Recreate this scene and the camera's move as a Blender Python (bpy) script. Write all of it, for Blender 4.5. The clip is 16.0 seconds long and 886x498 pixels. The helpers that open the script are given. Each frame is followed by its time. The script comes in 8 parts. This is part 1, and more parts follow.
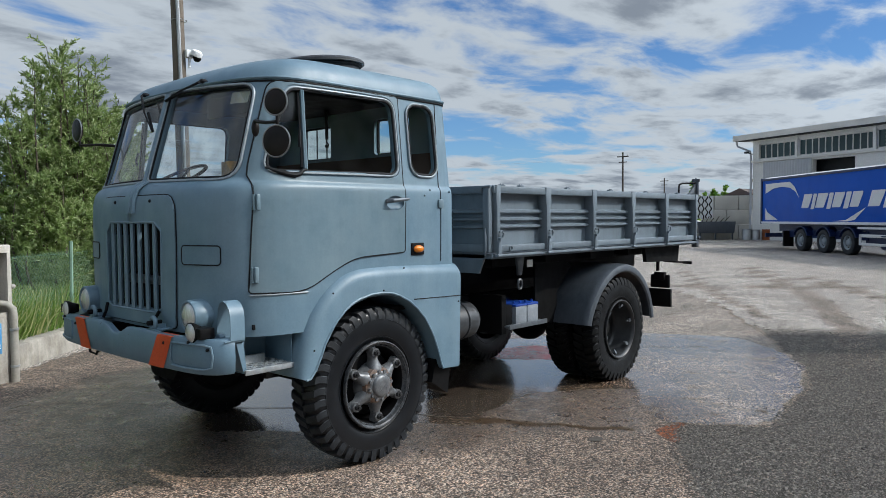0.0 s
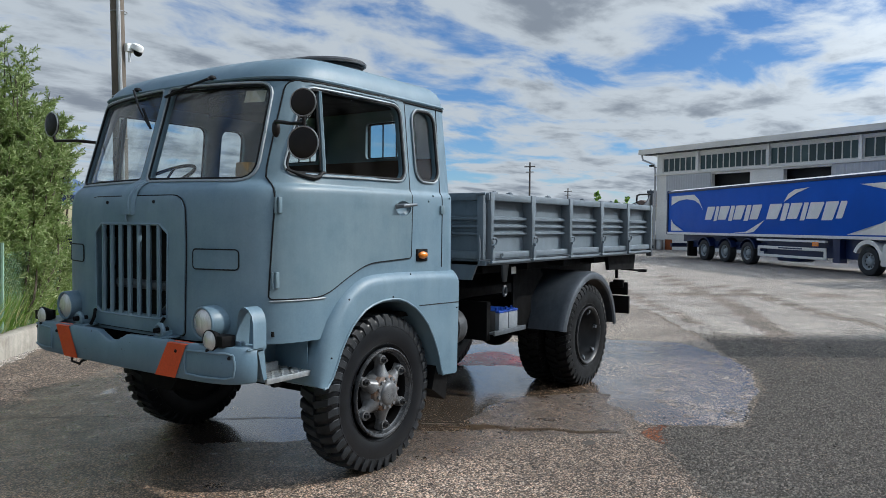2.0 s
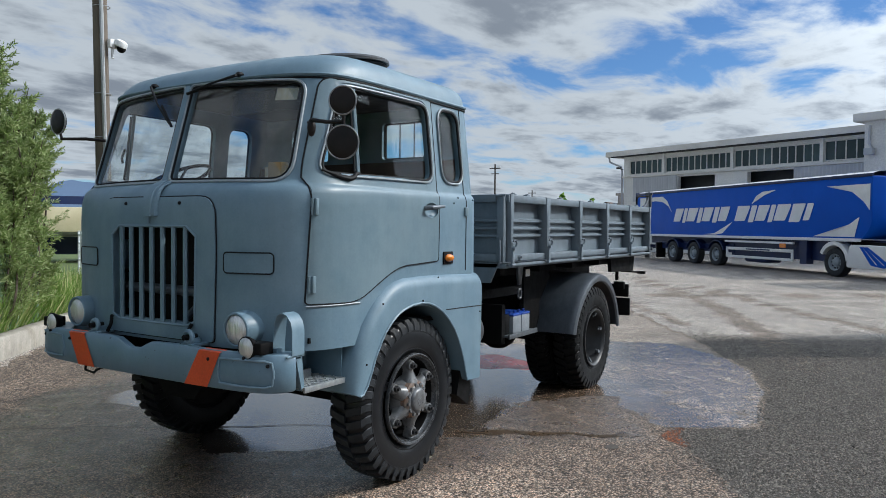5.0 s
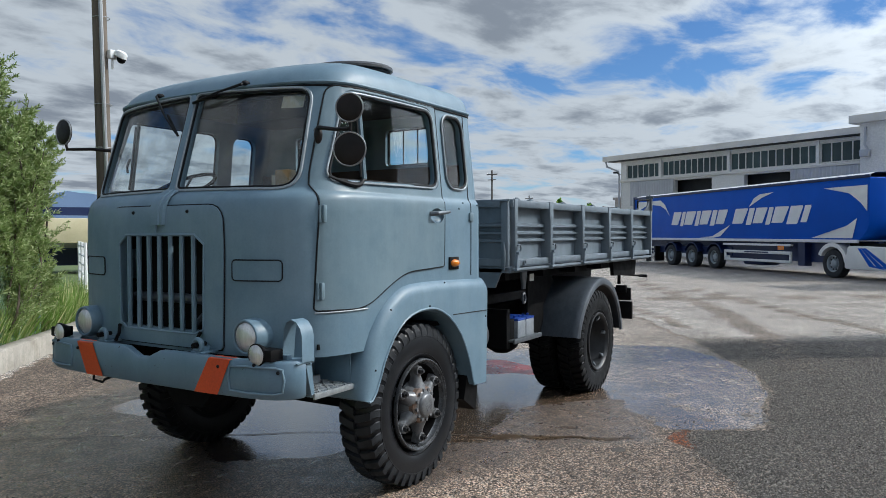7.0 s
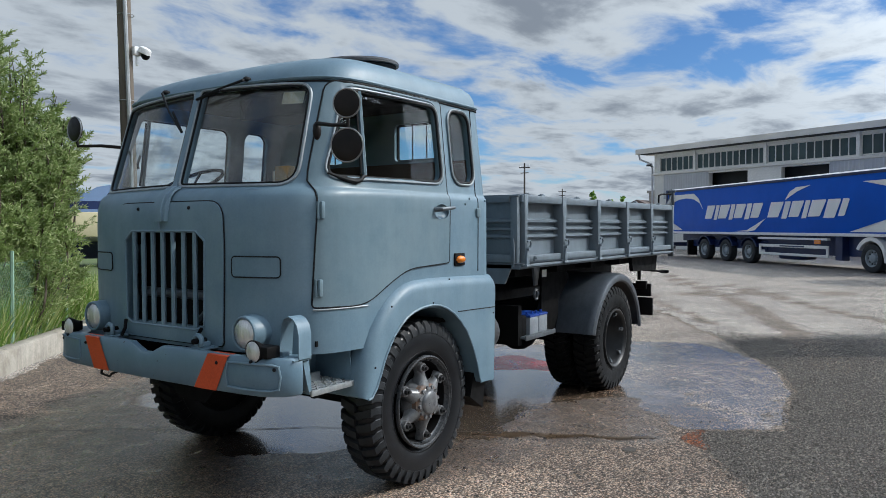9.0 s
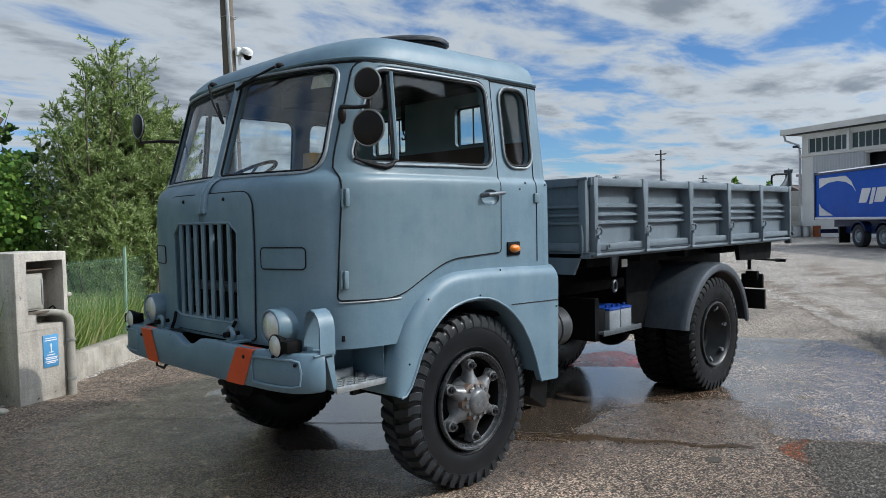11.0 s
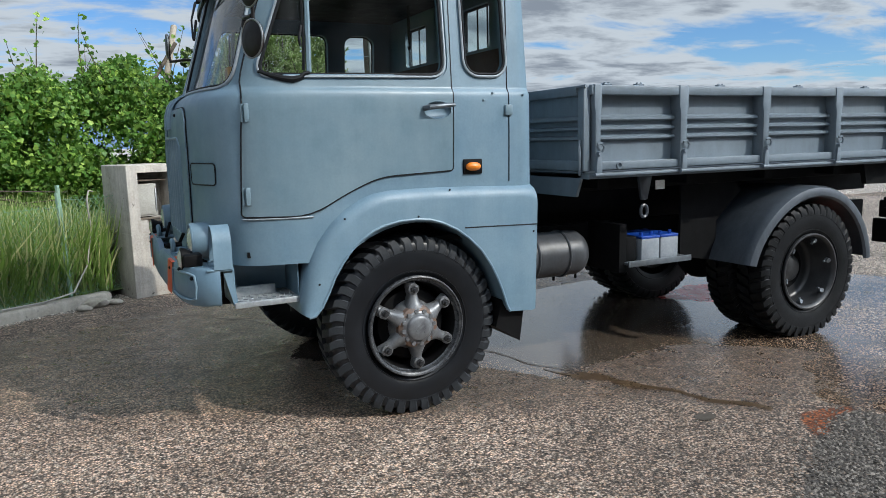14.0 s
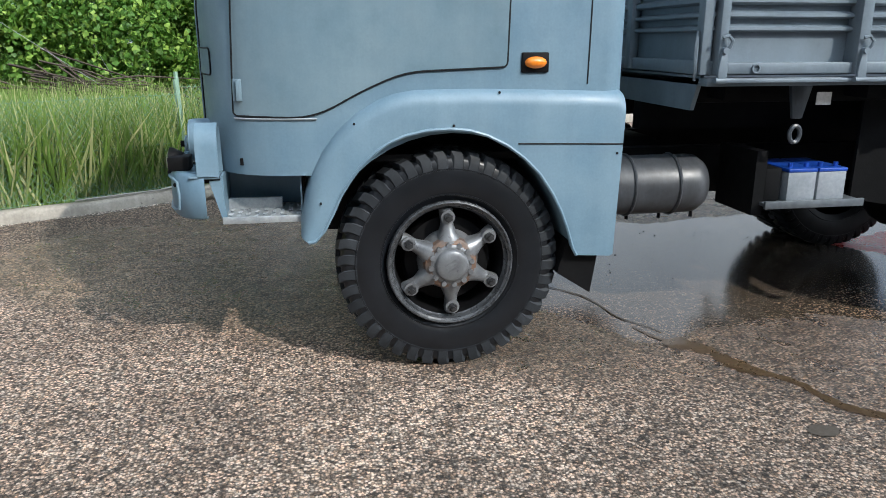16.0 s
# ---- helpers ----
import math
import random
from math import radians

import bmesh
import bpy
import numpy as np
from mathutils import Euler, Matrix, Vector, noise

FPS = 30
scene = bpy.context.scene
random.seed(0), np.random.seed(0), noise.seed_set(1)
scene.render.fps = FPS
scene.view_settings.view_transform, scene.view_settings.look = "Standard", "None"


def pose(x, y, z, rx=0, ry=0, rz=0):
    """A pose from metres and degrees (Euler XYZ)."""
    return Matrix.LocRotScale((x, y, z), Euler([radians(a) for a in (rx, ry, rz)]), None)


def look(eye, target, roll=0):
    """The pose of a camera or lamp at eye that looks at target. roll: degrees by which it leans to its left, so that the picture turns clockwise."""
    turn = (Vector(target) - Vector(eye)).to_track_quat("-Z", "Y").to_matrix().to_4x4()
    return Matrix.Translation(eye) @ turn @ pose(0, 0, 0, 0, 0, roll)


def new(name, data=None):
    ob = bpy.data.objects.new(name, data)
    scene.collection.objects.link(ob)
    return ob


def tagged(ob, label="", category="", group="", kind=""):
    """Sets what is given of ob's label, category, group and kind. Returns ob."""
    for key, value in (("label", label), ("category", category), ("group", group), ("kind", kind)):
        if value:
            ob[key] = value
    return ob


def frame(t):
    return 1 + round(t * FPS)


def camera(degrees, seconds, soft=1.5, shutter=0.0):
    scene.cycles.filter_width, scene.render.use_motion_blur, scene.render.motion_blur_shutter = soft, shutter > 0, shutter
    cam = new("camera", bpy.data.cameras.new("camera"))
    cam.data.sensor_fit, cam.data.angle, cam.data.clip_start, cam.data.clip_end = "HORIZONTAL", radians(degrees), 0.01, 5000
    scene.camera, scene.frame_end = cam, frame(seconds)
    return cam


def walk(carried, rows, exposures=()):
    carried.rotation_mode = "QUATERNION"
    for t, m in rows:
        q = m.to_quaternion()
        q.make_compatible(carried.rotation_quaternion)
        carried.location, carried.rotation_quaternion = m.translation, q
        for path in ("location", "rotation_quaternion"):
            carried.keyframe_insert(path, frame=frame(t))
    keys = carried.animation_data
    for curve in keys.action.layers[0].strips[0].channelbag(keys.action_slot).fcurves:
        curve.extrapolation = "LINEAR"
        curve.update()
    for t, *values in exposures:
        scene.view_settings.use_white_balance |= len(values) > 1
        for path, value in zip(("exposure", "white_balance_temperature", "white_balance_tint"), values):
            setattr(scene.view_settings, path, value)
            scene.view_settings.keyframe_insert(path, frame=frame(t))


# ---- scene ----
cam = camera(62.5, 16.0, 0.6)
PATH = [
    (0, (-3.256, -3.465, 1.601), (-1.771, -2.128, 1.517), -0.4),
    (0.5, (-3.299, -3.321, 1.595), (-1.807, -1.991, 1.509), 0.0),
    (1, (-3.369, -3.152, 1.601), (-1.844, -1.861, 1.53), 0.5),
    (1.5, (-3.526, -2.999, 1.608), (-1.893, -1.845, 1.558), 0.6),
    (2, (-3.671, -2.931, 1.599), (-2.026, -1.796, 1.533), 0.5),
    (2.5, (-3.72, -2.889, 1.589), (-2.064, -1.77, 1.514), 0.8),
    (3, (-3.728, -2.782, 1.576), (-2.066, -1.672, 1.496), 1.3),
    (3.5, (-3.739, -2.637, 1.582), (-2.073, -1.533, 1.503), 1.6),
    (4, (-3.795, -2.56, 1.596), (-2.113, -1.481, 1.527), 1.5),
    (6.5, (-3.84, -2.497, 1.601), (-2.133, -1.455, 1.552), -0.1),
    (7, (-3.862, -2.482, 1.592), (-2.158, -1.436, 1.549), -0.2),
    (7.5, (-3.835, -2.478, 1.612), (-2.135, -1.425, 1.568), -0.1),
    (8, (-3.794, -2.513, 1.614), (-2.104, -1.444, 1.576), 0.0),
    (8.2, (-3.774, -2.537, 1.629), (-2.091, -1.458, 1.589), -0.0),
    (10.3, (-3.476, -2.704, 1.569), (-1.937, -1.429, 1.487), -0.7),
    (10.5, (-3.39, -2.724, 1.571), (-1.884, -1.411, 1.493), -0.8),
    (11, (-3.155, -2.834, 1.572), (-1.733, -1.429, 1.495), -1.3),
    (11.5, (-2.903, -3.011, 1.589), (-1.614, -1.486, 1.477), -1.7),
    (12, (-2.667, -3.103, 1.57), (-1.405, -1.556, 1.446), -2.3),
    (12.5, (-2.4, -3.231, 1.577), (-1.171, -1.658, 1.451), -2.6),
    (13, (-2.111, -3.46, 1.572), (-0.963, -1.832, 1.397), -2.5),
    (13.5, (-1.851, -3.58, 1.531), (-0.83, -1.88, 1.27), -2.4),
    (14, (-1.613, -3.624, 1.541), (-0.748, -1.845, 1.247), -1.4),
    (14.5, (-1.378, -3.714, 1.53), (-0.694, -1.862, 1.214), -1.5),
    (15, (-1.14, -3.802, 1.535), (-0.614, -1.933, 1.056), -0.8),
    (15.5, (-0.922, -3.772, 1.518), (-0.436, -1.894, 1.031), 0.1),
    (15.9, (-0.783, -3.739, 1.525), (-0.369, -1.841, 1.047), 0.6),
    (16, (-0.581, -3.073, 1.48), (-0.25, -1.178, 0.932), 0.0),
]
walk(cam, [(t, look(eye, target, roll)) for t, eye, target, roll in PATH], [(0.0, -0.14, 6170, 8), (11.5, -0.14, 6170, 8), (13.0, -0.05, 6170, 8), (14.5, 0.04, 6170, 8), (15.5, 0.16, 6170, 8), (16.0, 0.26, 6170, 8)])

# ---- world, sun, exposure ----
SUN = Vector((0.8, -1.05, 1.0)).normalized()


def build_world():
    w = bpy.data.worlds.new("sky")
    scene.world = w
    w.use_nodes = True
    nt = w.node_tree
    nt.nodes.clear()
    N = nt.nodes.new
    L = nt.links.new
    out = N("ShaderNodeOutputWorld")
    bg = N("ShaderNodeBackground")
    bg.inputs["Strength"].default_value = 0.111
    sky = N("ShaderNodeTexSky")
    sky.sky_type = "NISHITA"
    sky.sun_disc = False
    sky.sun_elevation = math.asin(SUN.z)
    sky.sun_rotation = math.atan2(SUN.x, SUN.y)
    sky.air_density, sky.dust_density, sky.ozone_density = 1.0, 0.0, 4.0
    tc = N("ShaderNodeTexCoord")
    sep = N("ShaderNodeSeparateXYZ")
    L(tc.outputs["Generated"], sep.inputs[0])

    def m(op, a, b=None, clamp=False):
        n = N("ShaderNodeMath")
        n.operation = op
        n.use_clamp = clamp
        for i, v in enumerate((a, b)):
            if v is None:
                continue
            if hasattr(v, "links"):
                L(v, n.inputs[i])
            else:
                n.inputs[i].default_value = v
        return n.outputs[0]

    zz = m("ADD", m("MAXIMUM", sep.outputs["Z"], 0.0), 0.10)
    px = m("DIVIDE", sep.outputs["X"], zz)
    py = m("DIVIDE", sep.outputs["Y"], zz)
    comb = N("ShaderNodeCombineXYZ")
    L(px, comb.inputs[0])
    L(py, comb.inputs[1])
    mp = N("ShaderNodeMapping")
    mp.inputs["Rotation"].default_value = (0, 0, radians(28))
    mp.inputs["Location"].default_value = (3.1, 1.7, 0.0)
    mp.inputs["Scale"].default_value = (0.85, 1.15, 1.0)
    L(comb.outputs[0], mp.inputs[0])

    def noise_at(scale, detail, rough, dist=0.0):
        n = N("ShaderNodeTexNoise")
        n.inputs["Scale"].default_value = scale
        n.inputs["Detail"].default_value = detail
        n.inputs["Roughness"].default_value = rough
        n.inputs["Distortion"].default_value = dist
        L(mp.outputs[0], n.inputs["Vector"])
        return n.outputs["Fac"]

    big = noise_at(0.55, 3, 0.5)
    mid = noise_at(1.75, 12, 0.58, 0.35)
    cover = m("ADD", m("MULTIPLY", big, 0.55), m("MULTIPLY", mid, 0.65))
    ramp = N("ShaderNodeMapRange")
    ramp.interpolation_type = "SMOOTHSTEP"
    ramp.inputs["From Min"].default_value = 0.482
    ramp.inputs["From Max"].default_value = 0.60
    L(cover, ramp.inputs["Value"])
    # thick middles of the clouds are greyer than their rims
    thick = N("ShaderNodeMapRange")
    thick.interpolation_type = "SMOOTHSTEP"
    thick.inputs["From Min"].default_value = 0.585
    thick.inputs["From Max"].default_value = 0.76
    L(m("ADD", cover, m("MULTIPLY", m("SUBTRACT", noise_at(3.4, 7, 0.55), 0.5), 0.40)), thick.inputs["Value"])
    tone = N("ShaderNodeMixRGB")
    tone.inputs[1].default_value = (5.1, 5.5, 5.9, 1)
    tone.inputs[2].default_value = (2.3, 2.6, 3.05, 1)
    L(thick.outputs[0], tone.inputs[0])
    # clouds towards the sun are lit through and brighter
    dot = N("ShaderNodeVectorMath")
    dot.operation = "DOT_PRODUCT"
    dot.inputs[1].default_value = SUN
    L(tc.outputs["Generated"], dot.inputs[0])
    glow = m("ADD", 1.0, m("MULTIPLY", m("POWER", m("MAXIMUM", m("ADD", m("MULTIPLY", dot.outputs["Value"], 0.5), 0.5), 0.0), 12.0), 11.0))
    lit = N("ShaderNodeVectorMath")
    lit.operation = "SCALE"
    L(tone.outputs[0], lit.inputs[0])
    L(glow, lit.inputs["Scale"])
    mix = N("ShaderNodeMixRGB")
    L(ramp.outputs[0], mix.inputs[0])
    deep = N("ShaderNodeMixRGB")
    deep.blend_type = "MULTIPLY"
    deep.inputs[0].default_value = 1.0
    deep.inputs[2].default_value = (0.66, 0.84, 1.05, 1)
    L(sky.outputs[0], deep.inputs[1])
    L(deep.outputs[0], mix.inputs[1])
    L(lit.outputs[0], mix.inputs[2])
    L(mix.outputs[0], bg.inputs["Color"])
    L(bg.outputs[0], out.inputs[0])


build_world()
sun = new("sun", bpy.data.lights.new("sun", "SUN"))
sun.data.energy, sun.data.angle, sun.data.color = 3.35, radians(0.6), (1.0, 0.93, 0.83)
sun.matrix_basis = look(SUN * 60, (0, 0, 0))
scene.view_settings.exposure = 0.0

# ---- materials ----
def mat(name, c1, c2=None, scale=4.0, rough=(0.4, 0.6), metal=0.0, bump=0.0, bscale=60.0, spots=None, coat=0.0, stretch=(1, 1, 1),
        spec=0.5, vary=0.0, grain=0.11, spot_scale=18.0, spot_size=0.3):
    """Two-scale procedural surface in metres: broad tone, fine grain, optional flecks of wear."""
    M = bpy.data.materials.new(name)
    M.use_nodes = True
    nt = M.node_tree
    b = nt.nodes["Principled BSDF"]
    N, L = nt.nodes.new, nt.links.new
    c2 = c2 or tuple(v * 0.8 for v in c1)
    tc = N("ShaderNodeTexCoord")
    mp = N("ShaderNodeMapping")
    mp.inputs["Scale"].default_value = stretch
    L(tc.outputs["Object"], mp.inputs[0])

    def nz(s, d=5, r=0.6):
        n = N("ShaderNodeTexNoise")
        n.inputs["Scale"].default_value = s
        n.inputs["Detail"].default_value = d
        n.inputs["Roughness"].default_value = r
        L(mp.outputs[0], n.inputs["Vector"])
        return n.outputs["Fac"]

    def mr(src, lo, hi, a, c):
        n = N("ShaderNodeMapRange")
        n.inputs["From Min"].default_value, n.inputs["From Max"].default_value = lo, hi
        n.inputs["To Min"].default_value, n.inputs["To Max"].default_value = a, c
        L(src, n.inputs["Value"])
        return n.outputs[0]

    broad, fine = nz(scale), nz(bscale, 4)
    mx = N("ShaderNodeMixRGB")
    mx.inputs[1].default_value, mx.inputs[2].default_value = (*c1, 1), (*c2, 1)
    L(mr(broad, 0.32, 0.68, 0, 1), mx.inputs[0])
    g = N("ShaderNodeMixRGB")
    g.blend_type = "MULTIPLY"
    g.inputs[0].default_value = 1.0
    L(mx.outputs[0], g.inputs[1])
    gr = N("ShaderNodeCombineColor")
    k = mr(fine, 0.3, 0.7, 1 - grain, 1 + grain)
    for i in range(3):
        L(k, gr.inputs[i])
    L(gr.outputs[0], g.inputs[2])
    col = g.outputs[0]
    if vary:
        oi = N("ShaderNodeObjectInfo")
        h = N("ShaderNodeHueSaturation")
        L(mr(oi.outputs["Random"], 0, 1, 1 - vary, 1 + vary), h.inputs["Value"])
        L(col, h.inputs["Color"])
        col = h.outputs[0]
    if spots:
        sp = N("ShaderNodeMixRGB")
        sp.inputs[2].default_value = (*spots, 1)
        L(mr(nz(spot_scale, 7, 0.7), 1 - spot_size, 1.03 - spot_size, 0, 1), sp.inputs[0])
        L(col, sp.inputs[1])
        col = sp.outputs[0]
    L(col, b.inputs["Base Color"])
    L(mr(nz(scale * 2.3), 0.3, 0.7, rough[0], rough[1]), b.inputs["Roughness"])
    b.inputs["Metallic"].default_value = metal
    b.inputs["Specular IOR Level"].default_value = spec
    b.inputs["Coat Weight"].default_value = coat
    if bump:
        bp = N("ShaderNodeBump")
        bp.inputs["Strength"].default_value = bump
        bp.inputs["Distance"].default_value = 0.01
        L(fine, bp.inputs["Height"])
        L(bp.outputs[0], b.inputs["Normal"])
    return M


def aggregate(name, stones, binder, size, rough, wet=0.0, bump=0.6, tint=None):
    """Pavement of small stones set in a binder: cells of stone in three tones over a broad stain."""
    M = bpy.data.materials.new(name)
    M.use_nodes = True
    nt = M.node_tree
    b = nt.nodes["Principled BSDF"]
    N, L = nt.nodes.new, nt.links.new
    tc = N("ShaderNodeTexCoord")
    warp = N("ShaderNodeTexNoise")
    warp.inputs["Scale"].default_value = 1.0 / size
    warp.inputs["Detail"].default_value = 2
    L(tc.outputs["Object"], warp.inputs["Vector"])
    add = N("ShaderNodeVectorMath")
    add.operation = "MULTIPLY_ADD"
    add.inputs[1].default_value = (size * 0.5,) * 3
    L(warp.outputs["Color"], add.inputs[0])
    L(tc.outputs["Object"], add.inputs[2])
    vo = N("ShaderNodeTexVoronoi")
    vo.inputs["Scale"].default_value = 1.0 / size
    vo.inputs["Randomness"].default_value = 1.0
    L(add.outputs[0], vo.inputs["Vector"])
    sep = N("ShaderNodeSeparateColor")
    L(vo.outputs["Color"], sep.inputs[0])
    ramp = N("ShaderNodeValToRGB")
    el = ramp.color_ramp.elements
    el[0].position, el[0].color = 0.0, (*stones[0], 1)
    el[1].position, el[1].color = 1.0, (*stones[-1], 1)
    for i, s in enumerate(stones[1:-1]):
        e = el.new((i + 1) / (len(stones) - 1))
        e.color = (*s, 1)
    L(sep.outputs[0], ramp.inputs[0])
    edge = N("ShaderNodeMapRange")
    edge.inputs["From Min"].default_value, edge.inputs["From Max"].default_value = 0.38, 0.62
    L(vo.outputs["Distance"], edge.inputs["Value"])
    mx = N("ShaderNodeMixRGB")
    mx.inputs[2].default_value = (*binder, 1)
    L(edge.outputs[0], mx.inputs[0])
    L(ramp.outputs[0], mx.inputs[1])
    stain = N("ShaderNodeTexNoise")
    stain.inputs["Scale"].default_value = 0.9
    stain.inputs["Detail"].default_value = 8
    stain.inputs["Roughness"].default_value = 0.65
    L(tc.outputs["Object"], stain.inputs["Vector"])
    st = N("ShaderNodeValToRGB")
    se = st.color_ramp.elements
    t1 = tint or (0.72, 0.68, 0.64)
    se[0].position, se[0].color = 0.34, (*t1, 1)
    se[1].position, se[1].color = 0.64, (1.08, 1.05, 1.02, 1)
    L(stain.outputs["Fac"], st.inputs[0])
    mu = N("ShaderNodeMixRGB")
    mu.blend_type = "MULTIPLY"
    mu.inputs[0].default_value = 1.0
    L(mx.outputs[0], mu.inputs[1])
    L(st.outputs[0], mu.inputs[2])
    L(mu.outputs[0], b.inputs["Base Color"])
    rr = N("ShaderNodeMapRange")
    rr.inputs["From Min"].default_value, rr.inputs["From Max"].default_value = 0.38, 0.6
    rr.inputs["To Min"].default_value, rr.inputs["To Max"].default_value = rough
    L(stain.outputs["Fac"], rr.inputs["Value"])
    L(rr.outputs[0], b.inputs["Roughness"])
    b.inputs["Coat Weight"].default_value = wet
    b.inputs["Coat Roughness"].default_value = 0.08
    bp = N("ShaderNodeBump")
    bp.invert = True
    bp.inputs["Strength"].default_value = bump
    bp.inputs["Distance"].default_value = size * 0.5
    L(vo.outputs["Distance"], bp.inputs["Height"])
    L(bp.outputs[0], b.inputs["Normal"])
    return M


def glass(name, tint=(0.9, 0.95, 0.95), dirt=0.06, gloss=0.022):
    M = bpy.data.materials.new(name)
    M.use_nodes = True
    nt = M.node_tree
    N, L = nt.nodes.new, nt.links.new
    b = nt.nodes["Principled BSDF"]
    out = nt.nodes["Material Output"]
    b.inputs["Base Color"].default_value = (0.25, 0.25, 0.245, 1)
    b.inputs["Roughness"].default_value = 0.6
    tr = N("ShaderNodeBsdfTransparent")
    tr.inputs[0].default_value = (*tint, 1)
    gl = N("ShaderNodeBsdfGlossy")
    gl.inputs["Roughness"].default_value = 0.01
    lw = N("ShaderNodeLayerWeight")
    lw.inputs["Blend"].default_value = 0.5
    pw = N("ShaderNodeMath")
    pw.operation = "POWER"
    pw.inputs[1].default_value = 5.0
    L(lw.outputs["Facing"], pw.inputs[0])
    fr = N("ShaderNodeMapRange")
    fr.inputs["To Min"].default_value, fr.inputs["To Max"].default_value = gloss, 1.0
    L(pw.outputs[0], fr.inputs["Value"])
    m1 = N("ShaderNodeMixShader")
    L(fr.outputs[0], m1.inputs[0])
    L(tr.outputs[0], m1.inputs[1])
    L(gl.outputs[0], m1.inputs[2])
    nz = N("ShaderNodeTexNoise")
    nz.inputs["Scale"].default_value = 6
    nz.inputs["Detail"].default_value = 8
    tc = N("ShaderNodeTexCoord")
    L(tc.outputs["Object"], nz.inputs["Vector"])
    mr = N("ShaderNodeMapRange")
    mr.inputs["From Min"].default_value, mr.inputs["From Max"].default_value = 0.35, 0.75
    mr.inputs["To Max"].default_value = dirt * 2
    L(nz.outputs["Fac"], mr.inputs["Value"])
    m2 = N("ShaderNodeMixShader")
    L(mr.outputs[0], m2.inputs[0])
    L(m1.outputs[0], m2.inputs[1])
    L(b.outputs[0], m2.inputs[2])
    L(m2.outputs[0], out.inputs[0])
    return M


PAINT = mat("grey_blue_paint", (0.107, 0.178, 0.236), (0.153, 0.230, 0.286), 3.0, (0.38, 0.55), 0, 0.03, 90, (0.05, 0.04, 0.034), grain=0.04, spot_scale=30, spot_size=0.26)
CHIPPED = mat("chipped_grey_blue_paint", (0.100, 0.168, 0.226), (0.136, 0.212, 0.268), 2.2, (0.34, 0.5), 0, 0.04, 90, (0.012, 0.012, 0.014), grain=0.03, spot_scale=24, spot_size=0.345)
PAINT2 = mat("grey_blue_primer", (0.108, 0.170, 0.212), (0.154, 0.218, 0.256), 3.2, (0.32, 0.5), 0, 0.02, 90, (0.045, 0.045, 0.05), grain=0.03, spot_scale=26, spot_size=0.25)
BEDP = mat("slate_grey_paint", (0.112, 0.146, 0.178), (0.148, 0.184, 0.216), 2.5, (0.4, 0.58), 0, 0.03, 70, (0.04, 0.04, 0.045), grain=0.04, spot_scale=16, spot_size=0.29)
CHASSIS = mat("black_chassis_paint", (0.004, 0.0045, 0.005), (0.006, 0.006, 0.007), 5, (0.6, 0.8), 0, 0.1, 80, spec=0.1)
FENDP = mat("dark_grey_fender_paint", (0.045, 0.055, 0.068), (0.064, 0.075, 0.09), 4, (0.28, 0.42), 0, 0.04, 80)
RUBBER = mat("tyre_rubber", (0.015, 0.0173, 0.0203), (0.033, 0.0368, 0.042), 6, (0.45, 0.65), 0, 0.10, 120, spec=0.22)
# blacker rubber; on the far wheels it stands in for shade under the truck
BLACKRUB = mat("blacker_tyre_rubber", (0.004, 0.0046, 0.0054), (0.009, 0.010, 0.0115), 7, (0.4, 0.6), 0, 0.08, 120, spec=0.16)
SIDEWALL = mat("tyre_sidewall", (0.0048, 0.0058, 0.0075), (0.0085, 0.010, 0.013), 9, (0.28, 0.4), 0, 0.04, 120, spec=0.36)
TRIMRUB = mat("window_rubber", (0.005, 0.006, 0.0075), (0.009, 0.010, 0.012), 8, (0.5, 0.7), spec=0.2)
STEEL = mat("worn_steel", (0.33, 0.34, 0.35), (0.22, 0.22, 0.22), 9, (0.28, 0.5), 0.9, 0.1, 90, (0.12, 0.07, 0.045), spot_scale=12, spot_size=0.33)
GRAPH = mat("graphite_wheel_paint", (0.10, 0.105, 0.112), (0.19, 0.197, 0.205), 13, (0.26, 0.44), 0.25, 0.12, 70, (0.020, 0.017, 0.015), spot_scale=11, spot_size=0.37)
RIMP = mat("dark_wheel_rim_paint", (0.034, 0.037, 0.041), (0.066, 0.07, 0.076), 11, (0.2, 0.36), 0.2, 0.10, 70, (0.12, 0.12, 0.12), spot_scale=14, spot_size=0.30)
RUSTY = mat("rusty_hub_flange", (0.10, 0.085, 0.075), (0.16, 0.075, 0.035), 16, (0.5, 0.75), 0.1, 0.3, 80)
BOXB = mat("brown_cardboard", (0.30, 0.20, 0.09), (0.22, 0.14, 0.06), 14, (0.7, 0.85), 0, 0.1, 60)
DARKRIM = mat("dark_rim_paint", (0.016, 0.017, 0.019), (0.03, 0.031, 0.033), 8, (0.3, 0.5), 0.1, 0.1, 70)
ALU = mat("aluminium_trim", (0.29, 0.33, 0.36), (0.24, 0.28, 0.31), 8, (0.4, 0.55), 0.15)
TANKP = mat("dark_tank_paint", (0.036, 0.04, 0.046), (0.054, 0.058, 0.065), 5, (0.35, 0.5), 0, 0.05, 70, (0.015, 0.014, 0.014), spot_scale=10, spot_size=0.35)
ORANGE = mat("orange_stripe_paint", (0.56, 0.070, 0.017), (0.48, 0.058, 0.016), 5, (0.4, 0.55), 0, 0.03, 90, (0.10, 0.09, 0.09), spot_scale=22, spot_size=0.27)
AMBER = mat("amber_lens", (0.75, 0.22, 0.01), (0.65, 0.17, 0.01), 20, (0.12, 0.2), 0, 0.0, 60, coat=0.6)
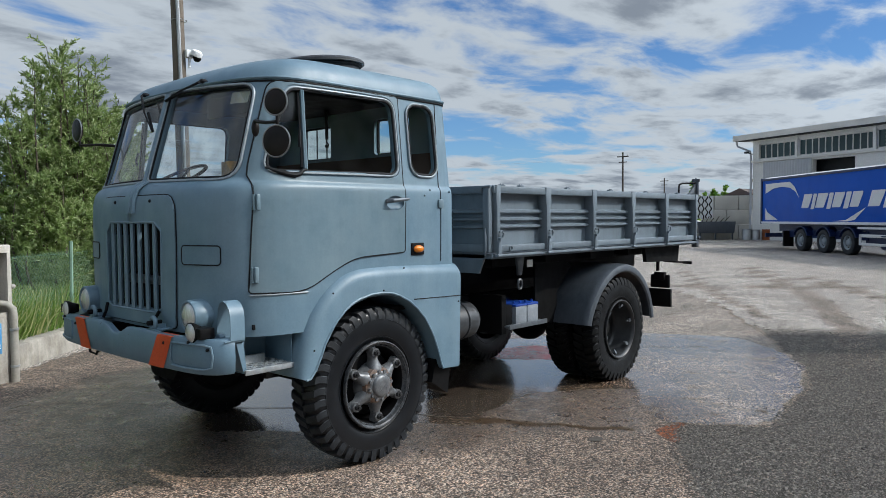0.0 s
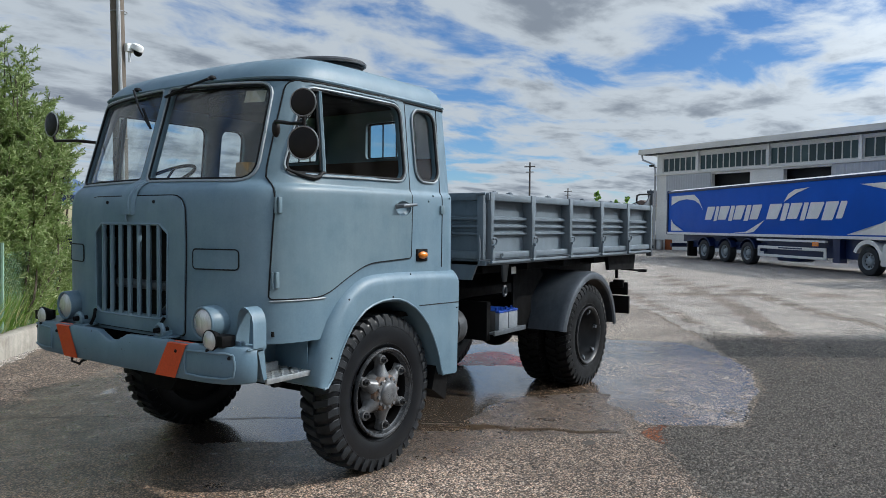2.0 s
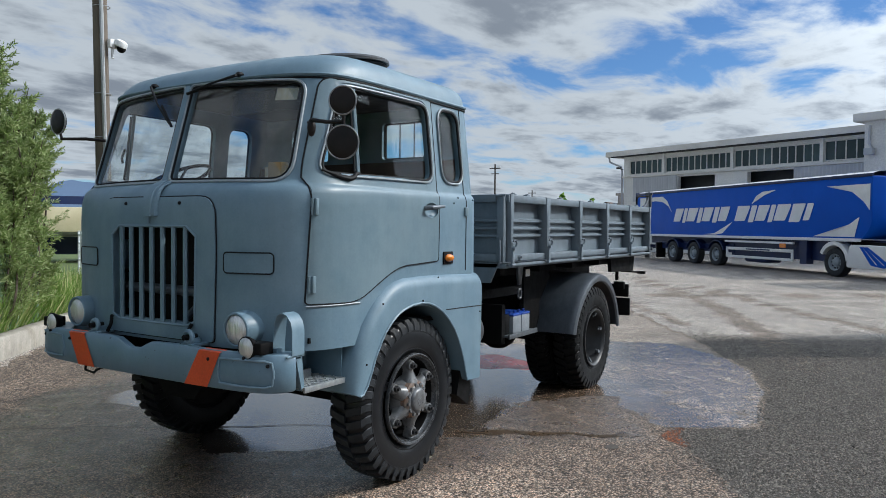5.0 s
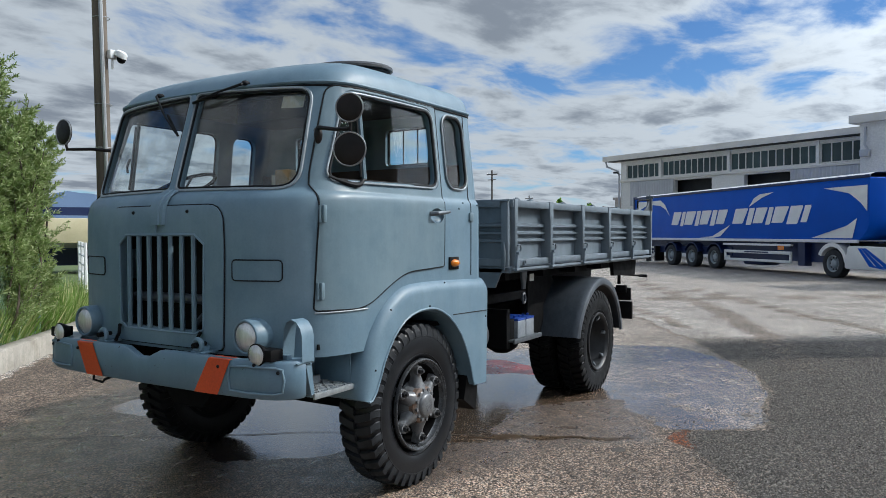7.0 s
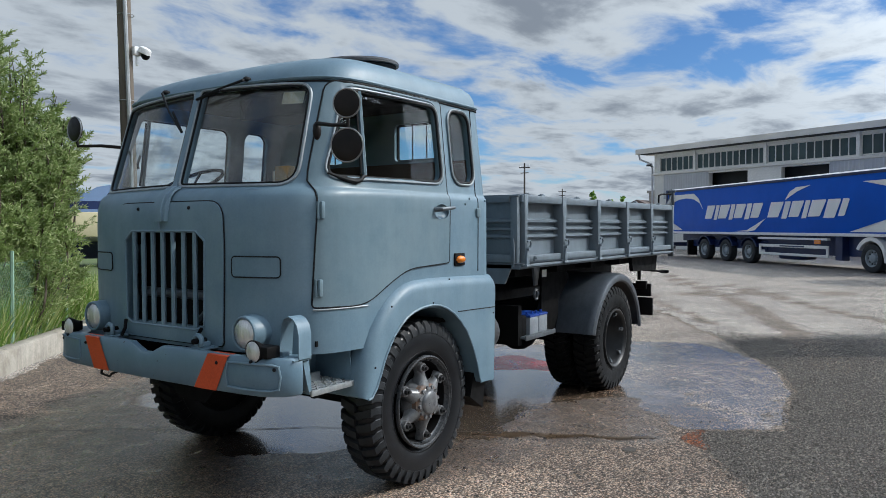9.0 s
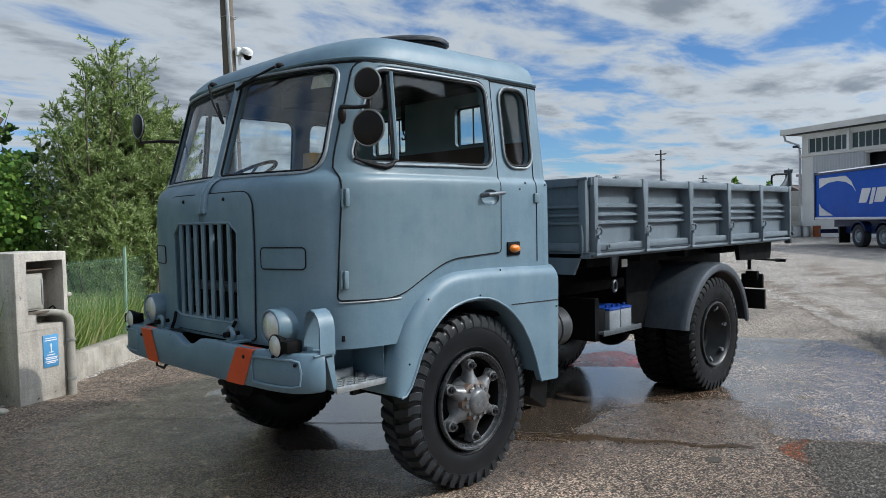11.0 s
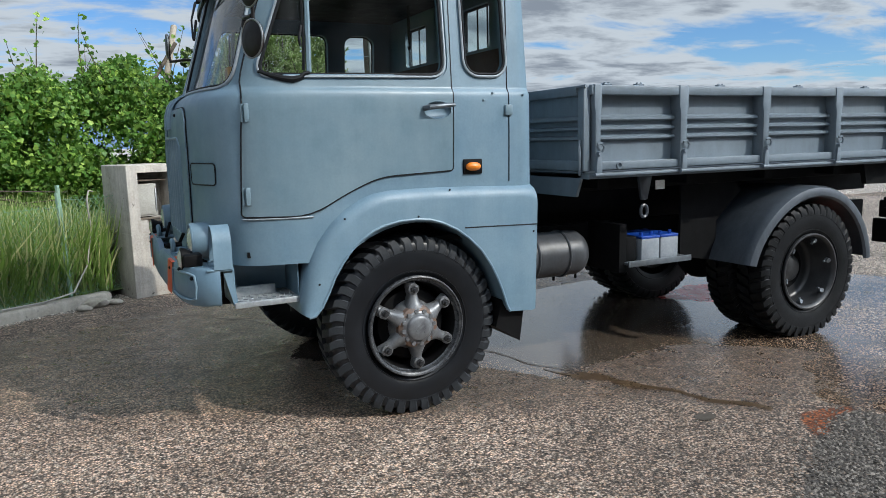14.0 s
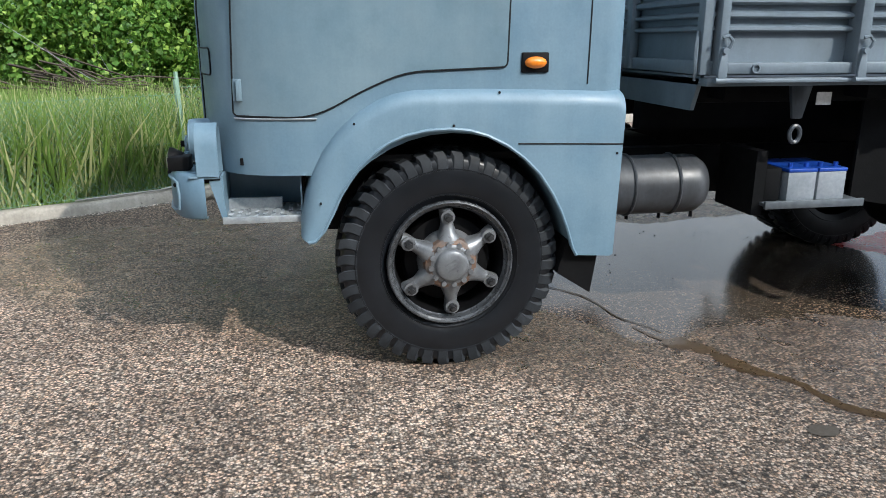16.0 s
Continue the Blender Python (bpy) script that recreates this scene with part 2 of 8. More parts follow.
LENS = mat("lamp_glass", (0.78, 0.78, 0.76), (0.50, 0.50, 0.50), 30, (0.05, 0.14), 0.5, 0.7, 60, coat=0.6, stretch=(1, 1, 0.12))
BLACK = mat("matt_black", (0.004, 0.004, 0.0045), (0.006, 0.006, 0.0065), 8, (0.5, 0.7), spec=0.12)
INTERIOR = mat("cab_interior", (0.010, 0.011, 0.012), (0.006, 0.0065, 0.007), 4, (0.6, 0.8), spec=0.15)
LEATHER = mat("brown_seat_cover", (0.062, 0.026, 0.013), (0.045, 0.02, 0.011), 6, (0.5, 0.7), spec=0.2)
MIRRORG = mat("mirror_back_black", (0.007, 0.006, 0.006), (0.014, 0.010, 0.009), 9, (0.35, 0.55), spec=0.22)
MIRROR = mat("mirror_glass", (0.85, 0.85, 0.85), (0.8, 0.8, 0.8), 4, (0.02, 0.04), 1.0)
CARD = mat("card", (0.5, 0.47, 0.40), (0.4, 0.33, 0.2), 30, (0.7, 0.8))
BATW = mat("battery_case_white", (0.26, 0.285, 0.315), (0.20, 0.225, 0.25), 10, (0.3, 0.45))
BATB = mat("battery_lid_blue", (0.012, 0.06, 0.36), (0.01, 0.05, 0.28), 10, (0.3, 0.4))
GLASS = glass("window_glass", (0.86, 0.91, 0.91), 0.012)
SCREENG = glass("windscreen_glass", (0.84, 0.90, 0.92), 0.20, 0.085)
CONC = mat("weathered_concrete", (0.50, 0.465, 0.41), (0.37, 0.345, 0.31), 3.5, (0.8, 0.95), 0, 0.5, 45, (0.14, 0.13, 0.12), spot_scale=9, spot_size=0.36)
KERB = mat("kerb_concrete", (0.36, 0.33, 0.28), (0.24, 0.22, 0.19), 3.0, (0.8, 0.95), 0, 0.5, 50, (0.15, 0.14, 0.12), spot_scale=7, spot_size=0.36)
GREYBOX = mat("grey_plastic_box", (0.36, 0.35, 0.31), (0.30, 0.29, 0.26), 6, (0.5, 0.7))
PIPE = mat("pvc_conduit", (0.33, 0.31, 0.27), (0.26, 0.245, 0.21), 5, (0.55, 0.7))
SIGNB = mat("blue_sign", (0.09, 0.30, 0.55), (0.07, 0.25, 0.47), 8, (0.4, 0.5))
WHITE = mat("white_paint", (0.78, 0.79, 0.78), (0.68, 0.69, 0.69), 3, (0.45, 0.6))
LORRYB = mat("blue_lorry_paint", (0.001, 0.088, 0.52), (0.001, 0.076, 0.45), 0.8, (0.45, 0.55), spec=0.18)
LORRYD = mat("dark_blue_frame", (0.004, 0.018, 0.085), (0.004, 0.013, 0.06), 1.5, (0.35, 0.5))
SILVER = mat("silver_letters", (0.74, 0.76, 0.79), (0.66, 0.68, 0.72), 2, (0.4, 0.5))
RENDERW = mat("hall_white_render", (0.80, 0.80, 0.77), (0.70, 0.70, 0.67), 0.6, (0.8, 0.95), 0, 0.1, 12)
CORR = mat("hall_corrugated_panel", (0.50, 0.52, 0.55), (0.43, 0.45, 0.48), 0.8, (0.5, 0.65))
EAVE = mat("hall_eave", (0.74, 0.73, 0.69), (0.62, 0.61, 0.57), 0.7, (0.7, 0.85))
HALLGLASS = mat("hall_window_glass", (0.018, 0.042, 0.045), (0.055, 0.085, 0.088), 0.35, (0.1, 0.25), 0.0, spec=0.3, vary=0.4)
# near-black of the hall's unlit inside, its soffit and its flood lamp
DARKHOLE = mat("hall_near_black", (0.015, 0.018, 0.02), (0.022, 0.025, 0.028), 1, (0.6, 0.8))
WOODP = mat("weathered_pole_wood", (0.16, 0.13, 0.10), (0.09, 0.075, 0.06), 5, (0.8, 0.95), 0, 0.5, 40, stretch=(1, 1, 0.12))
WORNST = mat("worn_steel", (0.16, 0.18, 0.20), (0.10, 0.115, 0.13), 30, (0.35, 0.55), 0.6)
GALV = mat("galvanised_steel", (0.42, 0.43, 0.43), (0.33, 0.34, 0.34), 6, (0.35, 0.55), 0.7)
GREENP = mat("green_fence_post", (0.22, 0.33, 0.25), (0.16, 0.26, 0.19), 8, (0.6, 0.75), 0, 0.1, 60)
POSTW = mat("pale_post_wood", (0.42, 0.37, 0.30), (0.30, 0.26, 0.21), 5, (0.8, 0.95), 0, 0.4, 40, stretch=(1, 1, 0.12))
GREENW = mat("green_wire", (0.17, 0.30, 0.20), (0.12, 0.23, 0.15), 8, (0.5, 0.7))

BLOCKW = mat("pale_concrete_block", (0.60, 0.58, 0.52), (0.50, 0.48, 0.43), 0.9, (0.8, 0.95), 0, 0.3, 20, (0.3, 0.29, 0.26), spot_scale=3, spot_size=0.33)
TREADM = mat("worn_chequer_plate", (0.42, 0.44, 0.45), (0.26, 0.29, 0.31), 14, (0.3, 0.5), 0.45, 0.1, 90, (0.10, 0.12, 0.14), spot_scale=16, spot_size=0.38)
# dark tone of the unseen wall and building, to keep glass reflections dark
BANDW = mat("dark_helper_wall", (0.06, 0.06, 0.06), (0.04, 0.042, 0.042), 0.5, (0.85, 0.95), 0, 0.2, 8)


def weather(M, low=0.80, high=1.08, tint=(0.93, 1.0, 0.97)):
    """Rain streaks running down and broad faded blotches over a painted surface."""
    nt = M.node_tree
    N, L = nt.nodes.new, nt.links.new
    b = nt.nodes["Principled BSDF"]
    src = b.inputs["Base Color"].links[0].from_socket
    tc = N("ShaderNodeTexCoord")
    mp = N("ShaderNodeMapping")
    mp.inputs["Scale"].default_value = (9.0, 9.0, 0.9)
    L(tc.outputs["Object"], mp.inputs[0])
    st = N("ShaderNodeTexNoise")
    st.inputs["Scale"].default_value, st.inputs["Detail"].default_value, st.inputs["Roughness"].default_value = 1.6, 6, 0.65
    L(mp.outputs[0], st.inputs["Vector"])
    mr = N("ShaderNodeMapRange")
    mr.inputs["From Min"].default_value, mr.inputs["From Max"].default_value = 0.32, 0.62
    mr.inputs["To Min"].default_value, mr.inputs["To Max"].default_value = low, high
    L(st.outputs["Fac"], mr.inputs["Value"])
    sc = N("ShaderNodeVectorMath")
    sc.operation = "SCALE"
    L(src, sc.inputs[0])
    L(mr.outputs[0], sc.inputs["Scale"])
    bl = N("ShaderNodeTexNoise")
    bl.inputs["Scale"].default_value, bl.inputs["Detail"].default_value, bl.inputs["Roughness"].default_value = 4.2, 8, 0.7
    L(tc.outputs["Object"], bl.inputs["Vector"])
    m2 = N("ShaderNodeMapRange")
    m2.inputs["From Min"].default_value, m2.inputs["From Max"].default_value = 0.5, 0.62
    m2.inputs["To Max"].default_value = 0.55
    L(bl.outputs["Fac"], m2.inputs["Value"])
    mx = N("ShaderNodeMixRGB")
    mx.blend_type = "MULTIPLY"
    mx.inputs[2].default_value = (*tint, 1)
    L(m2.outputs[0], mx.inputs[0])
    L(sc.outputs[0], mx.inputs[1])
    L(mx.outputs[0], b.inputs["Base Color"])


for M_ in (PAINT, PAINT2, CHIPPED):
    weather(M_, 0.955, 1.03, (0.83, 0.87, 0.88))
weather(BEDP, 0.92, 1.05, (0.78, 0.80, 0.82))
weather(FENDP, 0.75, 1.15, (0.8, 0.8, 0.8))
weather(TANKP, 0.7, 1.15, (0.55, 0.52, 0.5))
weather(CONC, 0.78, 1.06, (0.72, 0.70, 0.66))
weather(KERB, 0.8, 1.06, (0.66, 0.64, 0.58))
YARD = aggregate("dry_yard_asphalt", [(0.44, 0.425, 0.40), (0.54, 0.52, 0.49), (0.37, 0.355, 0.335), (0.58, 0.56, 0.53)], (0.31, 0.30, 0.28), 0.021, (0.75, 0.95), 0.0, 0.4, (0.80, 0.78, 0.76))
def pavement_mat():
    """Washed concrete and asphalt in one sheet: stones by cell, the zones by the mesh's own layers, wet film where water stands."""
    M = bpy.data.materials.new("yard_pavement")
    M.use_nodes = True
    nt = M.node_tree
    b = nt.nodes["Principled BSDF"]
    N, L = nt.nodes.new, nt.links.new
    tc = N("ShaderNodeTexCoord")
    obj = tc.outputs["Object"]

    def val(x, sock):
        if hasattr(x, "links"):
            L(x, sock)
        else:
            sock.default_value = x

    def m(op, a, c=0.0, clamp=False):
        n = N("ShaderNodeMath")
        n.operation, n.use_clamp = op, clamp
        val(a, n.inputs[0])
        val(c, n.inputs[1])
        return n.outputs[0]

    def mr(v, a, c, x=0.0, y=1.0, smooth=False):
        n = N("ShaderNodeMapRange")
        if smooth:
            n.interpolation_type = "SMOOTHSTEP"
        n.inputs["From Min"].default_value, n.inputs["From Max"].default_value = a, c
        n.inputs["To Min"].default_value, n.inputs["To Max"].default_value = x, y
        L(v, n.inputs["Value"])
        return n.outputs[0]

    def nz(s, d=6, r=0.62, vec=obj):
        n = N("ShaderNodeTexNoise")
        n.inputs["Scale"].default_value, n.inputs["Detail"].default_value, n.inputs["Roughness"].default_value = s, d, r
        L(vec, n.inputs["Vector"])
        return n

    def attr(name):
        n = N("ShaderNodeAttribute")
        n.attribute_name = name
        return n.outputs["Fac"]

    def mix(f, a, c, mode="MIX"):
        n = N("ShaderNodeMixRGB")
        n.blend_type = mode
        val(f, n.inputs[0])
        for v, s in ((a, n.inputs[1]), (c, n.inputs[2])):
            if hasattr(v, "links"):
                L(v, s)
            else:
                s.default_value = (*v, 1)
        return n.outputs[0]

    grey = lambda f: mix(f, (0, 0, 0), (1, 1, 1))
    edge_noise = nz(9, 6).outputs["Fac"]
    fine_noise = nz(38, 4).outputs["Fac"]

    def zone(name, amount=0.9, width=0.22):
        """The layer, broken up by noise at its edge."""
        w = m("ADD", attr(name), m("MULTIPLY", m("SUBTRACT", m("ADD", m("MULTIPLY", edge_noise, 0.65), m("MULTIPLY", fine_noise, 0.35)), 0.5), amount))
        return mr(w, 0.5 - width, 0.5 + width, 0, 1, True)

    deep, pad, coarse, pale, damp, water, rust, red = attr("deep"), zone("pad", 0.5, 0.1), attr("coarse"), zone("pale"), zone("damp", 0.8, 0.3), zone("water", 0.85, 0.16), zone("rust", 1.5, 0.12), zone("red", 1.9, 0.10)
    # stones
    warp = N("ShaderNodeVectorMath")
    warp.operation = "MULTIPLY_ADD"
    warp.inputs[1].default_value = (0.016,) * 3
    L(nz(70, 4, 0.7).outputs["Color"], warp.inputs[0])
    L(obj, warp.inputs[2])
    vo = N("ShaderNodeTexVoronoi")
    vo.inputs["Scale"].default_value = 1 / 0.0122
    L(warp.outputs[0], vo.inputs["Vector"])
    sep = N("ShaderNodeSeparateColor")
    L(vo.outputs["Color"], sep.inputs[0])
    clump = N("ShaderNodeTexVoronoi")
    clump.inputs["Scale"].default_value = 1 / 0.027
    L(warp.outputs[0], clump.inputs["Vector"])
    csep = N("ShaderNodeSeparateColor")
    L(clump.outputs["Color"], csep.inputs[0])
    stone = m("MULTIPLY", mr(m("POWER", sep.outputs[0], 1.25), 0, 1, 0.16, 2.3), mr(csep.outputs[0], 0, 1, 0.68, 1.25))
    body = mr(vo.outputs["Distance"], 0.36, 0.62, 1.0, 0.26)
    fleck = mr(nz(210, 3, 0.7).outputs["Fac"], 0.3, 0.7, 0.62, 1.38)
    # larger chippings of the open asphalt
    vb = N("ShaderNodeTexVoronoi")
    vb.inputs["Scale"].default_value = 1 / 0.021
    L(warp.outputs[0], vb.inputs["Vector"])
    bsep = N("ShaderNodeSeparateColor")
    L(vb.outputs["Color"], bsep.inputs[0])
    kb = m("MULTIPLY", mr(m("POWER", bsep.outputs[0], 1.7), 0, 1, 0.25, 2.7), mr(vb.outputs["Distance"], 0.25, 0.58, 1.0, 0.22))
    open_ = m("MULTIPLY", coarse, m("SUBTRACT", 1.0, pad))
    pit = m("MAXIMUM", mr(csep.outputs[1], 0.12, 0.16, 0.25, 1.0), mr(clump.outputs["Distance"], 0.22, 0.42, 0.0, 1.0))
    ka = m("MULTIPLY", m("MULTIPLY", stone, body), pit)
    k = m("MULTIPLY", m("ADD", m("MULTIPLY", ka, m("SUBTRACT", 1.0, open_)), m("MULTIPLY", kb, open_)), fleck)
    hue = mix(sep.outputs[1], mix(sep.outputs[2], (1.16, 0.97, 0.80), (1.06, 0.95, 0.93)), (0.92, 0.99, 1.06))
    broad = nz(0.8, 8, 0.65).outputs["Fac"]
    base = mix(attr("coarse"), (0.53, 0.51, 0.48), (0.150, 0.132, 0.113))
    padcol = mix(mr(broad, 0.35, 0.65), (0.354, 0.287, 0.231), (0.507, 0.422, 0.35))
    base = mix(m("MULTIPLY", zone("track", 0.9, 0.35), 0.75), base, (0.24, 0.195, 0.155))
    # front-lit brightness put into the pad's colour: full in this area, 0.62 elsewhere
    padcol = mix(1.0, padcol, grey(mr(attr("lit_dry"), 0, 1, 0.62, 1.0)), "MULTIPLY")
    base = mix(pad, base, padcol)
    base = mix(m("MULTIPLY", pale, 0.75), base, (0.45, 0.42, 0.38))
    col = mix(1.0, mix(1.0, base, hue, "MULTIPLY"), grey(m("MULTIPLY", k, 0.52)), "MULTIPLY")
    mott = m("MULTIPLY", mr(nz(1.3, 6, 0.6).outputs["Fac"], 0.3, 0.7, 0.68, 1.30), mr(nz(6.0, 5, 0.65).outputs["Fac"], 0.3, 0.7, 0.78, 1.22))
    col = mix(1.0, col, grey(m("MULTIPLY", mott, 0.5)), "MULTIPLY")
    col = mix(1.0, col, (3.42, 3.28, 3.1), "MULTIPLY")
    # grime between the stones and broad stains
    col = mix(mr(nz(2.6, 7, 0.7).outputs["Fac"], 0.52, 0.75, 0, 0.45), col, mix(1.0, col, (0.62, 0.56, 0.50), "MULTIPLY"))
    wetf = m("MAXIMUM", m("MULTIPLY", damp, mr(broad, 0.3, 0.7, 0.65, 1.0)), m("MULTIPLY", water, 0.95))
    col = mix(wetf, col, mix(1.0, col, (0.82, 0.75, 0.68), "MULTIPLY"))
    col = mix(m("MULTIPLY", deep, m("MULTIPLY", water, 0.6)), col, (0.05, 0.045, 0.04))
    silt = m("MULTIPLY", water, mr(nz(1.7, 5).outputs["Fac"], 0.48, 0.62))
    col = mix(m("MULTIPLY", silt, 0.5), col, (0.10, 0.075, 0.05))
    col = mix(m("MULTIPLY", rust, 0.92), col, mix(1.0, mix(mr(fine_noise, 0.35, 0.65), (0.44, 0.11, 0.012), (0.17, 0.045, 0.012)), grey(mr(k, 0.2, 1.4, 0.3, 1.0)), "MULTIPLY"))
    col = mix(m("MULTIPLY", red, 0.85), col, (0.46, 0.022, 0.018))
    L(col, b.inputs["Base Color"])
    patchy = m("MULTIPLY", m("SUBTRACT", nz(3.6, 9, 0.68).outputs["Fac"], 0.5), m("SUBTRACT", 2.2, m("MULTIPLY", deep, 1.1)))
    film = mr(m("ADD", m("ADD", water, m("MULTIPLY", patchy, water)), m("MULTIPLY", m("SUBTRACT", fine_noise, 0.5), 0.9)), 0.42, 0.9, 0, 1, True)
    film = m("MULTIPLY", film, m("SUBTRACT", 1.0, m("MULTIPLY", red, 0.85)))
    dampgloss = m("MULTIPLY", damp, mr(nz(5, 6).outputs["Fac"], 0.38, 0.62))
    r0 = m("SUBTRACT", m("SUBTRACT", 0.85, m("MULTIPLY", damp, 0.36)), m("MULTIPLY", dampgloss, 0.26))
    rough = m("ADD", m("MULTIPLY", r0, m("SUBTRACT", 1.0, film)), m("MULTIPLY", mr(nz(3.2, 5).outputs["Fac"], 0.4, 0.65, 0.03, 0.13), film))
    rough = m("ADD", rough, m("MULTIPLY", m("MULTIPLY", film, m("SUBTRACT", 1.0, deep)), mr(nz(7, 6).outputs["Fac"], 0.3, 0.7, 0.0, 0.10)))
    L(rough, b.inputs["Roughness"])
    b.inputs["Specular IOR Level"].default_value = 0.5
    bp = N("ShaderNodeBump")
    bp.invert = True
    bp.inputs["Distance"].default_value = 0.010
    calm = mr(deep, 0, 1, 0.94, 0.965)
    L(m("MULTIPLY", m("SUBTRACT", 1.0, m("MULTIPLY", film, calm)), 0.8), bp.inputs["Strength"])
    L(m("SUBTRACT", vo.outputs["Distance"], m("MULTIPLY", fine_noise, 0.3)), bp.inputs["Height"])
    L(bp.outputs[0], b.inputs["Normal"])
    L(m("MULTIPLY", damp, 0.55), b.inputs["Coat Weight"])
    b.inputs["Coat Roughness"].default_value = 0.22
    L(bp.outputs[0], b.inputs["Coat Normal"])
    return M


PAVE = pavement_mat()
CHIPS = mat("loose_chippings", (0.062, 0.053, 0.045), (0.026, 0.023, 0.02), 60, (0.6, 0.9), 0, 0.2, 200)
chip_nodes = CHIPS.node_tree
chip_base = chip_nodes.nodes["Principled BSDF"].inputs["Base Color"]
chip_mix, chip_geo, chip_pow = chip_nodes.nodes.new("ShaderNodeMixRGB"), chip_nodes.nodes.new("ShaderNodeNewGeometry"), chip_nodes.nodes.new("ShaderNodeMath")
chip_pow.operation = "POWER"
chip_pow.inputs[1].default_value = 2.6
chip_nodes.links.new(chip_geo.outputs["Random Per Island"], chip_pow.inputs[0])
chip_nodes.links.new(chip_pow.outputs[0], chip_mix.inputs[0])
chip_nodes.links.new(chip_base.links[0].from_socket, chip_mix.inputs[1])
chip_mix.inputs[2].default_value = (0.24, 0.215, 0.185, 1)
chip_nodes.links.new(chip_mix.outputs[0], chip_base)
RUST = mat("rust_silt", (0.30, 0.075, 0.018), (0.20, 0.06, 0.02), 14, (0.6, 0.85), 0, 0.5, 60)
SILT = mat("brown_silt_water", (0.056, 0.037, 0.021), (0.085, 0.055, 0.03), 9, (0.2, 0.45), 0, 0.05, 30, coat=0.4)
CRACK = mat("crack_filler", (0.045, 0.038, 0.03), (0.07, 0.058, 0.045), 9, (0.5, 0.8))
SOIL = mat("grassy_soil", (0.07, 0.12, 0.03), (0.10, 0.12, 0.045), 2.0, (0.85, 0.95), 0, 0.6, 25)
def leafmat(name, c1, c2, c3, rough=0.5):
    M = mat(name, c1, c2, 1.2, (rough, rough + 0.15), 0, 0, 30)
    nt = M.node_tree
    b = nt.nodes["Principled BSDF"]
    src = b.inputs["Base Color"].links[0].from_socket
    g = nt.nodes.new("ShaderNodeNewGeometry")
    mx = nt.nodes.new("ShaderNodeMixRGB")
    mx.inputs[2].default_value = (*c3, 1)
    mr = nt.nodes.new("ShaderNodeMapRange")
    mr.inputs["From Min"].default_value = 0.55
    nt.links.new(g.outputs["Random Per Island"], mr.inputs["Value"])
    nt.links.new(mr.outputs[0], mx.inputs[0])
    nt.links.new(src, mx.inputs[1])
    nt.links.new(mx.outputs[0], b.inputs["Base Color"])
    tr = nt.nodes.new("ShaderNodeBsdfTranslucent")
    nt.links.new(mx.outputs[0], tr.inputs[0])
    ms = nt.nodes.new("ShaderNodeMixShader")
    ms.inputs[0].default_value = 0.42
    nt.links.new(b.outputs[0], ms.inputs[1])
    nt.links.new(tr.outputs[0], ms.inputs[2])
    nt.links.new(ms.outputs[0], nt.nodes["Material Output"].inputs[0])
    return M


WILLOW = leafmat("willow_leaf", (0.23, 0.31, 0.095), (0.165, 0.24, 0.07), (0.50, 0.56, 0.29))
VINE = leafmat("vine_leaf", (0.12, 0.25, 0.036), (0.075, 0.175, 0.026), (0.36, 0.52, 0.10))
GRASS = leafmat("grass_blade", (0.15, 0.265, 0.045), (0.20, 0.31, 0.065), (0.66, 0.63, 0.33))
DARKLEAF = leafmat("dark_shrub_leaf", (0.035, 0.07, 0.02), (0.025, 0.055, 0.016), (0.07, 0.11, 0.03))
BARK = mat("bark", (0.12, 0.095, 0.07), (0.07, 0.055, 0.04), 8, (0.85, 0.95), 0, 0.6, 50)
TWIG = mat("dry_branches", (0.075, 0.056, 0.044), (0.05, 0.038, 0.03), 8, (0.85, 0.95), 0, 0.4, 50)
POLEW = mat("weathered_pole_timber", (0.06, 0.052, 0.046), (0.045, 0.04, 0.036), 2, (0.8, 0.95))
TILE = mat("dark_roof_tile", (0.10, 0.075, 0.065), (0.07, 0.055, 0.05), 1.2, (0.8, 0.95), 0, 0.3, 12)
HILL = mat("distant_hills", (0.13, 0.20, 0.33), (0.15, 0.22, 0.34), 0.002, (0.95, 1.0))

# ---- geometry helpers ----
def part(name, bm, material, parent=None, label="", smooth=40):
    """Links a bmesh as one mesh object, under a thing or a part if given."""
    bmesh.ops.recalc_face_normals(bm, faces=bm.faces)
    me = bpy.data.meshes.new(name)
    bm.to_mesh(me)
    bm.free()
    return link(name, me, material, parent, label, smooth)


def link(name, me, material, parent=None, label="", smooth=40):
    ob = new(name, me)
    for m_ in material if isinstance(material, (list, tuple)) else [material]:
        if m_.name not in me.materials:
            me.materials.append(m_)
    if smooth:
        for p in me.polygons:
            p.use_smooth = True
        me.set_sharp_from_angle(angle=radians(smooth))
    if parent:
        ob.parent = parent
    if label:
        ob["label"] = label
    return ob


def empty(name, at=(0, 0, 0), rz=0):
    e = new(name)
    e.empty_display_size = 0.2
    e.matrix_basis = pose(*at, 0, 0, rz)
    return e


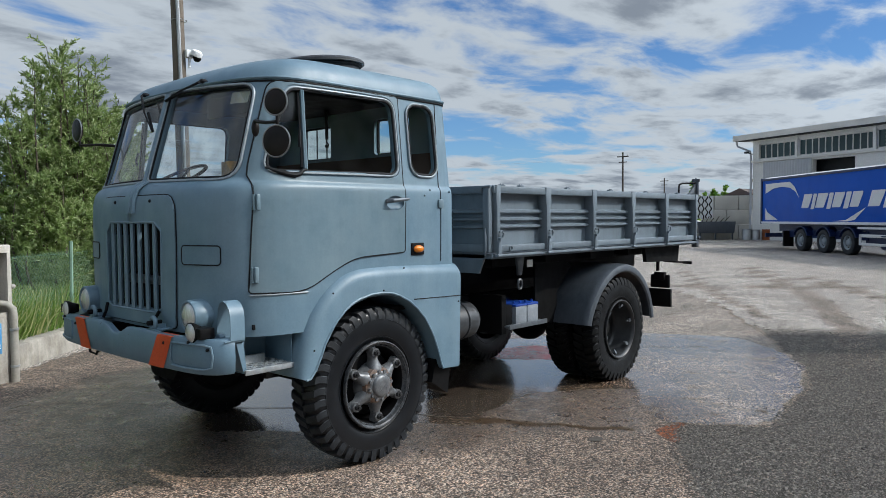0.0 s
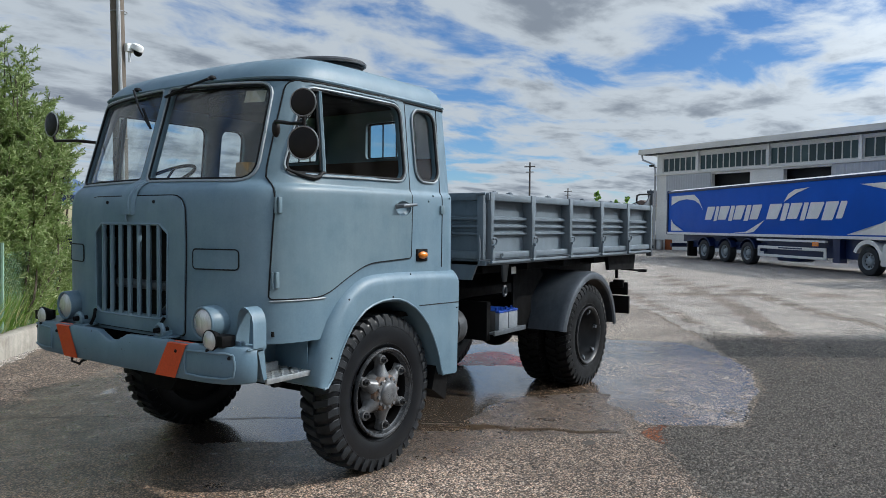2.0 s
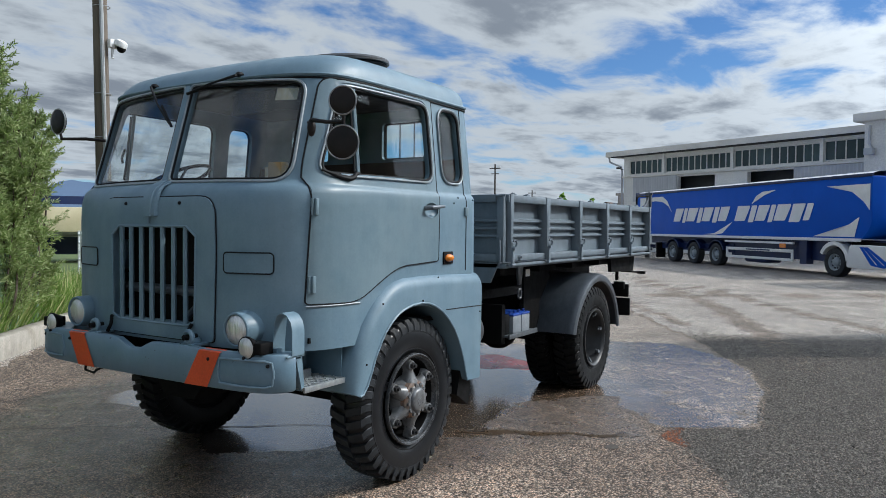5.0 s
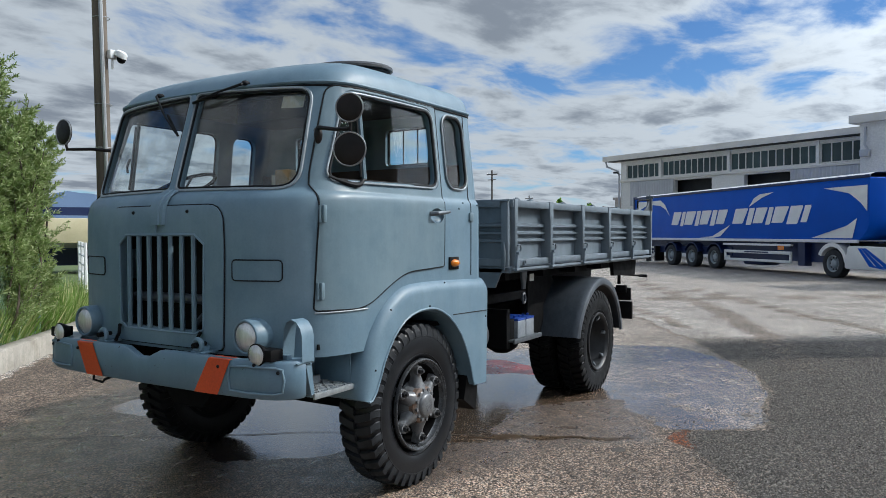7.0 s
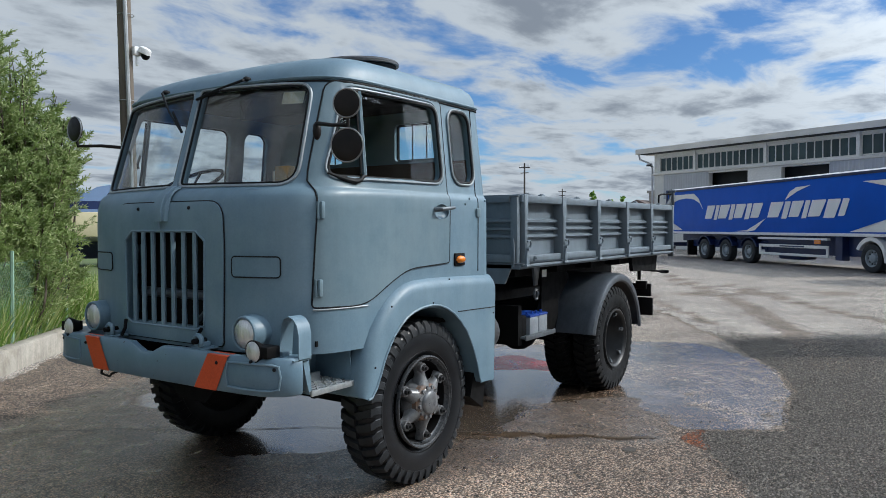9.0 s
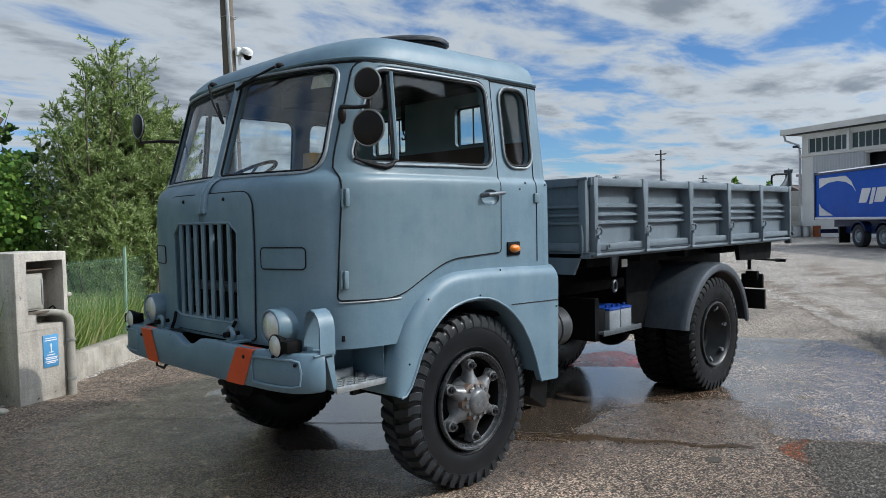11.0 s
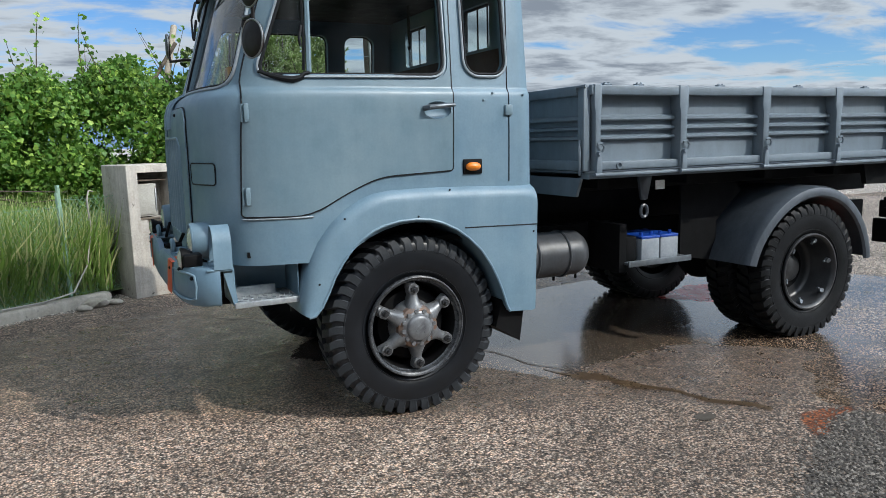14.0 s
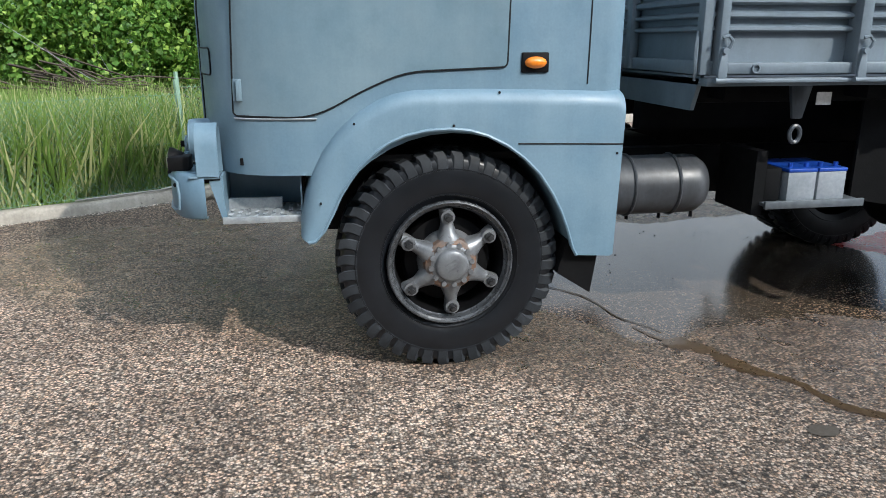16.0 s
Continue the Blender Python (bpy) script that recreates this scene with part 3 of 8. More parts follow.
def box(x0, x1, y0, y1, z0, z1, bev=0.0, seg=2, bm=None):
    b = bmesh.new()
    vs = [b.verts.new((x, y, z)) for x in (x0, x1) for y in (y0, y1) for z in (z0, z1)]
    for f in ((0, 1, 3, 2), (4, 6, 7, 5), (0, 4, 5, 1), (2, 3, 7, 6), (0, 2, 6, 4), (1, 5, 7, 3)):
        b.faces.new([vs[i] for i in f])
    bmesh.ops.recalc_face_normals(b, faces=b.faces)
    if bev:
        bmesh.ops.bevel(b, geom=b.edges[:], offset=bev, segments=seg, profile=0.5, affect="EDGES")
    return b if bm is None else merge(bm, b)


def merge(bm, *others, m=None):
    for o in others:
        if m is not None:
            o.transform(m)
        me = bpy.data.meshes.new("tmp")
        o.to_mesh(me)
        o.free()
        bm.from_mesh(me)
        bpy.data.meshes.remove(me)
    return bm


def join(*bms):
    b = bmesh.new()
    return merge(b, *bms)


def moved(b, m):
    b.transform(m)
    return b


def prism(pts, axis, a, c, bev=0.0, seg=2):
    """A polygon (two coordinates a point) drawn out along an axis from a to c."""
    b = bmesh.new()

    def P(p, k):
        return {"x": (k, p[0], p[1]), "y": (p[0], k, p[1]), "z": (p[0], p[1], k)}[axis]

    lo = [b.verts.new(P(p, a)) for p in pts]
    hi = [b.verts.new(P(p, c)) for p in pts]
    n = len(pts)
    b.faces.new(lo)
    b.faces.new(hi[::-1])
    for i in range(n):
        b.faces.new((lo[i], hi[i], hi[(i + 1) % n], lo[(i + 1) % n]))
    bmesh.ops.recalc_face_normals(b, faces=b.faces)
    if bev:
        es = [e for e in b.edges if e.is_manifold and e.calc_face_angle(0) > 0.6]
        bmesh.ops.bevel(b, geom=es, offset=bev, segments=seg, profile=0.5, affect="EDGES")
    return b


def loft(rings, closed=True, caps=True):
    b = bmesh.new()
    vs = [[b.verts.new(p) for p in r] for r in rings]
    n = len(rings[0])
    for i in range(len(rings) - 1):
        for j in range(n if closed else n - 1):
            k = (j + 1) % n
            b.faces.new((vs[i][j], vs[i][k], vs[i + 1][k], vs[i + 1][j]))
    if caps and closed:
        b.faces.new(vs[0][::-1])
        b.faces.new(vs[-1])
    bmesh.ops.recalc_face_normals(b, faces=b.faces)
    return b


def tube(pts, r, n=8, caps=True, loop=False):
    pts = [Vector(p) for p in pts]
    rings, up = [], Vector((0, 0, 1))
    m_ = len(pts)
    prev = None
    for i, p in enumerate(pts):
        if loop:
            d = (pts[(i + 1) % m_] - pts[i - 1]).normalized()
        else:
            d = (pts[min(i + 1, m_ - 1)] - pts[max(i - 1, 0)]).normalized()
        if prev is None:
            a = d.cross(up if abs(d.z) < 0.95 else Vector((1, 0, 0))).normalized()
        else:
            a = (prev - d * prev.dot(d)).normalized()
        prev = a
        c = d.cross(a)
        rad = float(r[i] if isinstance(r, (list, tuple)) else r)
        rings.append([p + rad * (math.cos(t) * a + math.sin(t) * c) for t in (2 * math.pi * k / n for k in range(n))])
    if loop:
        rings.append(rings[0])
        b = loft(rings, True, False)
        bmesh.ops.remove_doubles(b, verts=b.verts, dist=1e-5)
        return b
    return loft(rings, True, caps)


def cyl(p, q, r, n=16, r2=None):
    return tube([p, q], [r, r if r2 is None else r2], n)


def lathe(profile, n=32, m=None):
    """A profile of (radius, height) spun about z."""
    rings = []
    for r, h in profile:
        rings.append([(r * math.cos(2 * math.pi * k / n), r * math.sin(2 * math.pi * k / n), h) for k in range(n)])
    b = loft(rings, True, False)
    bmesh.ops.remove_doubles(b, verts=b.verts, dist=1e-5)
    if m is not None:
        b.transform(m)
    return b


def ball(c, r, n=12, squash=(1, 1, 1)):
    b = bmesh.new()
    bmesh.ops.create_uvsphere(b, u_segments=n, v_segments=max(6, n // 2), radius=r)
    b.transform(Matrix.Translation(c) @ Matrix.Diagonal((*squash, 1)))
    return b


def rrect(x0, x1, z0, z1, r, n=5):
    """A rectangle with rounded corners; r may be one radius or four (from the lower left, anticlockwise)."""
    r = (r,) * 4 if not isinstance(r, (list, tuple)) else r
    out = []
    for (cx, cz, a0), q in zip(((x0 + r[0], z0 + r[0], 180), (x1 - r[1], z0 + r[1], 270), (x1 - r[2], z1 - r[2], 0), (x0 + r[3], z1 - r[3], 90)), r):
        for k in range(n + 1):
            t = radians(a0 + 90 * k / n)
            out.append((cx + q * math.cos(t), cz + q * math.sin(t)))
    return out


def round_poly(pts, r, n=5):
    """Rounds the corners of a polygon; r one radius or one a corner."""
    out, m_ = [], len(pts)
    for i, p in enumerate(pts):
        rad = float(r[i] if isinstance(r, (list, tuple)) else r)
        p, a, c = Vector(p), Vector(pts[i - 1]), Vector(pts[(i + 1) % m_])
        u, v = (a - p), (c - p)
        q = min(rad, u.length * 0.45, v.length * 0.45)
        s, e = p + u.normalized() * q, p + v.normalized() * q
        for k in range(n + 1):
            t = k / n
            out.append(tuple((1 - t) ** 2 * s + 2 * t * (1 - t) * p + t * t * e))
    return out


def interp(x, table):
    for (a, va), (c, vc) in zip(table, table[1:]):
        if x <= c:
            t = max(0.0, (x - a) / (c - a))
            return va + (vc - va) * t
    return table[-1][1]


def carve(bm, cutters):
    """A bmesh with the cutters taken away from it."""
    me = bpy.data.meshes.new("body")
    bm.to_mesh(me)
    bm.free()
    ob = new("body", me)
    tools = []
    for c in cutters:
        cm = bpy.data.meshes.new("tool")
        c.to_mesh(cm)
        c.free()
        t = new("tool", cm)
        tools.append(t)
        md = ob.modifiers.new("cut", "BOOLEAN")
        md.operation, md.solver, md.object = "DIFFERENCE", "EXACT", t
    bpy.context.view_layer.update()
    ev = ob.evaluated_get(bpy.context.evaluated_depsgraph_get())
    out = bmesh.new()
    out.from_mesh(ev.data)
    for o in (ob, *tools):
        d = o.data
        bpy.data.objects.remove(o)
        bpy.data.meshes.remove(d)
    return out

# ---- ground ----
def ragged(pts, step=0.12, amp=0.05, freq=2.2, seed=0):
    """A closed outline with an uneven edge."""
    out = []
    n = len(pts)
    for i in range(n):
        a, c = Vector((*pts[i], 0)), Vector((*pts[(i + 1) % n], 0))
        k = max(1, int((c - a).length / step))
        for j in range(k):
            p = a.lerp(c, j / k)
            q = p * freq + Vector((seed * 7.3, seed * 3.1, 0))
            d = amp * (noise.noise(q) + 0.5 * noise.noise(q * 2.7))
            e = amp * (noise.noise(q + Vector((31, 17, 0))) + 0.5 * noise.noise(q * 2.7 + Vector((11, 5, 0))))
            out.append((p.x + d, p.y + e))
    return out


def smooth_loop(pts, k=6):
    """A closed curve through the given points."""
    n, out = len(pts), []
    V = [Vector((*p, 0)) for p in pts]
    for i in range(n):
        p0, p1, p2, p3 = V[i - 1], V[i], V[(i + 1) % n], V[(i + 2) % n]
        for j in range(k):
            t = j / k
            q = 0.5 * ((2 * p1) + (p2 - p0) * t + (2 * p0 - 5 * p1 + 4 * p2 - p3) * t * t + (3 * p1 - p0 - 3 * p2 + p3) * t ** 3)
            out.append((q.x, q.y))
    return out


def sheet(name, pts, z, material, parent=None, label=""):
    b = bmesh.new()
    f = b.faces.new([b.verts.new((x, y, z)) for x, y in pts])
    bmesh.ops.triangulate(b, faces=[f])
    bmesh.ops.recalc_face_normals(b, faces=b.faces)
    if b.faces[:] and sum(q.normal.z for q in b.faces) < 0:
        bmesh.ops.reverse_faces(b, faces=b.faces)
    me = bpy.data.meshes.new(name)
    b.to_mesh(me)
    b.free()
    return link(name, me, material, parent, label, 0)


g = bmesh.new()
bmesh.ops.create_grid(g, x_segments=8, y_segments=8, size=1500)
ground = tagged(part("ground", moved(g, Matrix.Translation((0, 0, -0.006))), YARD, None, "", 0), "pale dry asphalt yard reaching to the horizon", "yard", kind="structure")

EDGE = [(0.3, -2.45), (0.85, -1.77), (1.37, -1.44), (1.77, -1.14), (2.06, -1.05), (2.48, -1.68), (3.19, -1.57), (4.1, -1.5), (4.85, -1.25), (6.63, -0.35), (9.83, 1.59), (12.2, 3.72), (16, 7.5)]
PAD = EDGE + [(14, 12), (6, 11), (1.95, 7.2), (-0.45, 5.1), (-1.5, 4.35), (-3.3, 3.25), (-9, -0.4), (-10, -9), (-3, -7), (-0.6, -3.6)]
COARSE = [(-1.2, -3.4), (0.3, -2.6), (1.2, -0.9), (2.2, -0.7), (4.0, -0.9), (6.4, 0.0), (7.2, 0.1), (8.2, -1.2), (10.0, -4.0), (11, -12), (4, -14), (-4, -10)]
TRACKS = [([(19.6, 4.5), (15.4, 2.3), (12.5, 0.85), (9.8, -0.28), (7.9, -0.97), (5.5, -1.65)], 0.28), ([(17.5, -3.0), (14.7, 0.9), (13.2, 2.9), (12.6, 4.4)], 0.35), ([(9.4, -2.6), (11.7, -1.0), (15.5, 1.2), (17.9, 2.6)], 0.22), ([(17.9, 6.0), (12.0, 2.6), (8.6, 0.4)], 0.16)]
PALE = smooth_loop([(2.9, -0.8), (2.45, -1.65), (3.2, -1.55), (4.9, -1.2), (6.6, -0.3), (9.8, 1.65), (12.1, 3.7), (15, 7), (12, 9), (7.5, 6.0), (5.5, 3.6), (4.4, 0.9), (3.6, -0.1)])
DAMPA = smooth_loop([(0.0, -0.05), (1.2, -0.45), (1.7, -0.9), (2.6, -0.6), (3.3, -0.4), (4.6, 1.2), (5.4, 3.6), (2.2, 5.2), (0.2, 4.3), (-0.9, 3.7), (-2.2, 3.2), (-2.9, 2.4), (-2.4, 1.5), (-1.3, 0.7), (-0.5, 0.35)])
WATER = smooth_loop([(2.95, -0.28), (2.72, -0.41), (2.36, -0.71), (2.08, -1.0), (2.24, -1.38), (2.68, -1.68), (3.2, -1.56), (4.0, -1.42), (4.7, -1.22), (5.66, -0.76), (6.38, -0.06), (6.2, 0.9), (5.6, 1.6), (4.6, 2.3), (3.4, 2.7), (2.0, 2.6), (1.3, 3.3), (0.7, 3.7), (0.1, 3.5), (0.2, 2.9), (0.1, 2.3), (-0.35, 1.6), (0.0, 1.1), (0.55, 0.8), (0.95, 0.2), (1.4, 0.25), (2.2, 0.3), (2.65, 0.05)])
SIDEWET = smooth_loop([(0.75, -1.68), (1.0, -1.55), (1.3, -1.42), (1.5, -1.30), (1.3, -1.52), (0.95, -1.80), (0.7, -2.1), (0.5, -2.3)])
RUSTA = smooth_loop([(1.72, -1.08), (1.84, -1.02), (2.0, -1.05), (2.16, -1.12), (2.10, -1.18), (1.94, -1.17), (1.78, -1.24), (1.66, -1.27), (1.64, -1.2)])
DEEP = smooth_loop([(-0.85, 1.35), (0.5, 0.65), (1.0, 0.15), (1.7, 0.05), (2.4, 0.45), (3.2, 0.7), (4.0, 1.5), (3.6, 2.9), (0.9, 3.0), (-0.2, 2.2)])
# drier part of the pad, painted lighter as if lit from behind the camera
LIT_DRYA = smooth_loop([(-6, -2), (-3.2, 1.6), (-1.7, 2.6), (-0.5, 0.9), (0.2, -0.4), (0.5, -2.0), (0.2, -4.5), (-5, -6)])
REDA = smooth_loop([(3.3, 1.62), (3.62, 1.80), (4.1, 1.85), (4.3, 1.62), (4.0, 1.15), (3.68, 0.96), (3.5, 1.22), (3.32, 1.48)])


def inside(P, poly, soft):
    """0 to 1 over the edge of a polygon, for many points at once."""
    q = np.array(poly)
    a, c = q, np.roll(q, -1, 0)
    best = np.full(len(P), 1e9)
    odd = np.zeros(len(P), bool)
    for (ax, ay), (cx, cy) in zip(a, c):
        dx, dy = cx - ax, cy - ay
        t = np.clip(((P[:, 0] - ax) * dx + (P[:, 1] - ay) * dy) / (dx * dx + dy * dy + 1e-12), 0, 1)
        best = np.minimum(best, np.hypot(P[:, 0] - ax - t * dx, P[:, 1] - ay - t * dy))
        hit = ((ay > P[:, 1]) != (cy > P[:, 1])) & (P[:, 0] < (cx - ax) * (P[:, 1] - ay) / (cy - ay + 1e-12) + ax)
        odd ^= hit
    return np.clip(0.5 + np.where(odd, best, -best) / (2 * soft), 0, 1)


def along(P, line, half):
    """1 on a line, falling to 0 at half its breadth."""
    best = np.full(len(P), 1e9)
    for (ax, ay), (cx, cy) in zip(line, line[1:]):
        dx, dy = cx - ax, cy - ay
        t = np.clip(((P[:, 0] - ax) * dx + (P[:, 1] - ay) * dy) / (dx * dx + dy * dy), 0, 1)
        best = np.minimum(best, np.hypot(P[:, 0] - ax - t * dx, P[:, 1] - ay - t * dy))
    return np.clip(1.3 - best / half, 0, 1)


def spaced(a, b, fine0, fine1, step, grow):
    out = list(np.arange(fine0, fine1, step))
    s, x = step, fine1
    while x < b:
        out.append(x)
        s *= grow
        x += s
    out.append(b)
    s, x, low = step, fine0 - step, []
    while x > a:
        low.append(x)
        s *= grow
        x -= s
    low.append(a)
    return np.array(low[::-1] + out)


def near_ground():
    xs, ys = spaced(-10, 90, -3.2, 6.5, 0.055, 1.12), spaced(-40, 70, -2.8, 5.2, 0.055, 1.12)
    X, Y = np.meshgrid(xs, ys, indexing="ij")
    P = np.stack([X.ravel(), Y.ravel()], 1)
    n0 = np.array([noise.noise(Vector((x * 1.4, y * 1.4, 0))) + 0.5 * noise.noise(Vector((x * 4, y * 4, 3))) for x, y in P])
    n1 = np.array([noise.noise(Vector((x * 1.4 + 40, y * 1.4, 0))) + 0.5 * noise.noise(Vector((x * 4 + 40, y * 4, 3))) for x, y in P])
    W = P + np.stack([n0, n1], 1) * 0.10
    n2 = np.array([noise.noise(Vector((x * 9, y * 9, 5))) + 0.5 * noise.noise(Vector((x * 2.2, y * 2.2, 8))) for x, y in P])
    Q = P + np.stack([n0 + 0.8 * n2, n1 - 0.8 * n2], 1) * 0.055
    me = bpy.data.meshes.new("pavement")
    nx, ny = len(xs), len(ys)
    idx = np.arange(nx * ny).reshape(nx, ny)
    f = np.stack([idx[:-1, :-1], idx[1:, :-1], idx[1:, 1:], idx[:-1, 1:]], -1).reshape(-1, 4)
    co = np.concatenate([P, np.full((len(P), 1), 0.0)], 1)
    me.vertices.add(len(co))
    me.vertices.foreach_set("co", co.reshape(-1))
    me.loops.add(f.size)
    me.loops.foreach_set("vertex_index", f.reshape(-1))
    me.polygons.add(len(f))
    me.polygons.foreach_set("loop_start", np.arange(len(f)) * 4)
    me.polygons.foreach_set("loop_total", np.full(len(f), 4))
    pad = inside(Q, PAD, 0.04)
    layers = {"pad": pad, "coarse": inside(W, COARSE, 0.35), "pale": inside(W, PALE, 0.25) * pad,
              "damp": np.clip(inside(W, DAMPA, 0.28), 0, 1) * pad, "water": np.maximum(inside(W, WATER, 0.13), inside(Q, SIDEWET, 0.08) * 0.55) * np.maximum(pad, 0.0),
              "deep": inside(W, DEEP, 0.3), "track": np.max([along(W, *q) for q in TRACKS], axis=0) * (1 - pad), "rust": inside(W, RUSTA, 0.06), "red": inside(W, REDA, 0.07), "lit_dry": inside(W, LIT_DRYA, 0.6)}
    for k, v in layers.items():
        me.attributes.new(k, "FLOAT", "POINT").data.foreach_set("value", v.astype(np.float32))
    me.update()
    me.validate()
    ob = link("pavement", me, PAVE, None, "", 0)
    return tagged(ob, "washed concrete wash pad, damp and puddled, beside dark asphalt", "pavement", kind="structure")


near_ground()


def strip(name, line, w, z, material, seed, label, cat):
    V = [Vector((*p, 0)) for p in line]
    L_, R_ = [], []
    for i, p in enumerate(V):
        t = (V[min(i + 1, len(V) - 1)] - V[max(i - 1, 0)]).normalized()
        n = Vector((-t.y, t.x, 0))
        ww = (w[i] if isinstance(w, list) else w) * (0.45 + 1.3 * abs(noise.noise(p * 4 + Vector((seed, 0, 0)))))
        o = n * 0.07 * noise.noise(p * 3 + Vector((0, seed, 0)))
        ja = 1 + 0.55 * noise.noise(p * 23 + Vector((seed, 7, 0)))
        jb = 1 + 0.55 * noise.noise(p * 23 + Vector((seed, 31, 0)))
        L_.append((p + o + n * ww * ja)[:2])
        R_.append((p + o - n * ww * jb)[:2])
    return tagged(sheet(name, L_ + R_[::-1], z, material), label, cat, kind="structure")


def dense(line, k=8):
    out = []
    for a, c in zip(line, line[1:]):
        out += [(a[0] + (c[0] - a[0]) * j / k, a[1] + (c[1] - a[1]) * j / k) for j in range(k)]
    return out + [line[-1]]


strip("crack", dense([(-1.5, 3.75), (-1.26, 3.68), (-0.45, 2.84), (-0.14, 2.37), (0.4, 1.65), (0.93, 0.87), (1.16, 0.26)]), 0.009, 0.004, CRACK, 3, "long crack across the concrete", "crack")
strip("silt_trail", dense([(1.05, 0.36), (1.17, 0.16), (1.30, -0.02), (1.38, -0.26), (1.52, -0.53), (1.75, -0.89)], 24), [0.02] * 24 + [0.085] * 24 + [0.06] * 24 + [0.05] * 49, 0.003, SILT, 6, "brown silt-filled crack with standing water", "silt")
tagged(sheet("oil_spot", ragged(smooth_loop([(1.28, -0.80), (1.34, -0.75), (1.40, -0.78), (1.38, -0.83), (1.32, -0.84)]), 0.02, 0.012, 12), 0.004, CRACK), "small dark oil spot", "stain", kind="structure")
# loose grit
random.seed(5)
gr = bmesh.new()
for k in range(170):
    x, y = random.uniform(2.2, 3.4), random.uniform(-1.65, -0.9)
    if k > 90:
        x, y = random.uniform(1.2, 3.2), random.uniform(1.0, 2.3)
    s = random.uniform(0.002, 0.004 + 0.006 * random.random() ** 2)
    b = bmesh.new()
    bmesh.ops.create_icosphere(b, subdivisions=1, radius=s)
    b.transform(Matrix.Translation((x, y, s * 0.3)) @ Matrix.Diagonal((1, random.uniform(0.7, 1.2), 0.55, 1)))
    merge(gr, b)
# coarse chippings of the open asphalt, spilling a little over the edge of the pad
def gravel(n, seed):
    rng = np.random.default_rng(seed)
    P = np.stack([0.3 + 7.6 * rng.beta(1.0, 1.7, n), rng.uniform(-3.6, 0.6, n)], 1)
    w = inside(P, PAD, 0.45)
    chance = np.where(w < 0.5, 1.0, np.where(w < 0.57, 0.30, np.where(w < 0.75, 0.03, 0.0))) * (1 - 0.85 * inside(P, RUSTA, 0.1))
    P = P[rng.uniform(0, 1, n) < chance]
    n = len(P)
    sz = rng.uniform(0.0035, 0.0062, n) + 0.005 * rng.uniform(0, 1, n) ** 3
    shape = np.array([(1, 0, 0), (0.35, 0.9, 0.1), (-0.8, 0.6, -0.1), (-0.9, -0.5, 0.1), (0.4, -0.95, 0), (0.1, 0.05, 0.75)])
    V = shape[None] * rng.uniform(0.7, 1.3, (n, 6, 1))
    a = rng.uniform(0, 2 * np.pi, n)
    ca, sa = np.cos(a)[:, None], np.sin(a)[:, None]
    X, Y = V[..., 0] * ca - V[..., 1] * sa, V[..., 0] * sa + V[..., 1] * ca
    lean = rng.normal(0, 0.3, (n, 2))
    Z = V[..., 2] + 0.28 + X * lean[:, :1] + Y * lean[:, 1:]
    co = np.stack([P[:, :1] + X * sz[:, None], P[:, 1:] + Y * sz[:, None], Z * sz[:, None]], 2)
    tri = np.array([(0, 1, 5), (1, 2, 5), (2, 3, 5), (3, 4, 5), (4, 0, 5)])
    f = (np.arange(n)[:, None, None] * 6 + tri[None]).reshape(-1)
    me = bpy.data.meshes.new("loose_gravel")
    me.vertices.add(n * 6)
    me.vertices.foreach_set("co", co.reshape(-1))
    me.loops.add(len(f))
    me.loops.foreach_set("vertex_index", f)
    me.polygons.add(len(f) // 3)
    me.polygons.foreach_set("loop_start", np.arange(len(f) // 3) * 3)
    me.polygons.foreach_set("loop_total", np.full(len(f) // 3, 3))
    me.update()
    return link("loose_gravel", me, CHIPS, None, "", 0)


tagged(gravel(190000, 8), "loose grey-brown asphalt chippings at the edge of the wet pad", "gravel", kind="stuff")
tagged(part("grit", gr, BLACK, None, "", 0), "loose dark grit scattered on the wet pad", "grit", kind="stuff")


# ---- kerb, low wall, bank ----
def ridge(line, w, h, material, name, bev=0.02):
    V = [Vector((*p, 0)) for p in line]
    rings = []
    for i, p in enumerate(V):
        t = (V[min(i + 1, len(V) - 1)] - V[max(i - 1, 0)]).normalized()
        n = Vector((-t.y, t.x, 0))
        k = noise.noise(p * 1.7) * 0.015
        prof = ((0, -0.05), (0, h - bev), (bev, h), (w - bev, h), (w, h - bev), (w, -0.05))
        rings.append([p + n * (a + k) + Vector((0, 0, z + (k * 0.6 if z > 0 else 0))) for a, z in prof])
    return part(name, loft(rings), material, None, "", 50)


tagged(ridge(dense([(-9, -0.45), (-5.5, 2.0), (-3.23, 3.37), (-2.36, 3.85), (-1.47, 4.42)], 10), 0.16, 0.10, KERB, "kerb", 0.025), "weathered concrete kerb along the grass", "kerb", kind="structure")
tagged(ridge(dense([(-0.72, 4.85), (-0.43, 5.25), (0.36, 5.98), (1.82, 7.2), (6, 10.7)], 10), 0.20, 0.27, KERB, "low_wall", 0.02), "low concrete kerb wall in front of the shrubs", "low wall", kind="structure")
bank = bmesh.new()
front = [(-30, -15), (-9.1, -0.3), (-5.6, 2.12), (-3.3, 3.5), (-2.4, 3.98), (-1.5, 4.56), (-0.75, 5.05), (-0.5, 5.4), (0.3, 6.1), (1.75, 7.33), (5.9, 10.8), (14, 19), (30, 44)]
rows = []
for j, d in enumerate((0, 0.5, 1.5, 3, 6, 12, 30, 120)):
    rows.append([bank.verts.new((x - 0.56 * d, y + 0.83 * d, (0.07 if x < -0.6 else 0.2) + 0.05 * noise.noise(Vector((x, y, d))) + (0.02 if d > 0 else 0))) for x, y in front])
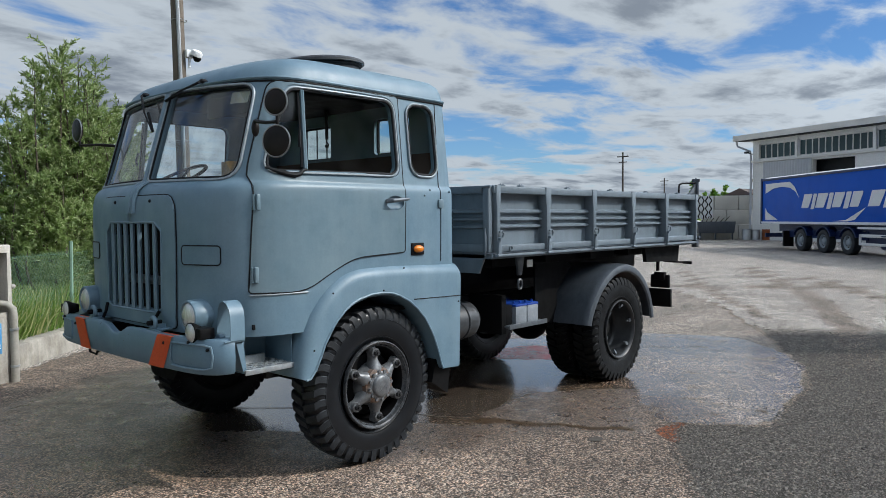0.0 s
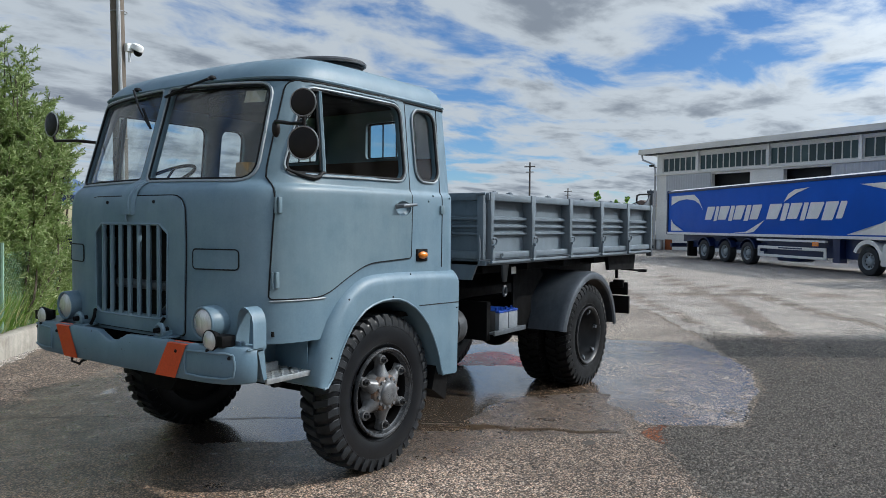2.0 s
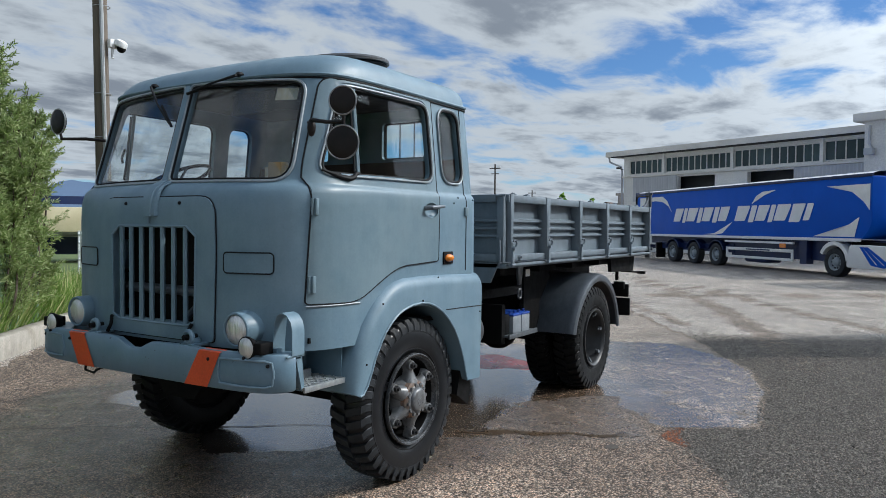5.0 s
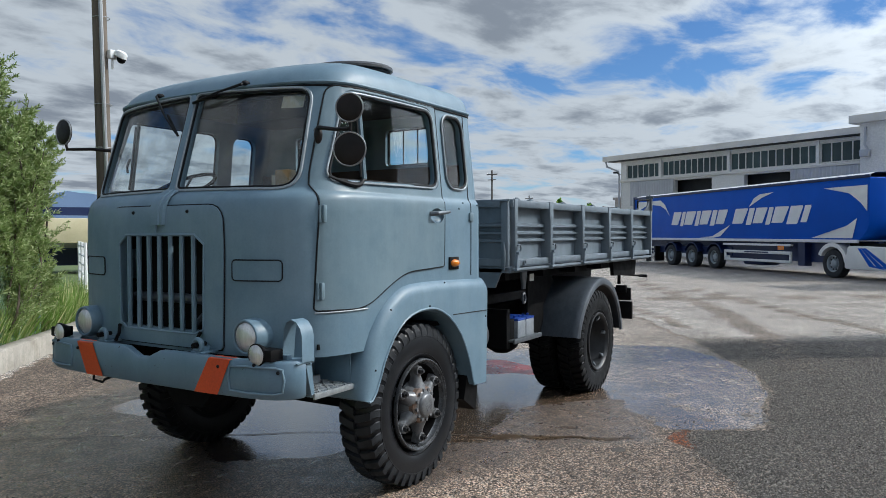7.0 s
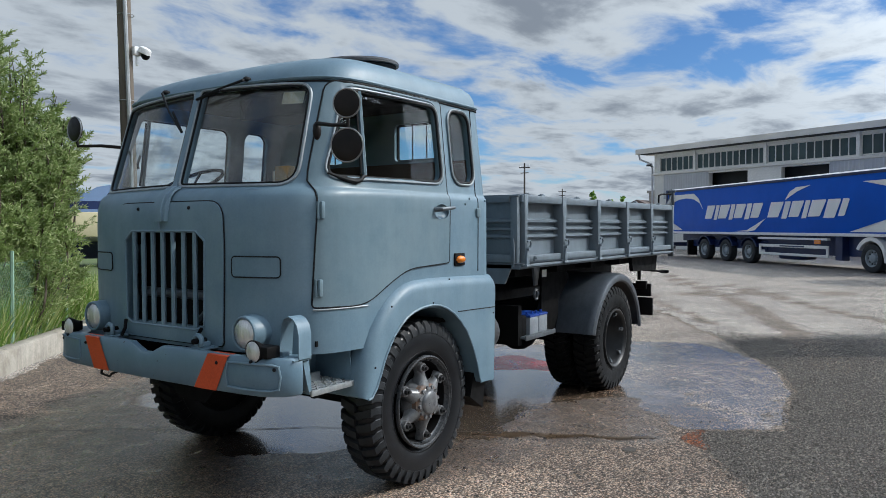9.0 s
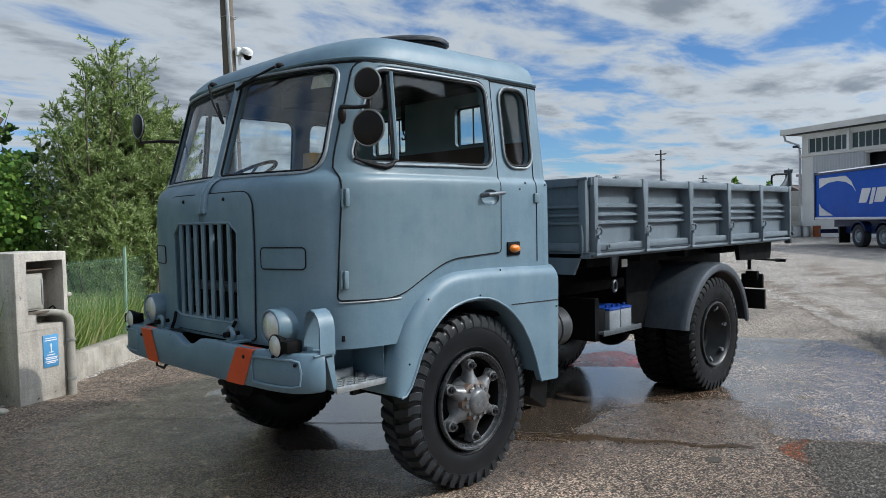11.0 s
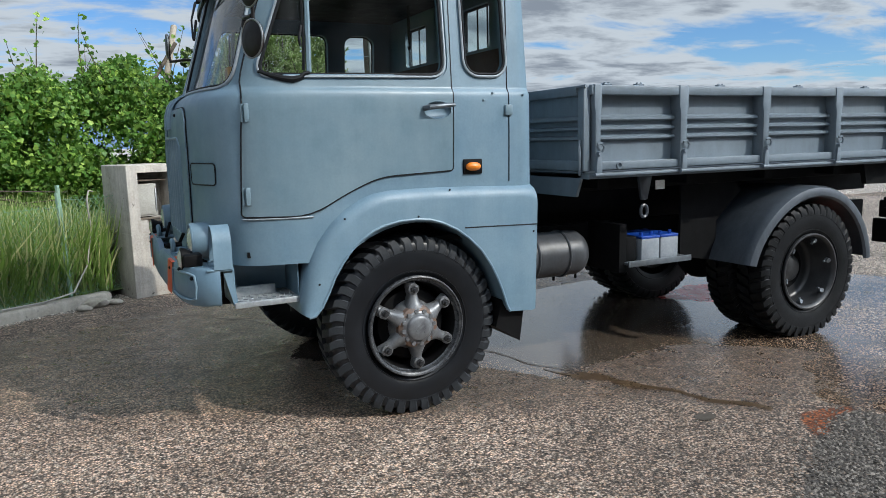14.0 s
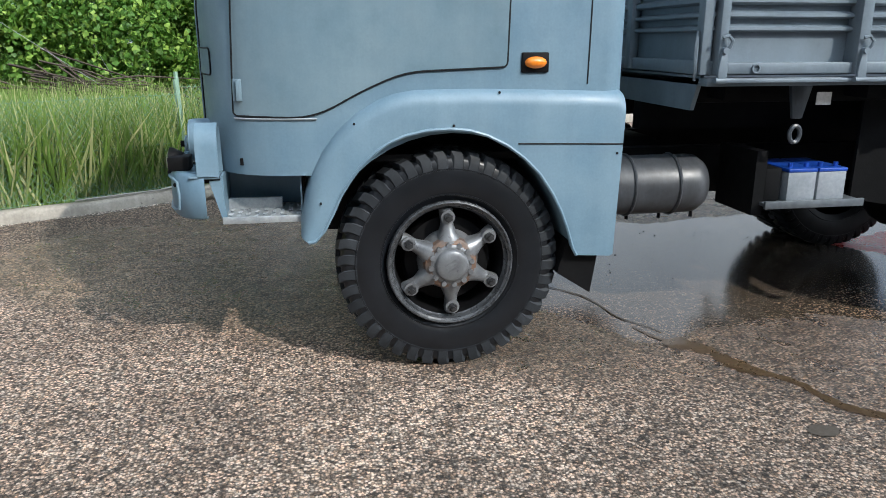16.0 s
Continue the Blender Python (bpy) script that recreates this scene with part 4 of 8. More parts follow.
for j in range(len(rows) - 1):
    for i in range(len(front) - 1):
        bank.faces.new((rows[j][i], rows[j][i + 1], rows[j + 1][i + 1], rows[j + 1][i]))
tagged(part("grass_bank", bank, SOIL), "green grassy ground behind the kerb", "ground", kind="structure")

# ---- the old tipper truck ----
CY = 1.13
truck = tagged(empty("tipper_truck"), "old grey-blue cab-over tipper truck with grey dropside bed", "truck")

HALF = [(0, -1.112), (0.2, -1.110), (0.4, -1.101), (0.57, -1.083), (0.68, -1.064), (0.78, -1.037), (0.86, -1.005), (0.925, -0.97), (0.98, -0.925),
        (1.02, -0.875), (1.05, -0.81), (1.07, -0.73), (1.085, -0.6), (1.095, -0.42), (1.10, -0.2), (1.10, 0.1), (1.10, 0.4), (1.10, 0.68),
        (1.09, 0.735), (1.06, 0.768), (1.0, 0.775), (0.5, 0.775), (0, 0.775)]
FZ = [(0.9, 0.99), (1.0, 1.0), (1.62, 1.0), (1.73, 0.994), (1.785, 0.978), (1.815, 0.955), (1.835, 0.928), (1.85, 0.912), (2.44, 0.757)]
WZ = [(0.9, 1.0), (1.72, 1.0), (1.77, 0.9990), (1.79, 0.9972), (1.801, 0.9945), (1.810, 0.9900), (1.817, 0.9845), (1.822, 0.9800), (1.827, 0.9775), (1.834, 0.9765), (2.44, 0.915)]


def cab_ring(z, w, f, rear=1.0, off=0.0):
    half = []
    for i, (d, x) in enumerate(HALF):
        a, c = HALF[max(i - 1, 0)], HALF[min(i + 1, len(HALF) - 1)]
        t = Vector((c[0] - a[0], c[1] - a[1])).normalized()
        n = Vector((t.y, -t.x))
        half.append((d * w + n.x * off, (x * f if x < 0 else x * rear) + n.y * off))
    near = [(x, CY - d, z) for d, x in half]
    far = [(x, CY + d, z) for d, x in half[1:-1]][::-1]
    return near + far


def cab_shell(off, top=True):
    rings = []
    zs = [0.93, 1.0, 1.2, 1.45, 1.62, 1.72, 1.755, 1.778, 1.792, 1.803, 1.812, 1.82, 1.828, 1.836, 1.85, 1.9, 2.0, 2.12, 2.24, 2.34, 2.40, 2.44]
    for z in zs:
        rings.append(cab_ring(z, interp(z, WZ), interp(z, FZ), 1.0, off))
    if top:
        for z, w, f, r in ((2.462, 0.912, 0.748, 0.998), (2.505, 0.904, 0.722, 0.992), (2.55, 0.882, 0.672, 0.975), (2.59, 0.835, 0.585, 0.935),
                           (2.618, 0.745, 0.455, 0.85), (2.636, 0.56, 0.30, 0.65), (2.644, 0.25, 0.12, 0.28)):
            rings.append(cab_ring(z + min(off, 0) * 0.9, w, f, r, off))
    return loft(rings)


def side_y(x, z, off=0.0):
    """The y of the cab's near side at x, z; off metres outwards."""
    x0 = x / interp(z, FZ) if x < 0 else x
    d = interp(x0, [(a, b) for b, a in HALF[5:18]])
    return CY - d * interp(z, WZ) - off


def front_x(dy, z, off=0.0):
    return interp(abs(dy) / interp(z, WZ), HALF[:12]) * interp(z, FZ) - off


def mirror_y(p):
    return (p[0], 2 * CY - p[1], p[2])


def dense_poly(poly, step=0.05):
    out = []
    for i, p in enumerate(poly):
        q = poly[(i + 1) % len(poly)]
        k = max(1, int(math.dist(p, q) / step))
        out += [(p[0] + (q[0] - p[0]) * j / k, p[1] + (q[1] - p[1]) * j / k) for j in range(k)]
    return out


DOORWIN = round_poly([(-0.795, 1.888), (0.205, 1.898), (0.205, 2.385), (-0.615, 2.38)], [0.07, 0.08, 0.08, 0.06])
QUARTER = rrect(0.345, 0.595, 1.905, 2.385, 0.08)
SCREEN = round_poly([(-0.035, 1.862), (-0.865, 1.85), (-0.84, 2.395), (-0.035, 2.425)], [0.03, 0.10, 0.07, 0.03])
DOOR = round_poly([(-0.912, 1.182), (-0.58, 1.176), (-0.38, 1.285), (-0.2, 1.36), (0.235, 1.378), (0.262, 2.43), (-0.70, 2.425), (-0.872, 1.86), (-0.892, 1.6)],
                  [0.02, 0.1, 0.1, 0.2, 0.02, 0.03, 0.06, 0.1, 0.1], 4)
REARWIN = [rrect(0.47, 0.86, 2.11, 2.39, 0.03), rrect(1.40, 1.79, 2.11, 2.39, 0.03)]


def build_cab():
    cut = [cab_shell(-0.04)]
    cut.append(prism(DOORWIN, "y", -1, 4))
    cut.append(prism(QUARTER, "y", -1, 4))
    for s in (1, -1):
        cut.append(prism([(CY + s * d, z) for d, z in SCREEN], "x", -1.6, -0.25))
    for w in REARWIN:
        cut.append(prism(w, "x", 0.6, 1.0))
    cut.append(moved(lathe([(0, -1), (0.60, -1), (0.60, 4), (0, 4)], 40), pose(0, 0.5, 0.5, 90)))
    cut += [ball((0.15, side_y(0.15, 1.70, 0.0), 1.705), 0.05, 20, (1.7, 0.5, 1.0)), ball(mirror_y((0.15, side_y(0.15, 1.70, 0.0), 1.705)), 0.05, 20, (1.7, 0.5, 1.0))]
    cut.append(box(-0.9, -1.5, CY - 0.375, CY + 0.375, 1.05, 1.58))
    shell = carve(cab_shell(0.0), cut)
    cab = part("cab", shell, PAINT, truck, "faded grey-blue painted steel cab shell with patchy primer", 35)
    # drip rail round the roof
    rail = [p for p in cab_ring(2.447, 0.915, 0.757, 1.0, 0.006)]
    part("drip_rail", tube(rail, 0.011, 6, loop=True), PAINT, cab)
    roofline = [p for p in cab_ring(2.425, 0.917, 0.76, 1.0, 0.002)]
    part("roof_seam", tube(roofline, 0.006, 5, loop=True), TRIMRUB, cab)
    # windows: glass and rubber seals
    for far in (False, True):
        fl = mirror_y if far else (lambda p: p)
        for nm, poly in (("side_window", DOORWIN), ("quarter_window", QUARTER)):
            xs = [p[0] for p in poly]
            zs = [p[1] for p in poly]
            g = grid_patch(lambda u, v: fl((min(xs) - 0.012 + (max(xs) - min(xs) + 0.024) * u,) + (lambda x, z: (side_y(x, z, -0.02), z))(
                min(xs) - 0.012 + (max(xs) - min(xs) + 0.024) * u, min(zs) - 0.012 + (max(zs) - min(zs) + 0.024) * v)), 8, 6)
            pane = part(nm, g, GLASS, cab)
            pane.visible_shadow = False
            part("seal", tube([fl((x, side_y(x, z, 0.003), z)) for x, z in poly], 0.009, 8, loop=True), TRIMRUB, pane)
            part("rim", tube([fl((x, side_y(x, z, 0.009), z)) for x, z in outset(dense_poly(poly, 0.08), 0.013)], 0.007, 6, loop=True), ALU, pane, "pale window trim")
        s = 1 if far else -1
        pts = [(CY + (-s) * d * -1, z) for d, z in SCREEN]
        pts = [(CY + s * abs(d), z) for d, z in SCREEN]
        ds = [abs(d) for d, _ in SCREEN]
        zs = [z for _, z in SCREEN]
        g = grid_patch(lambda u, v: (lambda d, z: (front_x(d, z, -0.02), CY + s * d, z))(
            min(ds) - 0.01 + (max(ds) - min(ds) + 0.02) * u, min(zs) - 0.01 + (max(zs) - min(zs) + 0.02) * v), 8, 6)
        pane = part("windscreen", g, SCREENG, cab)
        pane.visible_shadow = False
        part("seal", tube([(front_x(y - CY, z, 0.003), y, z) for y, z in dense_poly(pts, 0.08)], 0.007, 8, loop=True), TRIMRUB, pane)
        part("rim", tube([(front_x(y - CY, z, 0.005), y, z) for y, z in outset(dense_poly(pts, 0.08), 0.014)], 0.010, 6, loop=True), ALU, pane)
    for w in REARWIN:
        pane = part("rear_window", prism(outset(w, 0.01), "x", 0.752, 0.756), GLASS, cab)
        pane.visible_shadow = False
        part("seal", tube([(0.778, y, z) for y, z in w], 0.014, 8, loop=True), TRIMRUB, pane)
    return cab


def grid_patch(fn, nu, nv):
    b = bmesh.new()
    vs = [[b.verts.new(fn(i / nu, j / nv)) for j in range(nv + 1)] for i in range(nu + 1)]
    for i in range(nu):
        for j in range(nv):
            b.faces.new((vs[i][j], vs[i + 1][j], vs[i + 1][j + 1], vs[i][j + 1]))
    return b


def outset(poly, d):
    c = Vector((sum(p[0] for p in poly) / len(poly), sum(p[1] for p in poly) / len(poly)))
    out = []
    n = len(poly)
    for i, p in enumerate(poly):
        t = Vector(poly[(i + 1) % n]) - Vector(poly[i - 1])
        if t.length < 1e-6:
            out.append(p)
            continue
        nn = Vector((t.y, -t.x)).normalized()
        if nn.dot(Vector(p) - c) < 0:
            nn = -nn
        out.append((p[0] + nn.x * d, p[1] + nn.y * d))
    return out


def patch(poly, place, thick, nsub=0, cuts=()):
    """A plate with a given outline laid on a curved surface: place(u, v, off) gives the point."""
    b = bmesh.new()
    top = [b.verts.new((u, 0, v)) for u, v in poly]
    f = b.faces.new(top)
    bmesh.ops.triangulate(b, faces=[f])
    if nsub:
        us = [p[0] for p in poly]
        vs_ = [p[1] for p in poly]
        for k in range(1, nsub):
            u = min(us) + (max(us) - min(us)) * k / nsub
            bmesh.ops.bisect_plane(b, geom=b.verts[:] + b.edges[:] + b.faces[:], plane_co=(u, 0, 0), plane_no=(1, 0, 0))
            v = min(vs_) + (max(vs_) - min(vs_)) * k / nsub
            bmesh.ops.bisect_plane(b, geom=b.verts[:] + b.edges[:] + b.faces[:], plane_co=(0, 0, v), plane_no=(0, 0, 1))
    for v in cuts:
        bmesh.ops.bisect_plane(b, geom=b.verts[:] + b.edges[:] + b.faces[:], plane_co=(0, 0, v), plane_no=(0, 0, 1))
    geo = bmesh.ops.extrude_face_region(b, geom=b.faces[:])
    up = {v for v in geo["geom"] if isinstance(v, bmesh.types.BMVert)}
    for v in b.verts:
        u, w = v.co.x, v.co.z
        v.co = place(u, w, thick if v in up else -0.004)
    bmesh.ops.recalc_face_normals(b, faces=b.faces)
    return b


cab = build_cab()


def flip_bm(b):
    b.transform(Matrix.Translation((0, 2 * CY, 0)) @ Matrix.Diagonal((1, -1, 1, 1)))
    bmesh.ops.reverse_faces(b, faces=b.faces)
    return b


def sided(name, make, material, parent, label="", smooth=40):
    """The near part and its mirror image on the far side."""
    a = part(name, make(), material, parent, label, smooth)
    c = part(name, flip_bm(make()), material, parent, label, smooth)
    return a, c


# doors
def door_bm():
    b = patch(DOOR, lambda u, v, o: (u, side_y(u, v, o), v), 0.007, 14, [z for z, _ in WZ[1:-1]])
    win = prism(outset(DOORWIN, 0.03), "y", -1, 1)
    return carve(b, [win, ball((0.15, side_y(0.15, 1.70, 0.0), 1.705), 0.05, 20, (1.7, 0.5, 1.0))])


doors = sided("door", door_bm, PAINT2, cab, "grey-blue door with a curved lower edge", 30)
for d_, fl in zip(doors, (lambda p: p, mirror_y)):
    part("door_gap", tube([fl((x, side_y(x, z, 0.005), z)) for x, z in outset(dense_poly(DOOR, 0.03), 0.003)], 0.0045, 6, loop=True), TRIMRUB, d_)
    # handle
    hy = [(0.07, 0.0, 1.716), (0.085, 0.045, 1.72), (0.14, 0.05, 1.724), (0.232, 0.042, 1.732)]
    h = tube([fl((x, side_y(x, z, 0.008) - o, z)) for x, o, z in hy], [0.016, 0.015, 0.013, 0.010], 10)
    part("handle", h, WORNST, d_, "worn dull steel lever handle")
    for z in (1.70, 1.285):
        xh = -0.868 if z > 1.5 else -0.882
        hb = box(xh - 0.012, xh + 0.012, -0.02, 0.0, z - 0.045, z + 0.045, 0.004)
        hb = moved(hb, Matrix.Translation((0, side_y(xh, z, 0.0), 0)))
        merge(hb, cyl((xh - 0.019, side_y(xh - 0.019, z, 0.012), z - 0.045), (xh - 0.019, side_y(xh - 0.019, z, 0.012), z + 0.045), 0.008, 8))
        part("hinge", hb if fl((0, 0, 0))[1] == 0 else flip_bm(hb), PAINT2, d_)
    # vent window post and catch
    vp = tube([fl((-0.545, side_y(-0.545, 1.9, 0.002), 1.90)), fl((-0.522, side_y(-0.522, 2.38, 0.002), 2.38))], 0.014, 6)
    part("vent_post", vp, PAINT2, d_)
    part("vent_seal", tube([fl((x, side_y(x, z, 0.0), z)) for x, z in ((-0.57, 1.91), (-0.56, 2.02), (-0.555, 2.2), (-0.548, 2.36))], 0.008, 6), TRIMRUB, d_)
    part("vent_catch", tube([fl((-0.57, side_y(-0.57, 2.09, 0.01), 2.13)), fl((-0.585, side_y(-0.58, 2.05, 0.02), 2.07)), fl((-0.58, side_y(-0.58, 2.0, 0.012), 2.03))], 0.009, 6), TRIMRUB, d_)
for fl in (lambda p: p, mirror_y):
    # crease under the windows, rear panel seam, small fittings
    part("panel_seam", tube([fl((x, side_y(x, z, 0.001), z)) for x, z in ((0.60, 1.30), (0.603, 1.5), (0.605, 1.72), (0.606, 1.775), (0.606, 1.80), (0.607, 1.822), (0.608, 1.85), (0.62, 2.05), (0.63, 2.25), (0.64, 2.42))], 0.0034, 5), TRIMRUB, cab)
    part("sill_moulding", tube([fl((x, side_y(x, 1.168, 0.004), 1.168)) for x in (-0.91, -0.88, -0.85, -0.8, -0.75, -0.68, -0.62, -0.57)], 0.005, 6), ALU, cab)
    lt = moved(box(-0.025, 0.025, -0.014, 0.01, -0.03, 0.03, 0.006), Matrix.Translation((0.60, side_y(0.6, 1.7), 1.705)))
    part("latch_cover", lt if fl((0, 0, 0))[1] == 0 else flip_bm(lt), PAINT2, cab)
    for x, z in ((0.50, 1.80), (0.70, 1.79), (0.44, 1.76)):
        part("rivet", ball(fl((x, side_y(x, z, 0.002), z)), 0.008, 8), PAINT2, cab)
    ib = moved(box(-0.06, 0.06, -0.012, 0.01, -0.042, 0.042, 0.006), Matrix.Translation((0.36, side_y(0.36, 1.39), 1.392)))
    il = moved(ball((0, 0, 0), 0.05, 14, (1.0, 0.62, 0.52)), Matrix.Translation((0.36, side_y(0.36, 1.39) - 0.012, 1.392)))
    n_ = fl((0, 0, 0))[1] == 0
    ind = part("side_indicator", ib if n_ else flip_bm(ib), BLACK, cab)
    part("lens", il if n_ else flip_bm(il), AMBER, ind, "amber indicator lens")

# bonnet flap with the grille opening
FLAP = round_poly([(-0.50, 0.955), (0.50, 0.955), (0.515, 1.5), (0.50, 1.755), (-0.50, 1.755), (-0.515, 1.5)], [0.03, 0.03, 0.2, 0.14, 0.14, 0.2], 5)
GRILLE = [(-0.365, 1.06), (-0.30, 1.035), (0.30, 1.035), (0.365, 1.06), (0.375, 1.535), (0.30, 1.59), (-0.30, 1.59), (-0.375, 1.535)]


def flap_bm():
    b = patch(FLAP, lambda u, v, o: (front_x(u, v, o), CY + u, v), 0.014, 12)
    return carve(b, [prism([(CY + a, c) for a, c in GRILLE], "x", -1.6, -0.5)])


flap = part("bonnet_flap", flap_bm(), PAINT, cab, "raised front flap round the grille", 35)
part("flap_gap", tube([(front_x(u, v, 0.005), CY + u, v) for u, v in outset(dense_poly(FLAP, 0.03), 0.003)], 0.0036, 5, loop=True), TRIMRUB, flap)
part("grille_rim", tube([(front_x(u, v, 0.012), CY + u, v) for u, v in dense_poly(GRILLE, 0.05)], 0.008, 6, loop=True), PAINT, flap)
for k in range(7):
    u = -0.285 + k * 0.57 / 6
    zt, zb = (1.585, 1.04)
    x = front_x(u, 1.3) - 0.006
    bar = prism([(x, CY + u - 0.013), (x - 0.012, CY + u - 0.006), (x - 0.012, CY + u + 0.006), (x, CY + u + 0.013), (x + 0.014, CY + u + 0.008), (x + 0.014, CY + u - 0.008)], "z", zb, zt)
    part("grille_bar", bar, PAINT, flap)
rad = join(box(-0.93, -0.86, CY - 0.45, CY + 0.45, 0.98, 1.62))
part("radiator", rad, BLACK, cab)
part("radiator_pipe", join(cyl((-0.97, CY - 0.42, 1.21), (-0.97, CY + 0.42, 1.21), 0.03, 10), cyl((-0.95, CY - 0.1, 1.05), (-0.95, CY - 0.3, 1.21), 0.022, 8)), FENDP, cab)
strap = loft([[(front_x(0, z, o), CY + y, z) for y, o in ((-0.062, 0.014), (-0.056, 0.034), (-0.03, 0.034), (-0.026, 0.042), (0.026, 0.042), (0.03, 0.034), (0.056, 0.034), (0.062, 0.014), (0.05, 0.004), (-0.05, 0.004))] for z in (1.645, 1.68, 1.72, 1.76, 1.79, 1.815, 1.835)]
             + [[(-0.985 + 0.012 * k, CY + y, 1.862 + o - 0.012) for y, o in ((-0.062, 0.0), (-0.056, 0.02), (-0.03, 0.02), (-0.026, 0.028), (0.026, 0.028), (0.03, 0.02), (0.056, 0.02), (0.062, 0.0), (0.05, -0.01), (-0.05, -0.01))] for k in (0, 1)])
st_ = part("bonnet_strap", strap, PAINT, cab)
part("strap_catch", join(box(front_x(0, 1.66, 0.04), front_x(0, 1.66, 0.02), CY - 0.03, CY + 0.03, 1.648, 1.70, 0.005), cyl((front_x(0, 1.6, 0.03), CY, 1.60), (front_x(0, 1.6, 0.03), CY, 1.65), 0.008, 6)), PAINT, st_)
for u in (-0.24, 0.24):
    part("bolt_hole", ball((front_x(u, 1.72, 0.012), CY + u, 1.72), 0.011, 8), TRIMRUB, flap)
# blanked number plate recesses on the front corners
PLATE = rrect(0.565, 0.86, 1.34, 1.452, 0.022, 4)


def plate_bm():
    return patch(PLATE, lambda u, v, o: (front_x(u, v, o), CY - u, v), 0.004, 4)


for a in sided("blank_plate", plate_bm, PAINT, cab):
    pass
for s in (-1, 1):
    part("plate_gap", tube([(front_x(u, v, 0.004), CY + s * u, v) for u, v in dense_poly(PLATE, 0.025)], 0.0038, 5, loop=True), TRIMRUB, cab)

# windscreen divider, wipers
part("screen_divider", loft([[(front_x(0, z, o), CY + y, z) for y, o in ((-0.03, -0.01), (-0.02, 0.016), (0.02, 0.016), (0.03, -0.01))] for z in (1.845, 2.0, 2.2, 2.435)]), PAINT, cab)
for s, tip in ((-1, (-0.50, 2.345)), (1, (-0.16, 2.13))):
    y0 = CY + s * 0.42 if s < 0 else CY + 0.33
    z0 = 2.455
    a = Vector((front_x(y0 - CY, 2.44, 0.03), y0, z0))
    if s < 0:
        e = Vector((front_x(0.05, 2.39, 0.035), CY - 0.04, 2.385))
    else:
        e = Vector((front_x(0.06, 2.2, 0.03), CY + 0.07, 2.20))
    w = tube([a + Vector((0.03, 0, 0.012)), a + Vector((-0.01, 0, 0.0)), (a + e) / 2 + Vector((-0.02, 0, 0)), e], [0.012, 0.009, 0.006, 0.005], 6)
    wp = part("wiper", w, TRIMRUB, cab)
    f = (a - e).normalized()
    part("blade", tube([e + f * 0.18 + Vector((0.008, 0, 0)), e - f * 0.02 + Vector((0.008, 0, 0))], 0.009, 6), TRIMRUB, wp)
    part("spindle", ball(a + Vector((0.02, 0, 0.01)), 0.02, 10, (1.4, 1, 0.8)), TRIMRUB, wp)

# roof hatch, propped slightly open
HC = (0.08, 0.70)
hatch = part("roof_hatch", loft([[(HC[0] + r * 0.31 * math.cos(t), HC[1] + r * 0.31 * math.sin(t), z + 0.018 * math.cos(t)) for t in (2 * math.pi * k / 28 for k in range(28))]
                                for r, z in ((0.86, 2.58), (0.87, 2.685), (1.0, 2.690), (1.0, 2.706), (0.96, 2.718), (0.85, 2.728), (0.5, 2.738), (0.1, 2.742))]), TANKP, cab, "dark round roof hatch, slightly raised")
part("hatch_seal", tube([(HC[0] + 0.28 * math.cos(t), HC[1] + 0.28 * math.sin(t), 2.683 + 0.016 * math.cos(t)) for t in (2 * math.pi * k / 28 for k in range(28))], 0.014, 6, loop=True), TRIMRUB, hatch)


# mirrors
def mirror_head(c, r, parent, fl, yaw=-0.38):
    ax = Vector((-1, yaw, 0)).normalized()
    q = ax.to_track_quat("Z", "Y").to_matrix().to_4x4()
    b = lathe([(0, 0.010), (r * 0.5, 0.009), (r * 0.85, 0.006), (r, 0.0), (r * 1.01, -0.008), (r * 0.96, -0.012)], 28, Matrix.Translation(c) @ q)
    g = lathe([(r * 0.955, -0.010), (0, -0.010)], 28, Matrix.Translation(c) @ q)
    near = fl((0, 0, 0))[1] == 0
    hd = part("mirror_head", b if near else flip_bm(b), MIRRORG, parent, "round black mirror head")
    rt = tube([Matrix.Translation(c) @ q @ Vector((r * math.cos(a), r * math.sin(a), 0.001)) for a in (2 * math.pi * k / 28 for k in range(28))], 0.0045, 6, loop=True)
    part("mirror_rim", rt if near else flip_bm(rt), STEEL, hd)
    part("mirror_glass", g if near else flip_bm(g), MIRROR, hd)


arm = part("mirror_arm", tube([(-0.80, 0.215, 2.16), (-0.84, 0.15, 2.165), (-0.852, 0.03, 2.145), (-0.845, -0.055, 2.142)], [0.012, 0.012, 0.010, 0.010], 8), MIRRORG, cab)
part("arm_bracket", ball((-0.825, 0.175, 2.13), 0.03, 10, (0.8, 0.8, 1.7)), MIRRORG, arm)
part("mirror_rod", cyl((-0.84, -0.06, 2.33), (-0.84, -0.06, 1.96), 0.009, 8), MIRRORG, arm)
mirror_head((-0.85, -0.062, 2.252), 0.074, arm, lambda p: p)
mirror_head((-0.85, -0.062, 2.035), 0.088, arm, lambda p: p)
arm2 = part("mirror_arm", tube([(-0.80, 2 * CY - 0.215, 2.16), (-0.88, 2 * CY - 0.12, 2.17), (-0.96, 2 * CY + 0.03, 2.17), (-0.972, 2 * CY + 0.045, 2.28)], 0.011, 8), MIRRORG, cab)
mirror_head((-0.975, -0.045, 2.285), 0.085, arm2, mirror_y, 0.0)

